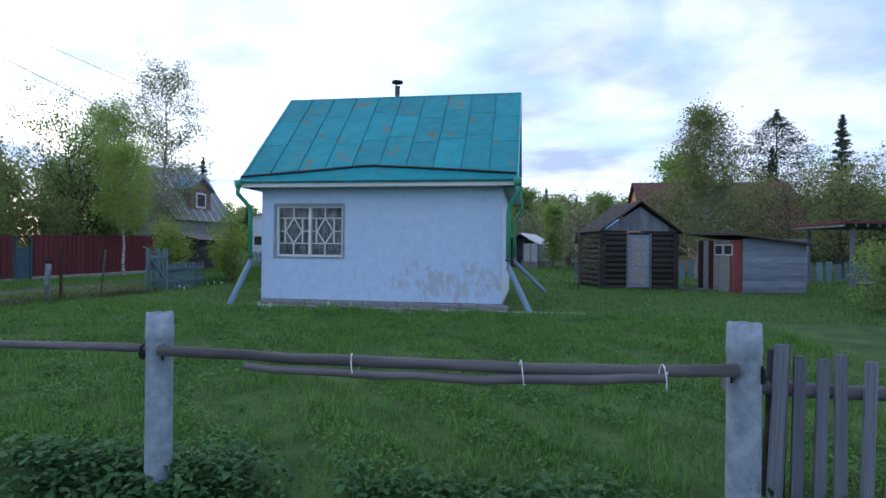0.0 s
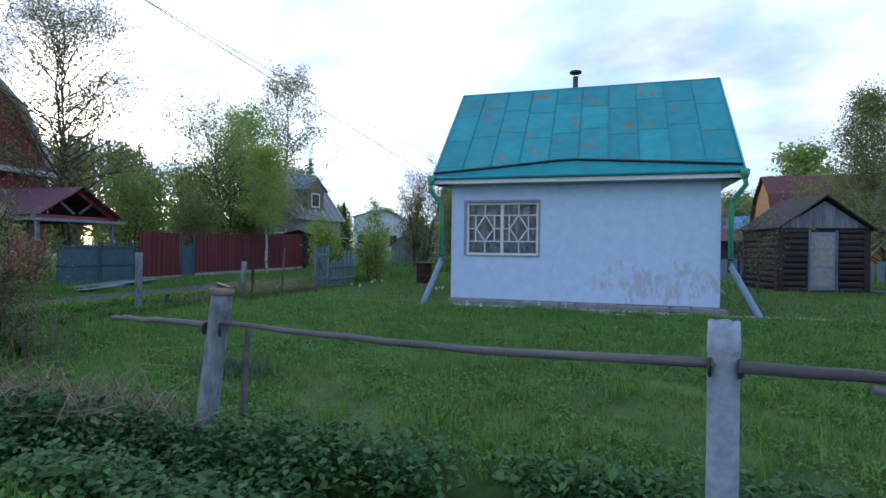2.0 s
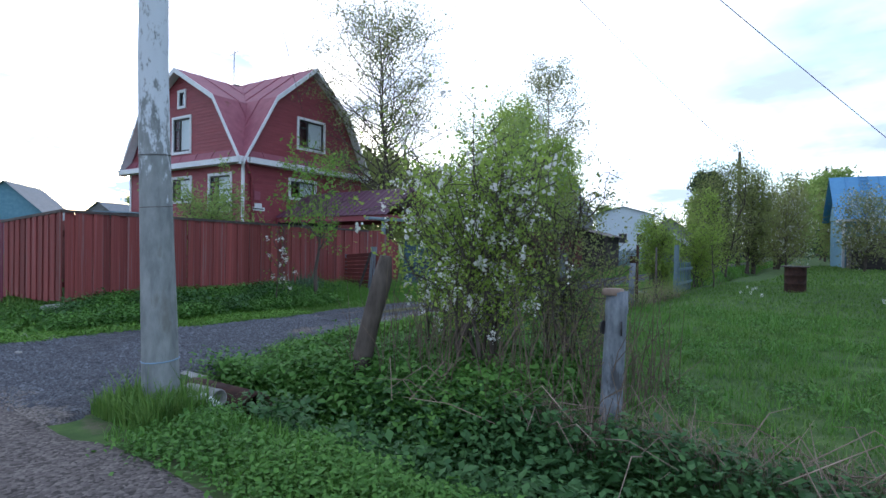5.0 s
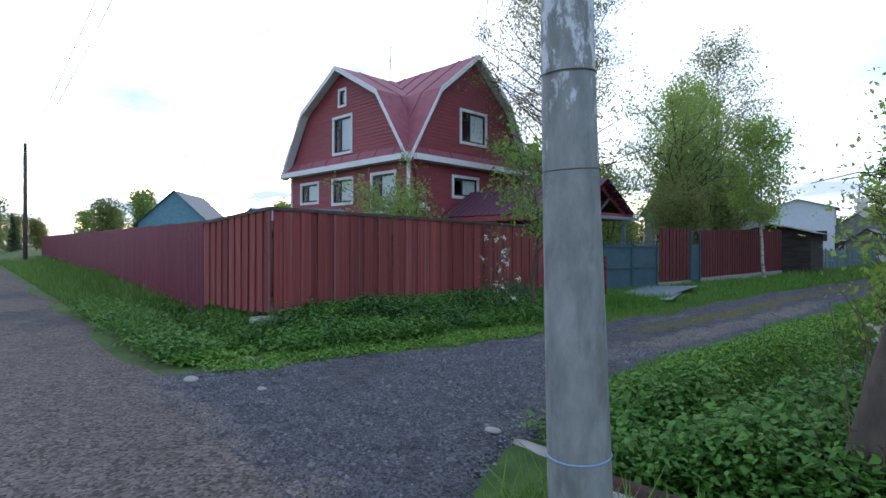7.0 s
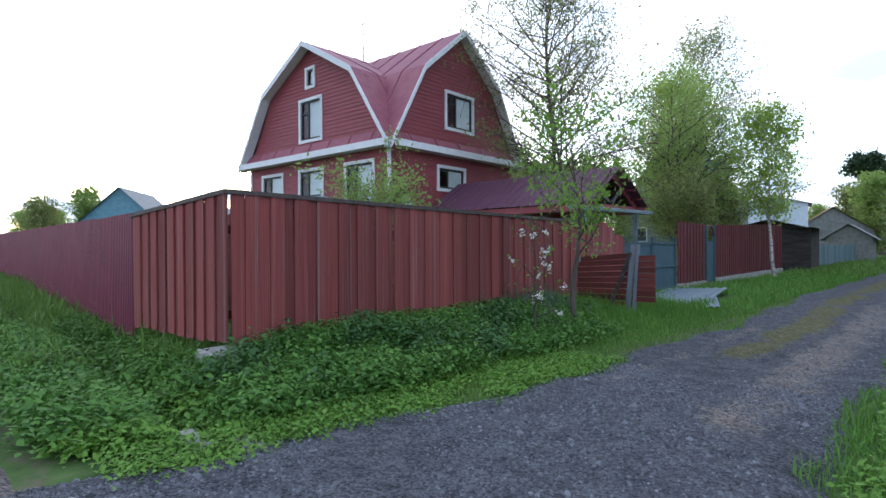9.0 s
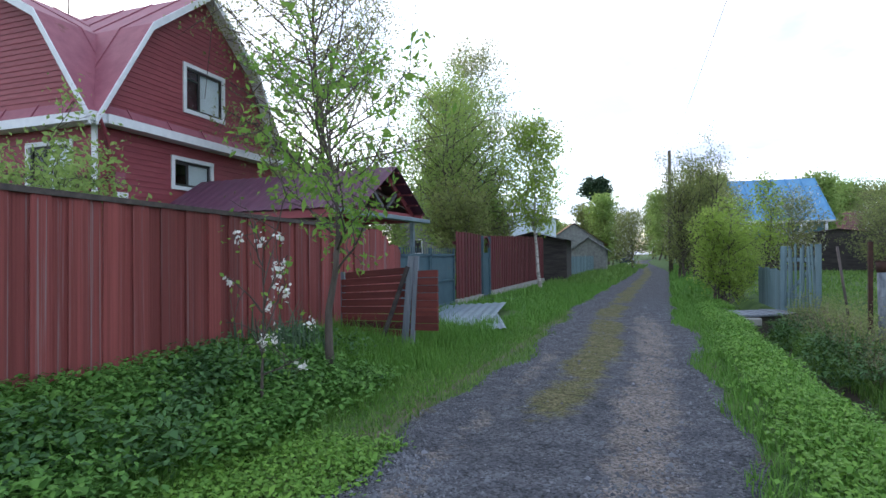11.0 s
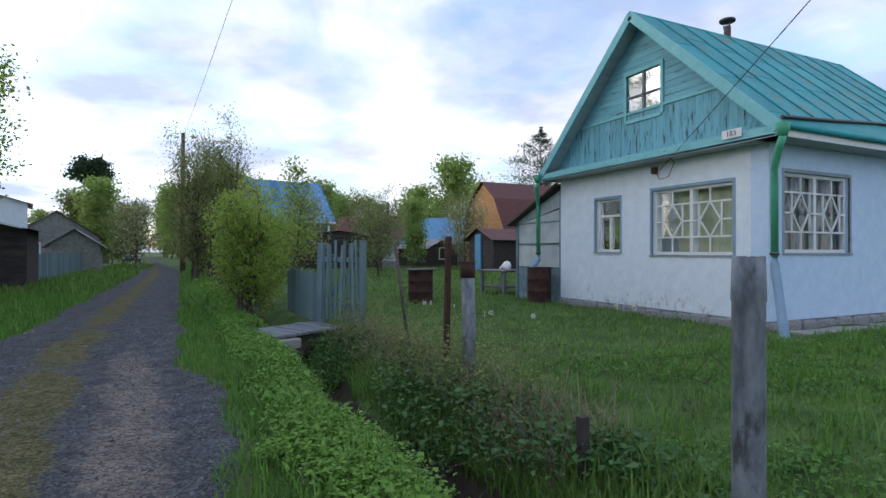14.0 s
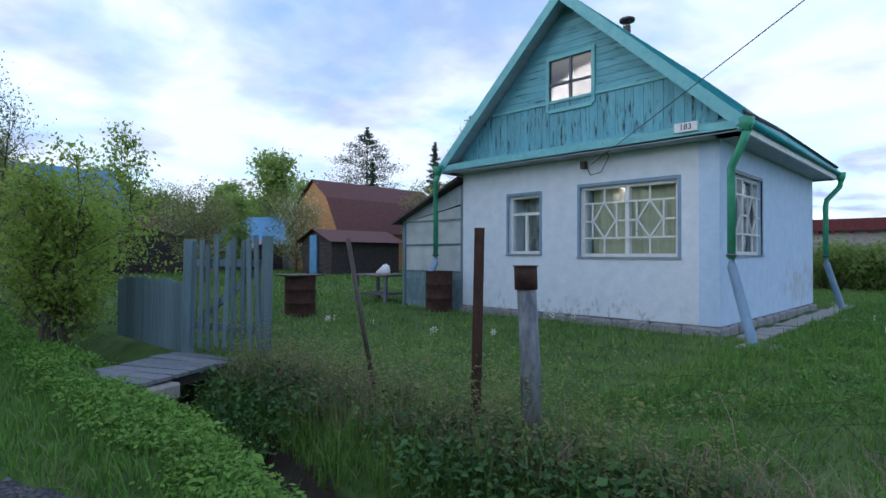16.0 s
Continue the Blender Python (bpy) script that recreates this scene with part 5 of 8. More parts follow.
gambrel("y", -W_ / 2, HW_S, 0.62, 7.35, 8.86, -0.42, D_ + 0.3, 0.32)
gambrel("x", D_ / 2, HW_E, 0.60, 7.4, 9.15, 0.42, -W_ - 0.3, 0.32)
bm = bmesh.new(); tube(bm, [(-4.3, 2.6, 8.6), (-4.3, 2.6, 10.6)], 0.02, 5); tube(bm, [(-4.6, 2.6, 10.4), (-4.0, 2.6, 10.5)], 0.012, 5); part("antenna", bm, M_IRON, RH)
bm = bmesh.new(); box(bm, -5.3, -5.0, 3.2, 3.5, 8.7, 9.25, 0.02); part("chimney", bm, M_IRON, RH)
# house number plate and meter box
bm = bmesh.new(); box(bm, 0.02, 0.07, 0.45, 0.75, 3.15, 3.5, 0.01); part("meter_box", bm, M_REDROOF, RH)
nb = child("name_plate", None, RH)
bm = bmesh.new(); box(bm, 0.022, 0.04, 0.35, 1.0, 2.72, 2.86); box(bm, 0.022, 0.04, 0.5, 0.85, 2.863, 3.02); part("plate", bm, M_WHITE, nb)
bm = bmesh.new(); box(bm, 0.041, 0.046, 0.42, 0.93, 2.77, 2.81); part("lettering_bar", bm, M_DKFRAME, nb)

# carport between house and lane
CP = thing("carport", label="open carport with a purple sheet roof on trussed posts", category="carport")
cy, cr_, ce, cx0, cx1, ch = 18.0, 3.54, 2.46, -26.1, -19.85, 1.66
bmu = bmesh.new()
for sgn in (-1, 1):
    n = 62
    vs = []
    for i in range(n + 1):
        xx = cx0 + (cx1 - cx0) * i / n
        o = 0.018 if i % 3 == 0 else 0
        vs.append((bmu.verts.new((xx, cy, cr_ + o)), bmu.verts.new((xx, cy + sgn * ch, ce + o))))
    for (a, b), (c, d) in zip(vs, vs[1:]):
        bmu.faces.new((a, b, d, c))
bmesh.ops.recalc_face_normals(bmu, faces=bmu.faces)
part("roof", bmu, M_CPROOF, CP)
for sgn in (-1, 1):
    for k in range(5):
        bm = bmesh.new(); t = 0.08 + k * 0.22
        beam(bm, (cx1 - 2.5, cy + sgn * (ch - 0.05) * t, cr_ - (cr_ - ce) * t - 0.05), (cx1 - 0.02, cy + sgn * (ch - 0.05) * t, cr_ - (cr_ - ce) * t - 0.05), 0.1, 0.04); part("purlin", bm, M_DKRED, CP)
    bm = bmesh.new(); beam(bm, (cx1 - 0.35, cy, cr_ - 0.12), (cx1 - 0.35, cy + sgn * (ch - 0.1), ce - 0.02), 0.05, 0.14); part("rafter", bm, M_REDSIDING, CP)
    bm = bmesh.new(); beam(bm, (cx1 - 0.35, cy + sgn * 0.1, ce + 0.1), (cx1 - 0.35, cy + sgn * 0.72, ce + 0.58), 0.05, 0.08); part("strut", bm, M_GREYWOOD, CP)
    bm = bmesh.new(); box(bm, cx0, cx1 - 0.05, cy + sgn * (ch - 0.12) - 0.05, cy + sgn * (ch - 0.12) + 0.05, ce - 0.2, ce - 0.02); part("plate", bm, M_REDSIDING, CP)
    for xx in (cx1 - 0.3, -24.5):
        bm = bmesh.new(); box(bm, xx - 0.05, xx + 0.05, cy + sgn * (ch - 0.2) - 0.05, cy + sgn * (ch - 0.2) + 0.05, 0.0, ce - 0.1); part("post", bm, M_ZINC, CP)
bm = bmesh.new(); box(bm, cx1 - 0.4, cx1 - 0.3, cy - ch + 0.1, cy + ch - 0.1, ce - 0.10, ce + 0.02); part("tie_beam", bm, M_REDSIDING, CP)
bm = bmesh.new(); box(bm, cx1 - 0.1, cx1 + 0.12, cy - 2.6, cy + ch + 0.05, ce - 0.22, ce - 0.12, 0.01); part("gate_lintel", bm, M_ZINC, CP)
bm = bmesh.new(); box(bm, -26.0, -25.9, 16.4, 19.6, 0.1, 2.3); part("back_wall", bm, M_DARKLOG, CP)

# ---- red plank fence ----
RF = thing("plank_fence", label="tall fence of overlapping dark red painted planks", category="fence")
plank = mesh_of("plank", box(bmesh.new(), -0.5, 0.5, -0.5, 0.5, 0, 1, 0.05), M_REDWOOD)
random.seed(41)


def plank_run(a, b, z0, t0, t1, step, parent, mesh_, w=1.12, gap=()):
    a, b = Vector(a), Vector(b)
    L = (b - a).length
    n = int(L / step)
    d = (b - a) / n
    rz = math.atan2(d.y, d.x)
    nrm = Vector((d.y, -d.x)).normalized()
    for i in range(n):
        p = a + d * (i + 0.5)
        o = 0.016 if i % 2 else -0.010
        q = p + nrm * o
        zb = z0(i / n) + random.uniform(-.02, .02)
        h = (t0 + (t1 - t0) * i / n) - zb
        ww = step * (w if i % 2 else 1.04) * (0.86 if i in gap else 1)
        child("plank", mesh_, parent, Matrix.LocRotScale((q.x, q.y, zb), Euler((0, random.uniform(-.006, .006), rz + random.uniform(-.03, .03))), (ww, 0.024, h + random.uniform(-.01, .01))))


plank_run((-18.46, 6.30), (-18.51, 14.1), lambda t: 0.30 - 0.14 * t, 1.97, 1.82, 0.152, RF, plank, gap=(4, 9, 15))
plank_run((-20.95, 6.02), (-18.47, 6.25), lambda t: 0.26 + 0.04 * t, 1.80, 1.97, 0.124, RF, plank, w=1.3)
for z in (0.6, 1.55):
    bm = bmesh.new(); beam(bm, (-18.58, 6.35, z), (-18.62, 15.45, z - 0.1), 0.05, 0.1); part("rail", bm, M_REDWOODH, RF)
    bm = bmesh.new(); beam(bm, (-20.95, 6.12, z), (-18.5, 6.36, z), 0.05, 0.1); part("rail", bm, M_REDWOODH, RF)
for a, b in (((-18.47, 6.22, 1.965), (-18.51, 14.12, 1.815)), ((-20.98, 6.02, 1.795), (-18.45, 6.26, 1.965))):
    bm = bmesh.new(); beam(bm, a, b, 0.10, 0.05); part("capping", bm, M_IRON, RF)
bm = bmesh.new(); box(bm, -18.75, -18.3, 6.0, 6.4, 0.05, 0.24, 0.03); part("footing", bm, M_CONC2, RF)
# wide end boards towards the gate, their tops sawn in a falling curve
for i, t in enumerate((1.83, 1.84, 1.84, 1.74, 1.58, 1.57)):
    bm = bmesh.new(); y = 14.12 + i * 0.235
    vs = [bm.verts.new(p) for d in (0, 0.024) for p in ((-18.53 - d, y, 0.16), (-18.53 - d, y + 0.228, 0.16), (-18.53 - d, y + 0.228, t - (0.02, 0, 0.05, 0.13, 0.0, 0.12)[i]), (-18.53 - d, y + 0.11, t), (-18.53 - d, y, t - (0, 0.0, 0, 0.02, 0.04, 0.01)[i]))]
    bm.faces.new(vs[:5]); bm.faces.new(vs[:4:-1])
    for k in range(5):
        bm.faces.new((vs[k], vs[k + 5], vs[(k + 1) % 5 + 5], vs[(k + 1) % 5]))
    bmesh.ops.recalc_face_normals(bm, faces=bm.faces)
    part("plank", bm, M_REDWOOD, RF)
# pale sheet edge seen above the planks
bm = bmesh.new(); beam(bm, (-24.5, 9.5, 2.06), (-19.2, 7.5, 2.03), 0.9, 0.03); 
wr = solo("woodpile_cover", bm, M_ZINC, "pale corrugated sheets on a lean-to behind the fence", "roof sheet")
bm = bmesh.new(); box(bm, -24.3, -19.4, 8.0, 8.7, 0.0, 1.95); solo("lean_to_store", bm, M_REDWOODH, "low red lean-to store behind the fence", "shed", loc=(0, 0.0, 0))

# plank hoarding across the verge, and its stakes
LP = thing("leaning_hoarding", label="hoarding of level red planks held by two grey stakes", category="hoarding")
for i in range(9):
    bm = bmesh.new()
    z = 0.30 + i * 0.098
    xa, xb = (-18.16, -17.02) if i < 8 else (-18.1, -17.0)
    beam(bm, (xa + 0.004 * (i % 3), 12.91 - 0.008 * (i % 2), z), (xb, 12.90, z + 0.012 * i * 0.9), 0.03, 0.092 + random.uniform(-.008, .004)); part("plank", bm, M_REDWOODH, LP)
for i in range(8):
    bm = bmesh.new(); z = 0.40 + i * 0.102
    beam(bm, (-17.0, 12.86, z), (-16.62, 12.83 + 0.006 * (i % 2), z + 0.012), 0.03, 0.096 + random.uniform(-.006, .004)); part("plank", bm, M_REDWOODH, LP)
for a, b, w in (((-17.12, 12.80, 0.0), (-16.99, 12.80, 1.36), 0.085), ((-17.02, 12.85, 0.0), (-16.93, 12.85, 1.36), 0.06), ((-17.46, 12.66, 0.0), (-17.03, 12.77, 1.22), 0.05), ((-18.17, 12.96, 0.0), (-18.17, 12.96, 1.14), 0.06)):
    bm = bmesh.new(); beam(bm, a, b, w, 0.04, (0, 1, 0)); part("stake", bm, M_GREYWOODZ if w > 0.055 else M_DARKLOG, LP)
for xx in (-18.0, -17.5):
    bm = bmesh.new(); box(bm, xx - 0.2, xx + 0.2, 12.78, 13.05, 0.05, 0.22, 0.02); part("footing", bm, M_CONC2, LP)

# steel gate
SGT = thing("steel_gate", label="dark blue-grey sheet steel gate with spiked top", category="gate")
for a, b in ((16.35, 17.95), (17.98, 19.5)):
    lf = child("gate_leaf", None, SGT)
    bm = bmesh.new(); box(bm, -19.02, -18.99, a, b, 0.16, 1.38); part("sheet", bm, M_GATEBLUE, lf)
    for c in ((a, a + 0.05, 0.12, 1.55), (b - 0.05, b, 0.12, 1.55), (a, b, 1.36, 1.41), (a, b, 0.12, 0.17), (a, b, 0.72, 0.76)):
        bm = bmesh.new(); box(bm, -19.0, -18.95, *c); part("bar", bm, M_GATEBLUE, lf)
    for k in range(12):
        bm = bmesh.new(); yy = a + 0.08 + k * (b - a - 0.16) / 11; tube(bm, [(-18.98, yy, 1.38), (-18.98, yy, 1.56)], 0.009, 5); part("spike", bm, M_GATEBLUE, lf)

# second red fence with wicket
F2 = thing("board_fence", label="long fence of dark red corrugated boards on a concrete footing", category="fence")
plank2 = mesh_of("board", box(bmesh.new(), -0.5, 0.5, -0.5, 0.5, 0, 1, 0.06), M_DKRED)
plank_run((-18.93, 19.58), (-18.97, 21.75), lambda t: 0.22, 2.0, 1.98, 0.125, F2, plank2)
plank_run((-18.97, 22.55), (-19.25, 31.8), lambda t: 0.26, 1.98, 2.2, 0.125, F2, plank2)
for a, b in (((-19.02, 19.6, 0.5), (-19.06, 21.75, 0.5)), ((-19.05, 22.55, 0.5), (-19.33, 31.8, 0.5)), ((-19.02, 19.6, 1.7), (-19.06, 21.75, 1.7)), ((-19.05, 22.55, 1.7), (-19.33, 31.8, 1.7))):
    bm = bmesh.new(); beam(bm, a, b, 0.05, 0.09); part("rail", bm, M_DKRED, F2)
bm = bmesh.new(); beam(bm, (-19.0, 22.5, 0.08), (-19.28, 31.9, 0.1), 0.16, 0.34); part("footing", bm, M_CONC2, F2)
bm = bmesh.new(); beam(bm, (-18.95, 19.5, 0.05), (-18.98, 21.8, 0.05), 0.14, 0.3); part("footing", bm, M_CONC2, F2)
wk = child("wicket", None, F2)
bm = bmesh.new(); box(bm, -19.0, -18.97, 21.85, 22.5, 0.15, 1.45); part("leaf", bm, M_GATEBLUE, wk)
for yy in (21.8, 22.5):
    bm = bmesh.new(); box(bm, -19.0, -18.92, yy, yy + 0.05, 0.0, 1.95); part("jamb", bm, M_GATEBLUE, wk)
bm = bmesh.new(); tube(bm, [(-18.96, 21.83 + 0.345 - 0.345 * math.cos(a), 1.6 + 0.33 * math.sin(a)) for a in np.linspace(0, math.pi, 11)], 0.03, 6); part("arch", bm, M_DKRED, wk)
bm = bmesh.new()
for k in range(6):
    box(bm, -18.9 + k * 0.16, -18.76 + k * 0.16, 21.5, 22.8, 0.03, 0.075)
solo("plank_step", bm, M_GREYWOODZ, "loose grey planks laid before the wicket", "planks")

# loose sheets on the ground
for k, (x, y, z, w, d, rz, tx) in enumerate(((-17.85, 17.1, 0.10, 1.5, 3.6, 10, 1), (-17.2, 16.2, 0.06, 0.9, 2.6, 20, -1))):
    n = 30
    v, f = [], []
    for i in range(n + 1):
        for j in range(9):
            u, s = -w / 2 + w * i / n, -d / 2 + d * j / 8
            v.append((u, s, 0.012 * math.sin(i * 1.6) + 0.03 * math.sin(s * 1.1 + k) * 0.7 + 0.03))
    for i in range(n):
        for j in range(8):
            f.append((i * 9 + j, (i + 1) * 9 + j, (i + 1) * 9 + j + 1, i * 9 + j + 1))
    ob = new("metal_sheet", mesh_np("metal_sheet", v, f, M_ZINC, True))
    ob.matrix_basis = pose(x, y, z, tx, -3, rz)
    tagged(ob, "blue-grey corrugated sheet lying on the grass", "metal sheet")

# ---- purple sheet fence ----
PF = thing("sheet_fence", label="long purple corrugated steel fence along the road", category="fence")
n = 12
bm = bmesh.new()
pv = []
for i in range(n * 6 + 1):
    t = i / (n * 6)
    k = i % 6
    o = (0, 0, 0.02, 0.02, 0.02, 0)[k]
    pv.append((bm.verts.new((t * 1.2, -o, 0)), bm.verts.new((t * 1.2, -o, 1))))
for (a, b), (c, d) in zip(pv, pv[1:]):
    bm.faces.new((a, c, d, b))
pan = mesh_of("panel", bm, M_PURPLE)
pa, pb = Vector((-82, 8.6)), Vector((-20.98, 6.02))
npan = int((pb - pa).length / 1.2)
d = (pb - pa) / npan
for i in range(npan):
    p = pa + d * i
    t = i / npan
    child("panel", pan, PF, Matrix.LocRotScale((p.x, p.y, 0.05), Euler((0, 0, math.atan2(d.y, d.x))), (d.length / 1.2, 1, 2.15 - 0.38 * t + 0.01 * (i % 2))))
bm = bmesh.new(); beam(bm, (-82, 8.7, 0.6), (-21, 6.12, 0.6), 0.04, 0.05); beam(bm, (-82, 8.7, 1.5), (-21, 6.12, 1.5), 0.04, 0.05); part("rail", bm, M_IRON, PF)

# culvert mouths
def culvert(x, y, z, rz, r, L, mt, label):
    bm = bmesh.new()
    n = 16
    rg = []
    for rr, xx in ((r, L), (r, 0.0), (r * 0.86, 0.0), (r * 0.84, L * 0.9)):
        rg.append([bm.verts.new((xx, rr * math.cos(2 * math.pi * i / n), rr * math.sin(2 * math.pi * i / n))) for i in range(n)])
    for a, b in zip(rg, rg[1:]):
        for i in range(n):
            bm.faces.new((a[i], a[(i + 1) % n], b[(i + 1) % n], b[i])).smooth = True
    bmesh.ops.recalc_face_normals(bm, faces=bm.faces)
    ob = solo("culvert_pipe", bm, mt, label, "pipe", loc=(x, y, z), rz=rz)
    return ob


culvert(-11.12, 5.36, -0.09, 184, 0.19, 0.95, M_RUST, "rusty culvert pipe opening into the ditch")
culvert(-11.28, 5.1, 0.07, 188, 0.085, 0.42, M_CONC2, "pale broken pipe length beside the pole")
bm = bmesh.new(); tube(bm, [(-11.48, 4.92, 0.05), (-11.32, 4.96, 0.06), (-11.12, 5.0, 0.04)], [0.07, 0.09, 0.05], 8); solo("plastic_sack", bm, M_WHITE, "crumpled white plastic sack in the weeds", "sack")
culvert(-16.35, 5.42, -0.12, 2, 0.14, 4.0, M_CONC2, "concrete culvert end under the lane")
bm = bmesh.new(); box(bm, -16.75, -16.3, 5.1, 5.25, -0.06, 0.03, 0.03); solo("kerb_slab", bm, M_CONC2, "broken concrete slab at the ditch head", "slab")

# ---- yard things ----
def barrel(x, y, h, r, label, lid=False):
    t = thing("barrel", (x, y, height(np.array(x), np.array(y)) - 0.01), label=label, category="barrel")
    bm = bmesh.new()
    prof = [(0, r), (0.02, r * 1.03), (0.04, r), (h * 0.33, r), (h * 0.345, r * 1.04), (h * 0.36, r), (h * 0.66, r), (h * 0.675, r * 1.04), (h * 0.69, r), (h - 0.03, r), (h, r * 1.03), (h, r * 0.96), (h * 0.25, r * 0.95)]
    tube(bm, [(0, 0, z) for z, _ in prof], [q for _, q in prof], 18)
    part("shell", bm, M_RUST, t)
    if lid:
        bm = bmesh.new(); box(bm, -r * 1.25, r * 1.25, -r * 1.1, r * 1.1, h, h + 0.03, 0.008); part("lid", bm, M_IRON, t)
    return t


barrel(-5.78, 21.55, 0.88, 0.29, "rusty steel water barrel under the downpipe")
barrel(-8.4, 22.8, 0.80, 0.30, "rust-brown barrel with a flat sheet lid in the garden", True)
tb = thing("garden_table", (-4.9, 24.6, 0.08), 10, label="rough grey garden table with a white bundle", category="table")
bm = bmesh.new(); box(bm, -0.5, 0.5, -0.6, 0.6, 0.68, 0.73, 0.008); part("tabletop", bm, M_GREYWOOD, tb)
for sx in (-0.42, 0.42):
    for sy in (-0.5, 0.5):
        bm = bmesh.new(); box(bm, sx - 0.04, sx + 0.04, sy - 0.04, sy + 0.04, 0, 0.68); part("leg", bm, M_GREYWOODZ, tb)
bm = bmesh.new(); box(bm, -0.45, 0.45, -0.5, 0.5, 0.2, 0.24); part("shelf", bm, M_GREYWOOD, tb)
bm = bmesh.new(); tube(bm, [(-4.9, 24.3, 0.81), (-4.85, 24.5, 0.92), (-4.9, 24.8, 0.83)], [0.05, 0.16, 0.04], 9); solo("white_bundle", bm, M_WHITE, "white cloth bundle on the garden table", "bundle")

# log bathhouse
BH = thing("log_shed", (4.2, 24.6, 0.05), 12, label="old dark log shed with a pale plank door", category="shed")
log = mesh_of("log", tube(bmesh.new(), [(0, 0, 0), (1, 0, 0)], 0.5, 8), M_DARKLOG)
Wb, Db, Hb = 2.85, 2.5, 2.3
random.seed(51)
nl = 11
for i in range(nl):
    z, dd = 0.12 + i * Hb / nl, Hb / nl * 1.05
    for a, b in ((-0.12, 0.9), (1.95, Wb + 0.12)):
        child("log", log, BH, Matrix.LocRotScale((a, 0, z), Euler((random.uniform(0, 6), 0, 0)), (b - a, dd, dd)))
    child("log", log, BH, Matrix.LocRotScale((-0.12, Db, z), None, (Wb + 0.24, dd, dd)))
    for xx in (0, Wb):
        child("log", log, BH, Matrix.LocRotScale((xx, -0.12, z + dd / 2), Euler((0, 0, math.pi / 2)), (Db + 0.24, dd, dd)))
bm = bmesh.new(); box(bm, 0.9, 1.95, -0.04, 0.0, 0.1, 2.2); part("door_surround", bm, M_DARKLOG, BH)
for xx in (0.92, 1.83):
    bm = bmesh.new(); box(bm, xx, xx + 0.08, -0.1, 0.05, 0.05, 2.22); part("door_post", bm, M_GREYWOODZ, BH)
dr = child("door", None, BH)
bm = bmesh.new(); box(bm, 1.0, 1.84, -0.07, -0.04, 0.12, 2.15, 0.006); part("leaf", bm, M_LOGBLUE, dr)
for c in ((1.12, 1.72, 0.25, 0.85), (1.12, 1.72, 0.95, 1.5), (1.12, 1.72, 1.6, 2.02)):
    bm = bmesh.new(); box(bm, c[0], c[1], -0.085, -0.07, c[2], c[3], 0.005); part("panel", bm, M_CONC2, dr)
for i in range(14):
    a, b = -0.1 + i * 0.22, -0.1 + i * 0.22 + 0.215
    ha, hb = [max(0.03, (Wb / 2 - abs(u - Wb / 2)) * 0.66) for u in (a, b)]
    bm = bmesh.new()
    vs = [bm.verts.new((u, dpt, zz)) for dpt in (-0.14, -0.115) for u, zz in ((a, 2.3), (b, 2.3), (b, 2.3 + hb), (a, 2.3 + ha))]
    for q in ((0, 1, 2, 3), (7, 6, 5, 4), (0, 4, 5, 1), (1, 5, 6, 2), (2, 6, 7, 3), (3, 7, 4, 0)):
        bm.faces.new([vs[k] for k in q])
    part("gable_board", bm, M_GREYWOODZ, BH)
for sgn in (-1, 1):
    bm = bmesh.new(); f = bm.faces.new([bm.verts.new(p) for p in ((Wb / 2, -0.35, 3.42), (Wb / 2 + sgn * (Wb / 2 + 0.2), -0.35, 2.25), (Wb / 2 + sgn * (Wb / 2 + 0.2), Db + 0.3, 2.25), (Wb / 2, Db + 0.3, 3.42))])
    solid(bm, [f], 0.05); part("roof_slope", bm, M_DARKLOG, BH)

# board shed with patched doors
BS = thing("board_shed", (8.83, 23.42, 0.03), 16, label="low blue-grey board shed with patched rusty doors", category="shed")
for i in range(9):
    bm = bmesh.new(); box(bm, 0.0, 2.45, -0.02 - 0.006 * (i % 2), 0.02, 0.1 + i * 0.215, 0.1 + i * 0.215 + 0.21); part("board", bm, M_LOGBLUE, BS)
for i in range(8):
    bm = bmesh.new(); mt = (M_RUST, M_CONC2, M_RUST, M_CONC2, M_CONC2, M_CONC2, M_REDWOOD, M_REDWOOD)[i]
    box(bm, -0.02 - 0.008 * (i % 2), 0.02, 2.6 - (i + 1) * 0.32, 2.6 - i * 0.32 - 0.01, 0.05, 1.98); part("door_board", bm, mt, BS)
for yy in (0.75, 1.3):
    bm = bmesh.new(); box(bm, -0.045, -0.03, yy - 0.24, yy + 0.24, 1.42, 1.82); part("window_frame", bm, M_WHITE, BS)
    bm = bmesh.new(); box(bm, -0.05, -0.045, yy - 0.2, yy + 0.2, 1.46, 1.78); part("window_pane", bm, M_DKFRAME, BS)
bm = bmesh.new(); box(bm, -0.02, 2.45, 2.6, 2.66, 0.05, 1.85); part("back_wall", bm, M_GREYWOODZ, BS)
bm = bmesh.new(); box(bm, 2.4, 2.46, 0.02, 2.6, 0.05, 1.75); part("side_wall", bm, M_GREYWOODZ, BS)
bm = bmesh.new(); f = bm.faces.new([bm.verts.new(p) for p in ((-0.35, -0.3, 2.2), (2.75, -0.3, 1.86), (2.75, 2.95, 1.9), (-0.35, 2.95, 2.3))]); solid(bm, [f], 0.07)
part("roof", bm, M_IRON, BS)
bm = bmesh.new()
for k in range(6):
    box(bm, 7.3 + k * 0.2, 7.48 + k * 0.2, 24.7, 26.6, 0.10, 0.15)
solo("boardwalk", bm, M_GREYWOODZ, "grey boards laid between the two sheds", "planks")
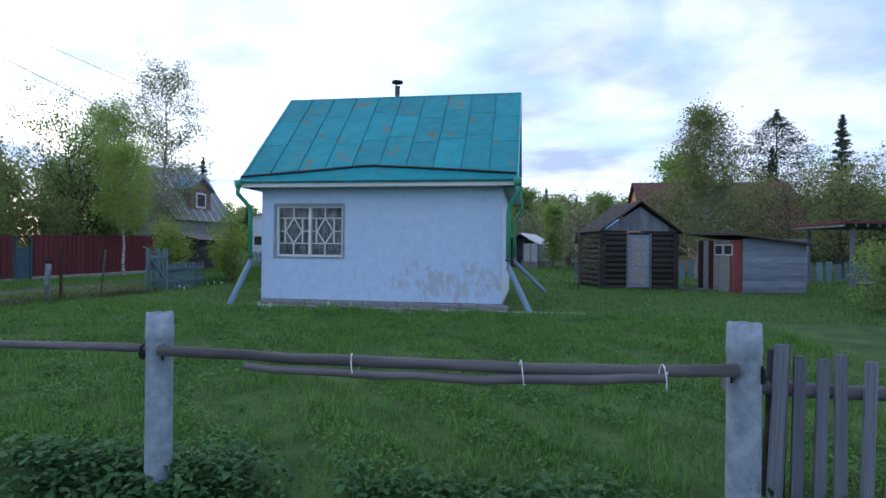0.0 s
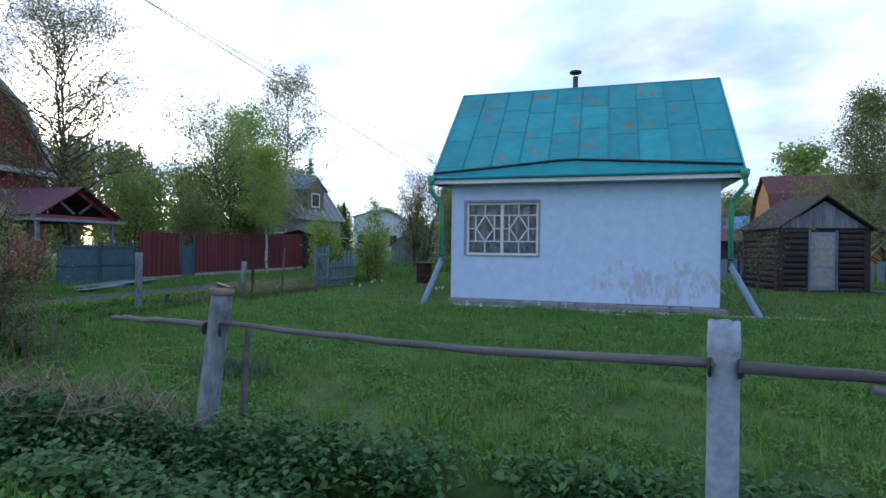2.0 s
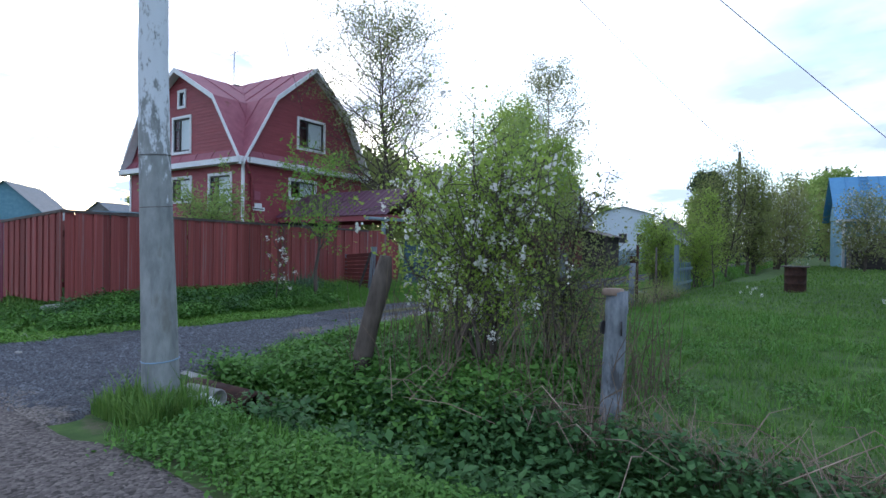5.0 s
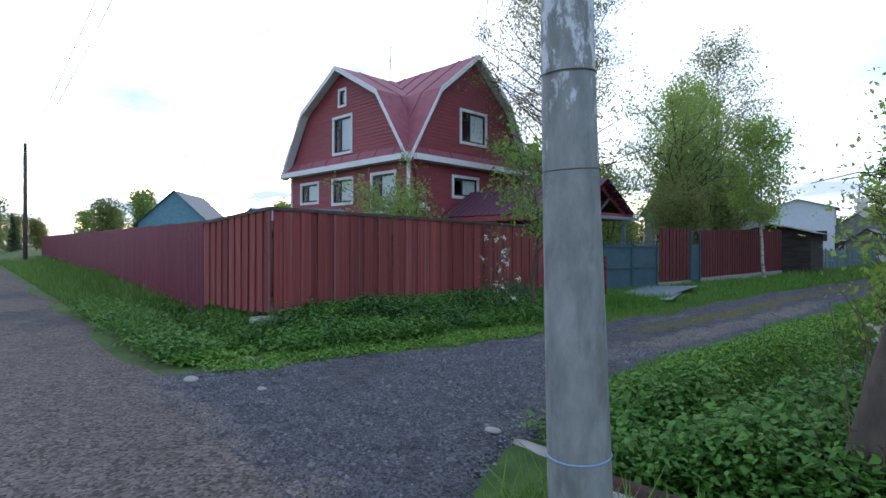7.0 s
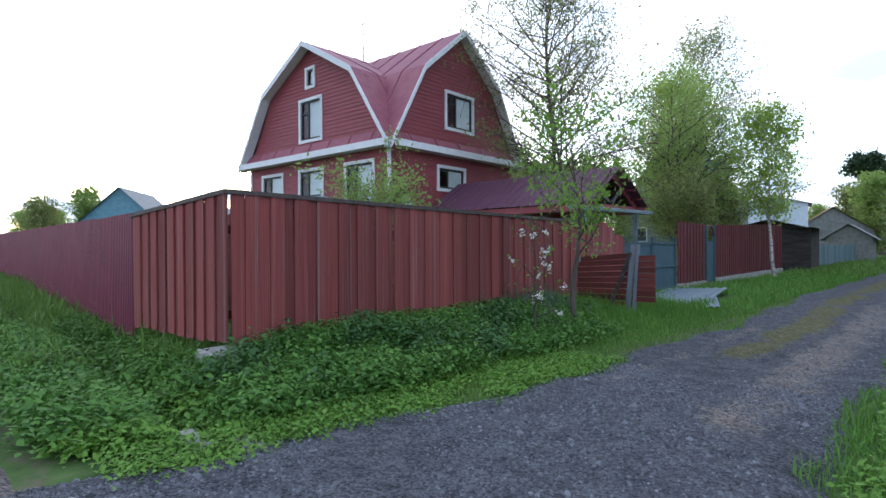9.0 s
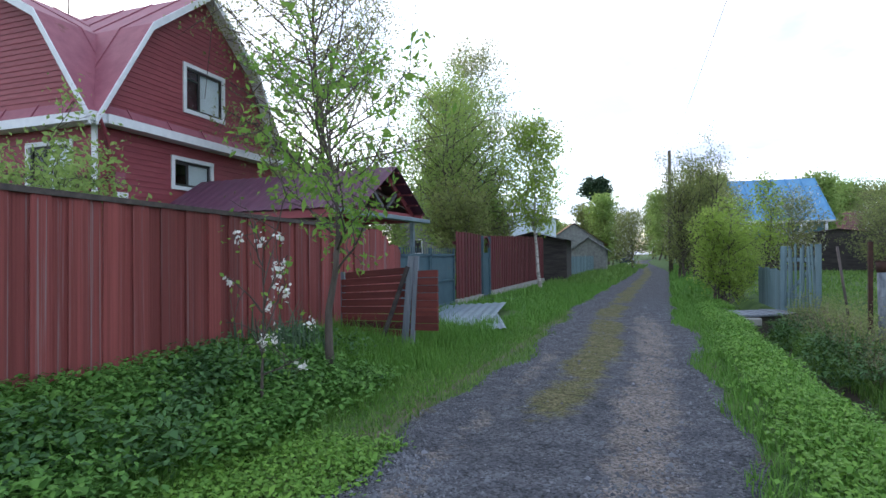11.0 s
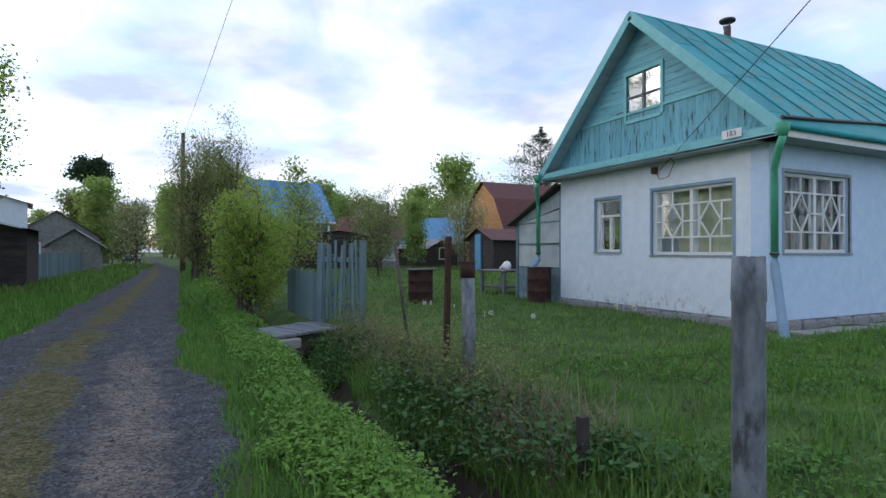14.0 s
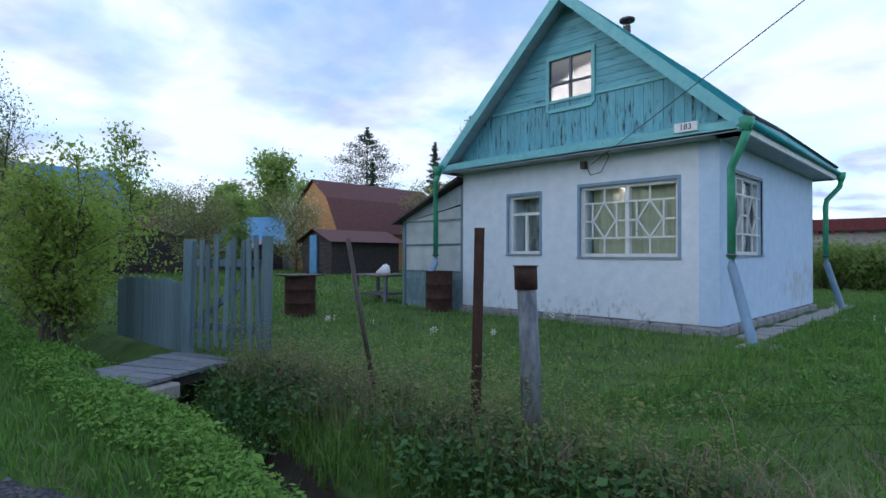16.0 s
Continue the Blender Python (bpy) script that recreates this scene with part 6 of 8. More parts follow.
# open pavilion
PV = thing("pavilion", (14.2, 27.5, 0), 5, label="open timber pavilion with a flat dark roof", category="pavilion")
for xx in (0.3, 2.2, 4.2):
    for yy in (0, 3.0):
        bm = bmesh.new(); box(bm, xx - 0.06, xx + 0.06, yy - 0.06, yy + 0.06, 0, 2.62); part("post", bm, M_GREYWOODZ, PV)
bm = bmesh.new(); box(bm, -0.4, 5.0, -0.4, 3.4, 2.78, 2.88); part("roof", bm, M_DKRED, PV)
for k in range(12):
    bm = bmesh.new(); box(bm, -0.3 + k * 0.46, -0.22 + k * 0.46, -0.35, 3.3, 2.66, 2.78); part("joist", bm, M_GREYWOODZ, PV)
bm = bmesh.new(); box(bm, 0.3, 4.2, -0.04, 0.04, 0.35, 0.42); part("low_rail", bm, M_POSTBLUE, PV)
# long store house behind, with white wall greyed to carry its shade
GR = thing("garage", (11.5, 12.5, 0), 0, label="long low pale store, wall colour greyed as shade, with a brown sheet roof", category="shed")
bm = bmesh.new(); box(bm, 0, 5, 0, 6.8, 0, 2.3); part("wall", bm, M_STORE_SHADE, GR)
bm = bmesh.new(); box(bm, -0.3, 5.3, -0.3, 7.0, 2.3, 2.75); part("roof", bm, M_DKRED, GR)
for k in range(13):
    bm = bmesh.new(); box(bm, -0.28, -0.05, k * 0.53, k * 0.53 + 0.08, 2.2, 2.3); part("rafter_end", bm, M_DKRED, GR)
# ---- background houses ----
def simple_house(name, loc, rz, w, d, hw, hr, wallm, roofm, label, gables=True, windows=2, over=0.35, gam_=False):
    """A small far house: walls, two roof slopes (or a gambrel), gables and windows; its front gable faces local -y."""
    t = thing(name, loc, rz, label=label, category="house")
    bm = bmesh.new(); box(bm, 0, w, 0, d, 0, hw); part("wall", bm, wallm, t)
    if gam_:
        prof = [(-over, hw - 0.2), (w * 0.19, hw + (hr - hw) * 0.62), (w / 2, hr), (w * 0.81, hw + (hr - hw) * 0.62), (w + over, hw - 0.2)]
    else:
        prof = [(-over, hw - over * (hr - hw) / (w / 2)), (w / 2, hr), (w + over, hw - over * (hr - hw) / (w / 2))]
    for yy, s in ((0.0, -1), (d, 1)):
        bm = bmesh.new()
        pts = [(0, hw)] + [(max(0, min(w, u)), z) for u, z in prof[1:-1]] + [(w, hw)]
        vs = [bm.verts.new((u, yy, z - 0.04)) for u, z in pts]
        f = bm.faces.new(vs); solid(bm, [f], 0.05)
        g = part("gable", bm, wallm, t)
    for (u0, z0), (u1, z1) in zip(prof, prof[1:]):
        bm = bmesh.new(); n = max(2, int(d / 0.8))
        for i in range(n):
            a, b = -over + (d + 2 * over) * i / n, -over + (d + 2 * over) * (i + 1) / n
            f = bm.faces.new([bm.verts.new(p) for p in ((u0, a, z0), (u0, b, z0), (u1, b, z1), (u1, a, z1))])
        bmesh.ops.remove_doubles(bm, verts=bm.verts, dist=0.0005)
        part("roof_slope", bm, roofm, t)
    for k in range(windows):
        win = child("window", None, t)
        u = w * (k + 0.5) / windows
        bm = bmesh.new(); box(bm, u - 0.5, u + 0.5, -0.05, -0.01, hw * 0.36, hw * 0.36 + 1.15); part("casing", bm, M_TRIMW, win)
        bm = bmesh.new(); box(bm, u - 0.4, u + 0.4, -0.06, -0.05, hw * 0.36 + 0.1, hw * 0.36 + 1.05); part("pane", bm, M_DKFRAME, win)
        win2 = child("window", None, t)
        v = d * (k + 0.5) / windows
        for xx, s in ((0, -1), (w, 1)):
            bm = bmesh.new(); box(bm, xx + min(s * 0.05, s * 0.01), xx + max(s * 0.05, s * 0.01), v - 0.5, v + 0.5, hw * 0.36, hw * 0.36 + 1.15); part("casing", bm, M_TRIMW, win2)
            bm = bmesh.new(); box(bm, xx + min(s * 0.06, s * 0.05), xx + max(s * 0.06, s * 0.05), v - 0.4, v + 0.4, hw * 0.36 + 0.1, hw * 0.36 + 1.05); part("pane", bm, M_DKFRAME, win2)
    return t


M_OCHRE = mat("ochre_boards", (0.30, 0.16, 0.06), (0.40, 0.23, 0.10), 6, 0.8, 0.3, stretch=(0.2, 0.2, 2))
M_YELLOW = mat("yellow_boards", (0.42, 0.28, 0.06), (0.5, 0.34, 0.1), 6, 0.8, 0.3)
M_BLUEROOF = mat("blue_roof", (0.07, 0.22, 0.42), (0.10, 0.28, 0.48), 3, 0.45, 0.06)
M_BLUEW = mat("blue_boards", (0.10, 0.22, 0.30), (0.15, 0.30, 0.38), 5, 0.8, 0.3)
M_BROWNROOF = mat("brown_roof", (0.075, 0.022, 0.022), (0.11, 0.035, 0.032), 4, 0.6, 0.1)
M_GREYHOUSE = mat("grey_boards", (0.16, 0.17, 0.17), (0.26, 0.27, 0.26), 5, 0.85, 0.3)
M_BROWNBOARD = mat("brown_boards", (0.14, 0.10, 0.08), (0.22, 0.16, 0.13), 6, 0.85, 0.3)
M_SLATE = mat("slate", (0.15, 0.17, 0.19), (0.24, 0.26, 0.28), 5, 0.8, 0.3)

# gambrel house behind the garden: gable to the west
simple_house("gambrel_house", (10.6, 56.2, 0), -90, 7.0, 12, 3.3, 7.6, M_OCHRE, M_BROWNROOF, "ochre timber house with a brown gambrel roof", gam_=True)
simple_house("brown_shed", (5.2, 45.5, 0), -90, 3.4, 5.5, 2.3, 3.0, M_DARKLOG, M_BROWNROOF, "low brown shed in front of the gambrel house", windows=0)
bm = bmesh.new(); box(bm, 5.05, 5.15, 43.6, 44.4, 0.05, 2.6); solo("blue_door", bm, M_BLUEROOF, "pale blue door leaning at the brown shed", "door")
# large blue slope facing the lane
br = thing("blue_roof_house", (-8.2, 56.0, 0), 9, label="cottage with a bright blue metal roof and a roof ladder", category="house")
br.scale = (1.42, 1.2, 1.4)
bm = bmesh.new(); box(bm, 0.3, 4.2, 0.4, 5.4, 0, 2.9); part("wall", bm, M_BLUEW, br)
for sgn in (0, 1):
    for k in range(6):
        bm = bmesh.new(); a, b = -0.1 + k * 0.78, -0.1 + (k + 1) * 0.78
        y0, y1 = (-0.2, 2.9) if sgn == 0 else (6.0, 2.9)
        f = bm.faces.new([bm.verts.new(p) for p in ((a, y0, 2.75), (b - 0.01, y0, 2.75), (b - 0.01, y1, 5.4), (a, y1, 5.4))]); solid(bm, [f], 0.02); beam(bm, (b, y0, 2.78), (b, y1, 5.43), 0.03, 0.04); part("roof_sheet", bm, M_BLUEROOF, br)
for xx in (0.3, 4.2):
    bm = bmesh.new(); f = bm.faces.new([bm.verts.new(p) for p in ((xx, 0.4, 2.85), (xx, 5.4, 2.85), (xx, 2.9, 5.3))]); solid(bm, [f], 0.05); part("gable", bm, M_BLUEW, br)
lad = child("roof_ladder", None, br)
for xx in (1.35, 1.75):
    bm = bmesh.new(); beam(bm, (xx, 0.2, 3.15), (xx, 2.85, 5.42), 0.05, 0.05); part("rail", bm, M_BLUEROOF, lad)
for k in range(10):
    t = k / 9
    bm = bmesh.new(); beam(bm, (1.35, 0.25 + 2.5 * t, 3.22 + 2.14 * t), (1.75, 0.25 + 2.5 * t, 3.22 + 2.14 * t), 0.04, 0.04); part("rung", bm, M_BLUEROOF, lad)
for k in range(4):
    bm = bmesh.new(); box(bm, 0.2 + k * 1.25, 0.32 + k * 1.25, -0.6, -0.48, 0, 2.7); part("porch_post", bm, M_TRIMW, br)
bm = bmesh.new(); box(bm, 0.0, 4.4, -0.75, 0.4, 2.66, 2.74); part("porch_roof", bm, M_TRIMW, br)
# greenhouse
gh = thing("greenhouse", (-0.9, 53.2, 0), -17, label="whitewashed timber greenhouse with a pale roof", category="greenhouse")
bm = bmesh.new(); box(bm, 0, 3.2, 0, 5, 0, 0.6); part("base", bm, M_GREYHOUSE, gh)
bm = bmesh.new(); box(bm, 0.05, 3.15, 0.05, 4.95, 0.6, 2.2); part("film", bm, M_FILM, gh)
for sgn in (0, 1):
    bm = bmesh.new(); f = bm.faces.new([bm.verts.new(p) for p in ((-0.1 if sgn == 0 else 3.3, -0.15, 2.15), (-0.1 if sgn == 0 else 3.3, 5.15, 2.15), (1.6, 5.15, 3.15), (1.6, -0.15, 3.15))]); solid(bm, [f], 0.03); part("roof_slope", bm, M_WHITE, gh)
for k in range(6):
    bm = bmesh.new(); box(bm, k * 0.64 - 0.03, k * 0.64 + 0.03, -0.02, 0.03, 0, 2.3 + 0.4 * (1 - abs(k - 2.5) / 2.5)); part("stud", bm, M_GATE, gh)
simple_house("blue_gable_house", (11.5, 58.5, 0), 35, 5, 7, 2.5, 5.0, M_GREYHOUSE, M_BLUEROOF, "grey cottage with a shiny blue roof", windows=1)
simple_house("yellow_house", (9.0, 69, 0), 20, 4.5, 6, 2.8, 5.8, M_YELLOW, M_BROWNROOF, "bright yellow gabled summer house")
simple_house("brown_roof_house", (9, 80, 0), 60, 8, 10, 3.0, 6.2, M_GREYHOUSE, M_BROWNROOF, "far house with a dull purple-brown roof")
simple_house("garden_shed", (6.5, 56, 0), 20, 4, 4, 1.8, 2.6, M_DARKLOG, M_SLATE, "dark garden shed with a pale roof", windows=1)
# old house with dormer beyond the second fence
OH = simple_house("old_house", (-33.0, 44.2, 0), -11.6, 6.5, 6.0, 4.2, 8.3, M_GREYHOUSE, M_SLATE, "old grey timber house with a dormer and ribbed roof")
for k in range(9):
    bm = bmesh.new(); yy = -0.3 + k * 0.82; beam(bm, (6.87, yy, 3.79), (3.25, yy, 8.34), 0.05, 0.06); part("roof_batten", bm, M_TRIMW, OH)
bm = bmesh.new(); box(bm, 4.4, 6.1, 1.9, 4.1, 4.4, 6.5); part("dormer", bm, M_BROWNBOARD, OH)
bm = bmesh.new()
for sgn in (-1, 1):
    f = bm.faces.new([bm.verts.new(p) for p in ((3.6, 3.0, 7.5), (6.4, 3.0, 7.5), (6.4, 3.0 + sgn * 1.4, 6.4), (3.6, 3.0 + sgn * 1.4, 6.4))])
solid(bm, bm.faces[:], 0.06)
part("dormer_roof", bm, M_BLUEROOF, OH)
bm = bmesh.new(); f = bm.faces.new([bm.verts.new(p) for p in ((6.12, 1.9, 6.45), (6.12, 4.1, 6.45), (6.12, 3.0, 7.4))]); solid(bm, [f], 0.04); part("dormer_gable", bm, M_BROWNBOARD, OH)
dw = child("dormer_window", None, OH)
bm = bmesh.new(); box(bm, 6.1, 6.14, 2.45, 3.55, 4.9, 6.2); part("casing", bm, M_TRIMW, dw)
bm = bmesh.new(); box(bm, 6.14, 6.16, 2.6, 3.4, 5.05, 6.05); part("pane", bm, M_DKFRAME, dw)
OS = simple_house("fence_shed", (-21.5, 32.6, 0), 5, 3.2, 3.0, 2.1, 2.5, M_DARKLOG, M_IRON, "dark open shed at the end of the red fence", windows=0)
simple_house("white_house", (-29.5, 60, 0), 12, 5.5, 6, 5.0, 5.8, M_PLASTER, M_SLATE, "two-storey pale house with a flat grey roof", windows=3)
simple_house("woodshed", (-7.2, 52, 0), 5, 9, 4, 2.4, 3.0, M_DARKLOG, M_IRON, "dark red woodshed at the garden's end", windows=0)
simple_house("blue_house", (-62, 13.5, 0), 55, 6, 7, 3.2, 6.0, M_BLUEW, M_SLATE, "far blue timber house with a grey-blue gabled roof")
simple_house("grey_barn", (-66, 22, 0), 30, 7, 8, 2.5, 5.0, M_GREYHOUSE, M_SLATE, "far grey barn behind the sheet fence")
simple_house("lane_end_house", (-25.5, 62, 0), 15, 6, 7, 2.5, 4.6, M_GREYHOUSE, M_OCHRE, "cottage with a rusty roof at the lane's far end")
simple_house("lane_shed", (-20.8, 50, 0), 4, 2.6, 3.5, 1.8, 2.7, M_GREYHOUSE, M_SLATE, "grey garden shed beside the lane", windows=0)
lf = thing("lane_fence", label="low blue-grey picket fence along the far lane", category="fence")
for i in range(60):
    child("picket", gp, lf, Matrix.LocRotScale((-18.9 - 0.005 * i, 34 + i * 0.32, 0.0), Euler((0, 0, 1.57)), (0.2, 0.02, 1.25 + 0.06 * math.sin(i * 1.7))))
gf = thing("garden_fence", label="long dull grey paling fence across the gardens", category="fence")
for i in range(60):
    child("picket", gp, gf, Matrix.LocRotScale((4 + i * 0.45, 33.0 + 0.02 * i, 0), Euler((0, 0, 0.03)), (0.30, 0.02, 1.1 + 0.08 * math.sin(i * 2.1))))


# small car parked far down the lane
CAR = thing("car", (-18.6, 80.0, 0.0), 3, label="small dark blue car parked far down the lane", category="car")
M_CARPAINT = mat("car_paint", (0.020, 0.035, 0.075), (0.026, 0.043, 0.09), 4, 0.3, 0.0, metal=0.2)
bm = bmesh.new()
prof = ((-1.95, 0.30), (1.95, 0.30), (2.0, 0.62), (1.85, 0.86), (0.95, 0.95), (-1.5, 0.95), (-1.95, 0.82))
rows = [[bm.verts.new((xx, u, z)) for u, z in prof] for xx in (-0.8, 0.8)]
for k in range(7):
    bm.faces.new((rows[0][k], rows[0][(k + 1) % 7], rows[1][(k + 1) % 7], rows[1][k]))
bm.faces.new(rows[0]); bm.faces.new(rows[1][::-1])
bmesh.ops.recalc_face_normals(bm, faces=bm.faces)
part("body", bm, M_CARPAINT, CAR)
bm = bmesh.new()
lo = [bm.verts.new(p) for p in ((-0.74, -1.45, 0.952), (0.74, -1.45, 0.952), (0.74, 0.95, 0.952), (-0.74, 0.95, 0.952))]
hi = [bm.verts.new(p) for p in ((-0.58, -1.0, 1.42), (0.58, -1.0, 1.42), (0.58, 0.3, 1.42), (-0.58, 0.3, 1.42))]
bm.faces.new(hi)
for k in range(4):
    bm.faces.new((lo[k], lo[(k + 1) % 4], hi[(k + 1) % 4], hi[k]))
bmesh.ops.recalc_face_normals(bm, faces=bm.faces)
part("cabin", bm, M_DKFRAME, CAR, "dark glazed cabin")
for sx in (-0.78, 0.78):
    for sy in (-1.25, 1.25):
        bm = bmesh.new(); tube(bm, [(sx - 0.09, sy, 0.31), (sx + 0.09, sy, 0.31)], 0.31, 14); part("wheel", bm, M_DKFRAME, CAR)
    bm = bmesh.new(); box(bm, sx - 0.16 if sx > 0 else sx, sx if sx > 0 else sx + 0.16, -1.99, -1.93, 0.6, 0.74); part("headlight", bm, M_WHITE, CAR)


# ---- trees ----
def branch_mesh(name, branches, material):
    """All limbs of a tree as tapered tubes in one mesh."""
    V, F, base = [], [], 0
    for pts, rad in branches:
        n = 8 if rad[0] > 0.06 else (5 if rad[0] > 0.02 else 3)
        pts = np.asarray(pts)
        for i, p in enumerate(pts):
            d = pts[min(i + 1, len(pts) - 1)] - pts[max(i - 1, 0)]
            d = d / (np.linalg.norm(d) + 1e-9)
            s = np.cross(d, (0, 0, 1.0)) if abs(d[2]) < 0.9 else np.cross(d, (0, 1.0, 0))
            s /= np.linalg.norm(s) + 1e-9
            u = np.cross(s, d)
            a = np.arange(n) * 2 * np.pi / n
            V.append(p + rad[i] * (np.cos(a)[:, None] * s + np.sin(a)[:, None] * u))
        for i in range(len(pts) - 1):
            k = np.arange(n)
            F.append(np.stack([base + i * n + k, base + i * n + (k + 1) % n, base + (i + 1) * n + (k + 1) % n, base + (i + 1) * n + k], 1))
        base += n * len(pts)
    return mesh_np(name, np.concatenate(V), np.concatenate(F), material, True)


def leaves_mesh(name, centres, size, material, r, droop=0.0, slim=0.55, jitter=0.35):
    """One four-cornered leaf at each centre, freely turned."""
    c = np.asarray(centres)
    n = len(c)
    d = r.normal(size=(n, 3)); d[:, 2] -= droop
    d /= np.linalg.norm(d, axis=1)[:, None]
    s = np.cross(d, r.normal(size=(n, 3))); s /= np.linalg.norm(s, axis=1)[:, None] + 1e-9
    L = size * (1 + jitter * r.normal(size=(n, 1)).clip(-2, 2))
    nrm = np.cross(d, s)
    v = np.stack([c - d * L * 0.5, c + s * L * slim * 0.5 + nrm * L * 0.08, c + d * L * 0.5, c - s * L * slim * 0.5 + nrm * L * 0.08], 1).reshape(-1, 3)
    i = np.arange(n) * 4
    return mesh_np(name, v, np.stack([i, i + 1, i + 2, i + 3], 1), material)


def grow(r, h, trunk_r, crown0, spread, limbs, up=0.6, subs=5, twigs=4, lean=(0, 0), taper=1.0, droop=0.0, stems=1, shape=None):
    """Limbs of a leafy tree and the places of its leaves."""
    br, tips = [], []
    for s in range(stems):
        off = np.array([0, 0, 0.0]) if stems == 1 else np.array([r.normal() * 0.18, r.normal() * 0.18, 0])
        ln = np.array([lean[0] + (r.normal() * 0.10 if stems > 1 else 0), lean[1] + (r.normal() * 0.10 if stems > 1 else 0)])
        k = 9
        hh = h * (1 if s == 0 else r.uniform(0.7, 0.95))
        zs = np.linspace(-0.1, hh, k)
        wob = np.cumsum(r.normal(size=(k, 2)) * 0.012 * hh, 0) - r.normal(size=2) * 0
        tr = np.stack([off[0] + ln[0] * zs + wob[:, 0] * (zs > 0.1), off[1] + ln[1] * zs + wob[:, 1] * (zs > 0.1), zs], 1)
        rad = trunk_r * (1 - 0.93 * (zs.clip(0) / hh) ** 0.9) / (1 if stems == 1 else 1.5)
        br.append((tr, rad))
        for i in range(limbs // stems):
            t = crown0 + (0.97 - crown0) * ((i + r.uniform(0, 1)) / (limbs // stems))
            p0 = np.array([np.interp(t * hh, zs, tr[:, q]) for q in range(3)])
            f = (t - crown0) / (1 - crown0)
            sh = shape(f) if shape else (math.sin(math.pi * min(1, 0.18 + 0.82 * f)) ** 0.7)
            L = spread * sh * r.uniform(0.65, 1.15) + 0.15
            a = i * 2.4 + r.uniform(-0.5, 0.5)
            d = np.array([math.cos(a), math.sin(a), up * r.uniform(0.6, 1.4)]); d /= np.linalg.norm(d)
            m = 6
            pts = [p0]
            for j in range(1, m):
                d = d + r.normal(size=3) * 0.13 + np.array([0, 0, 0.05 - droop * j / m]); d /= np.linalg.norm(d)
                pts.append(pts[-1] + d * L / (m - 1))
            pts = np.array(pts)
            r0 = max(0.008, trunk_r * 0.42 * (1 - 0.75 * t))
            br.append((pts, np.linspace(r0, 0.005, m)))
            for q in range(subs):
                tt = 0.25 + 0.75 * (q + r.uniform(0, 1)) / subs
                b0 = np.array([np.interp(tt * (m - 1), np.arange(m), pts[:, w]) for w in range(3)])
                dd = d * 0.5 + r.normal(size=3) * 0.75 + np.array([0, 0, 0.25 - droop]); dd /= np.linalg.norm(dd)
                l2 = L * r.uniform(0.25, 0.55) * (1.15 - 0.6 * tt) + 0.1
                p2 = np.array([b0, b0 + dd * l2 * 0.5 + r.normal(size=3) * 0.03, b0 + dd * l2 + np.array([0, 0, -droop * l2 * 0.5])])
                br.append((p2, np.array([r0 * 0.4 + 0.002, r0 * 0.25 + 0.002, 0.003])))
                for w in range(twigs):
                    t3 = r.uniform(0.3, 1.0)
                    e = b0 + dd * l2 * t3 + r.normal(size=3) * l2 * 0.28
                    tips.append((b0 + dd * l2 * t3, e))
    return br, tips


def leaf_places(r, tips, per, spread):
    a, b = np.array([t[0] for t in tips]), np.array([t[1] for t in tips])
    t = r.uniform(0.1, 1.1, size=(len(tips), per, 1))
    return (a[:, None] * (1 - t) + b[:, None] * t + r.normal(size=(len(tips), per, 3)) * spread).reshape(-1, 3)


def tree(name, loc, seed, label, category="tree", bark=None, leaf=None, per=9, leaf_size=0.11, leaf_spread=0.10, group="", rz=0, scale=1.0, twig_show=True, blossom=0, slim=0.55, **kw):
    r = np.random.default_rng(seed)
    br, tips = grow(r, **kw)
    if twig_show:
        br = br + [(np.array([a, b]), np.array([0.004, 0.002])) for a, b in tips[::2]]
    t = thing(name, loc, rz, label=label, category=category, group=group)
    t.scale = (scale, scale, scale)
    child("trunk", branch_mesh("trunk", br, bark or M_BARK), t)
    child("crown", leaves_mesh("crown", leaf_places(r, tips, per, leaf_spread), leaf_size, leaf or L_MID, r, slim=slim), t)
    if blossom:
        c = leaf_places(r, tips, 1, leaf_spread)
        c = c[r.permutation(len(c))[:blossom]]
        c = (c[:, None] + r.normal(size=(len(c), 13, 3)) * np.array([0.022, 0.022, 0.04])).reshape(-1, 3)
        child("blossom", leaves_mesh("blossom", c, 0.034, L_BLOSSOM, r, slim=0.9), t)
    return t


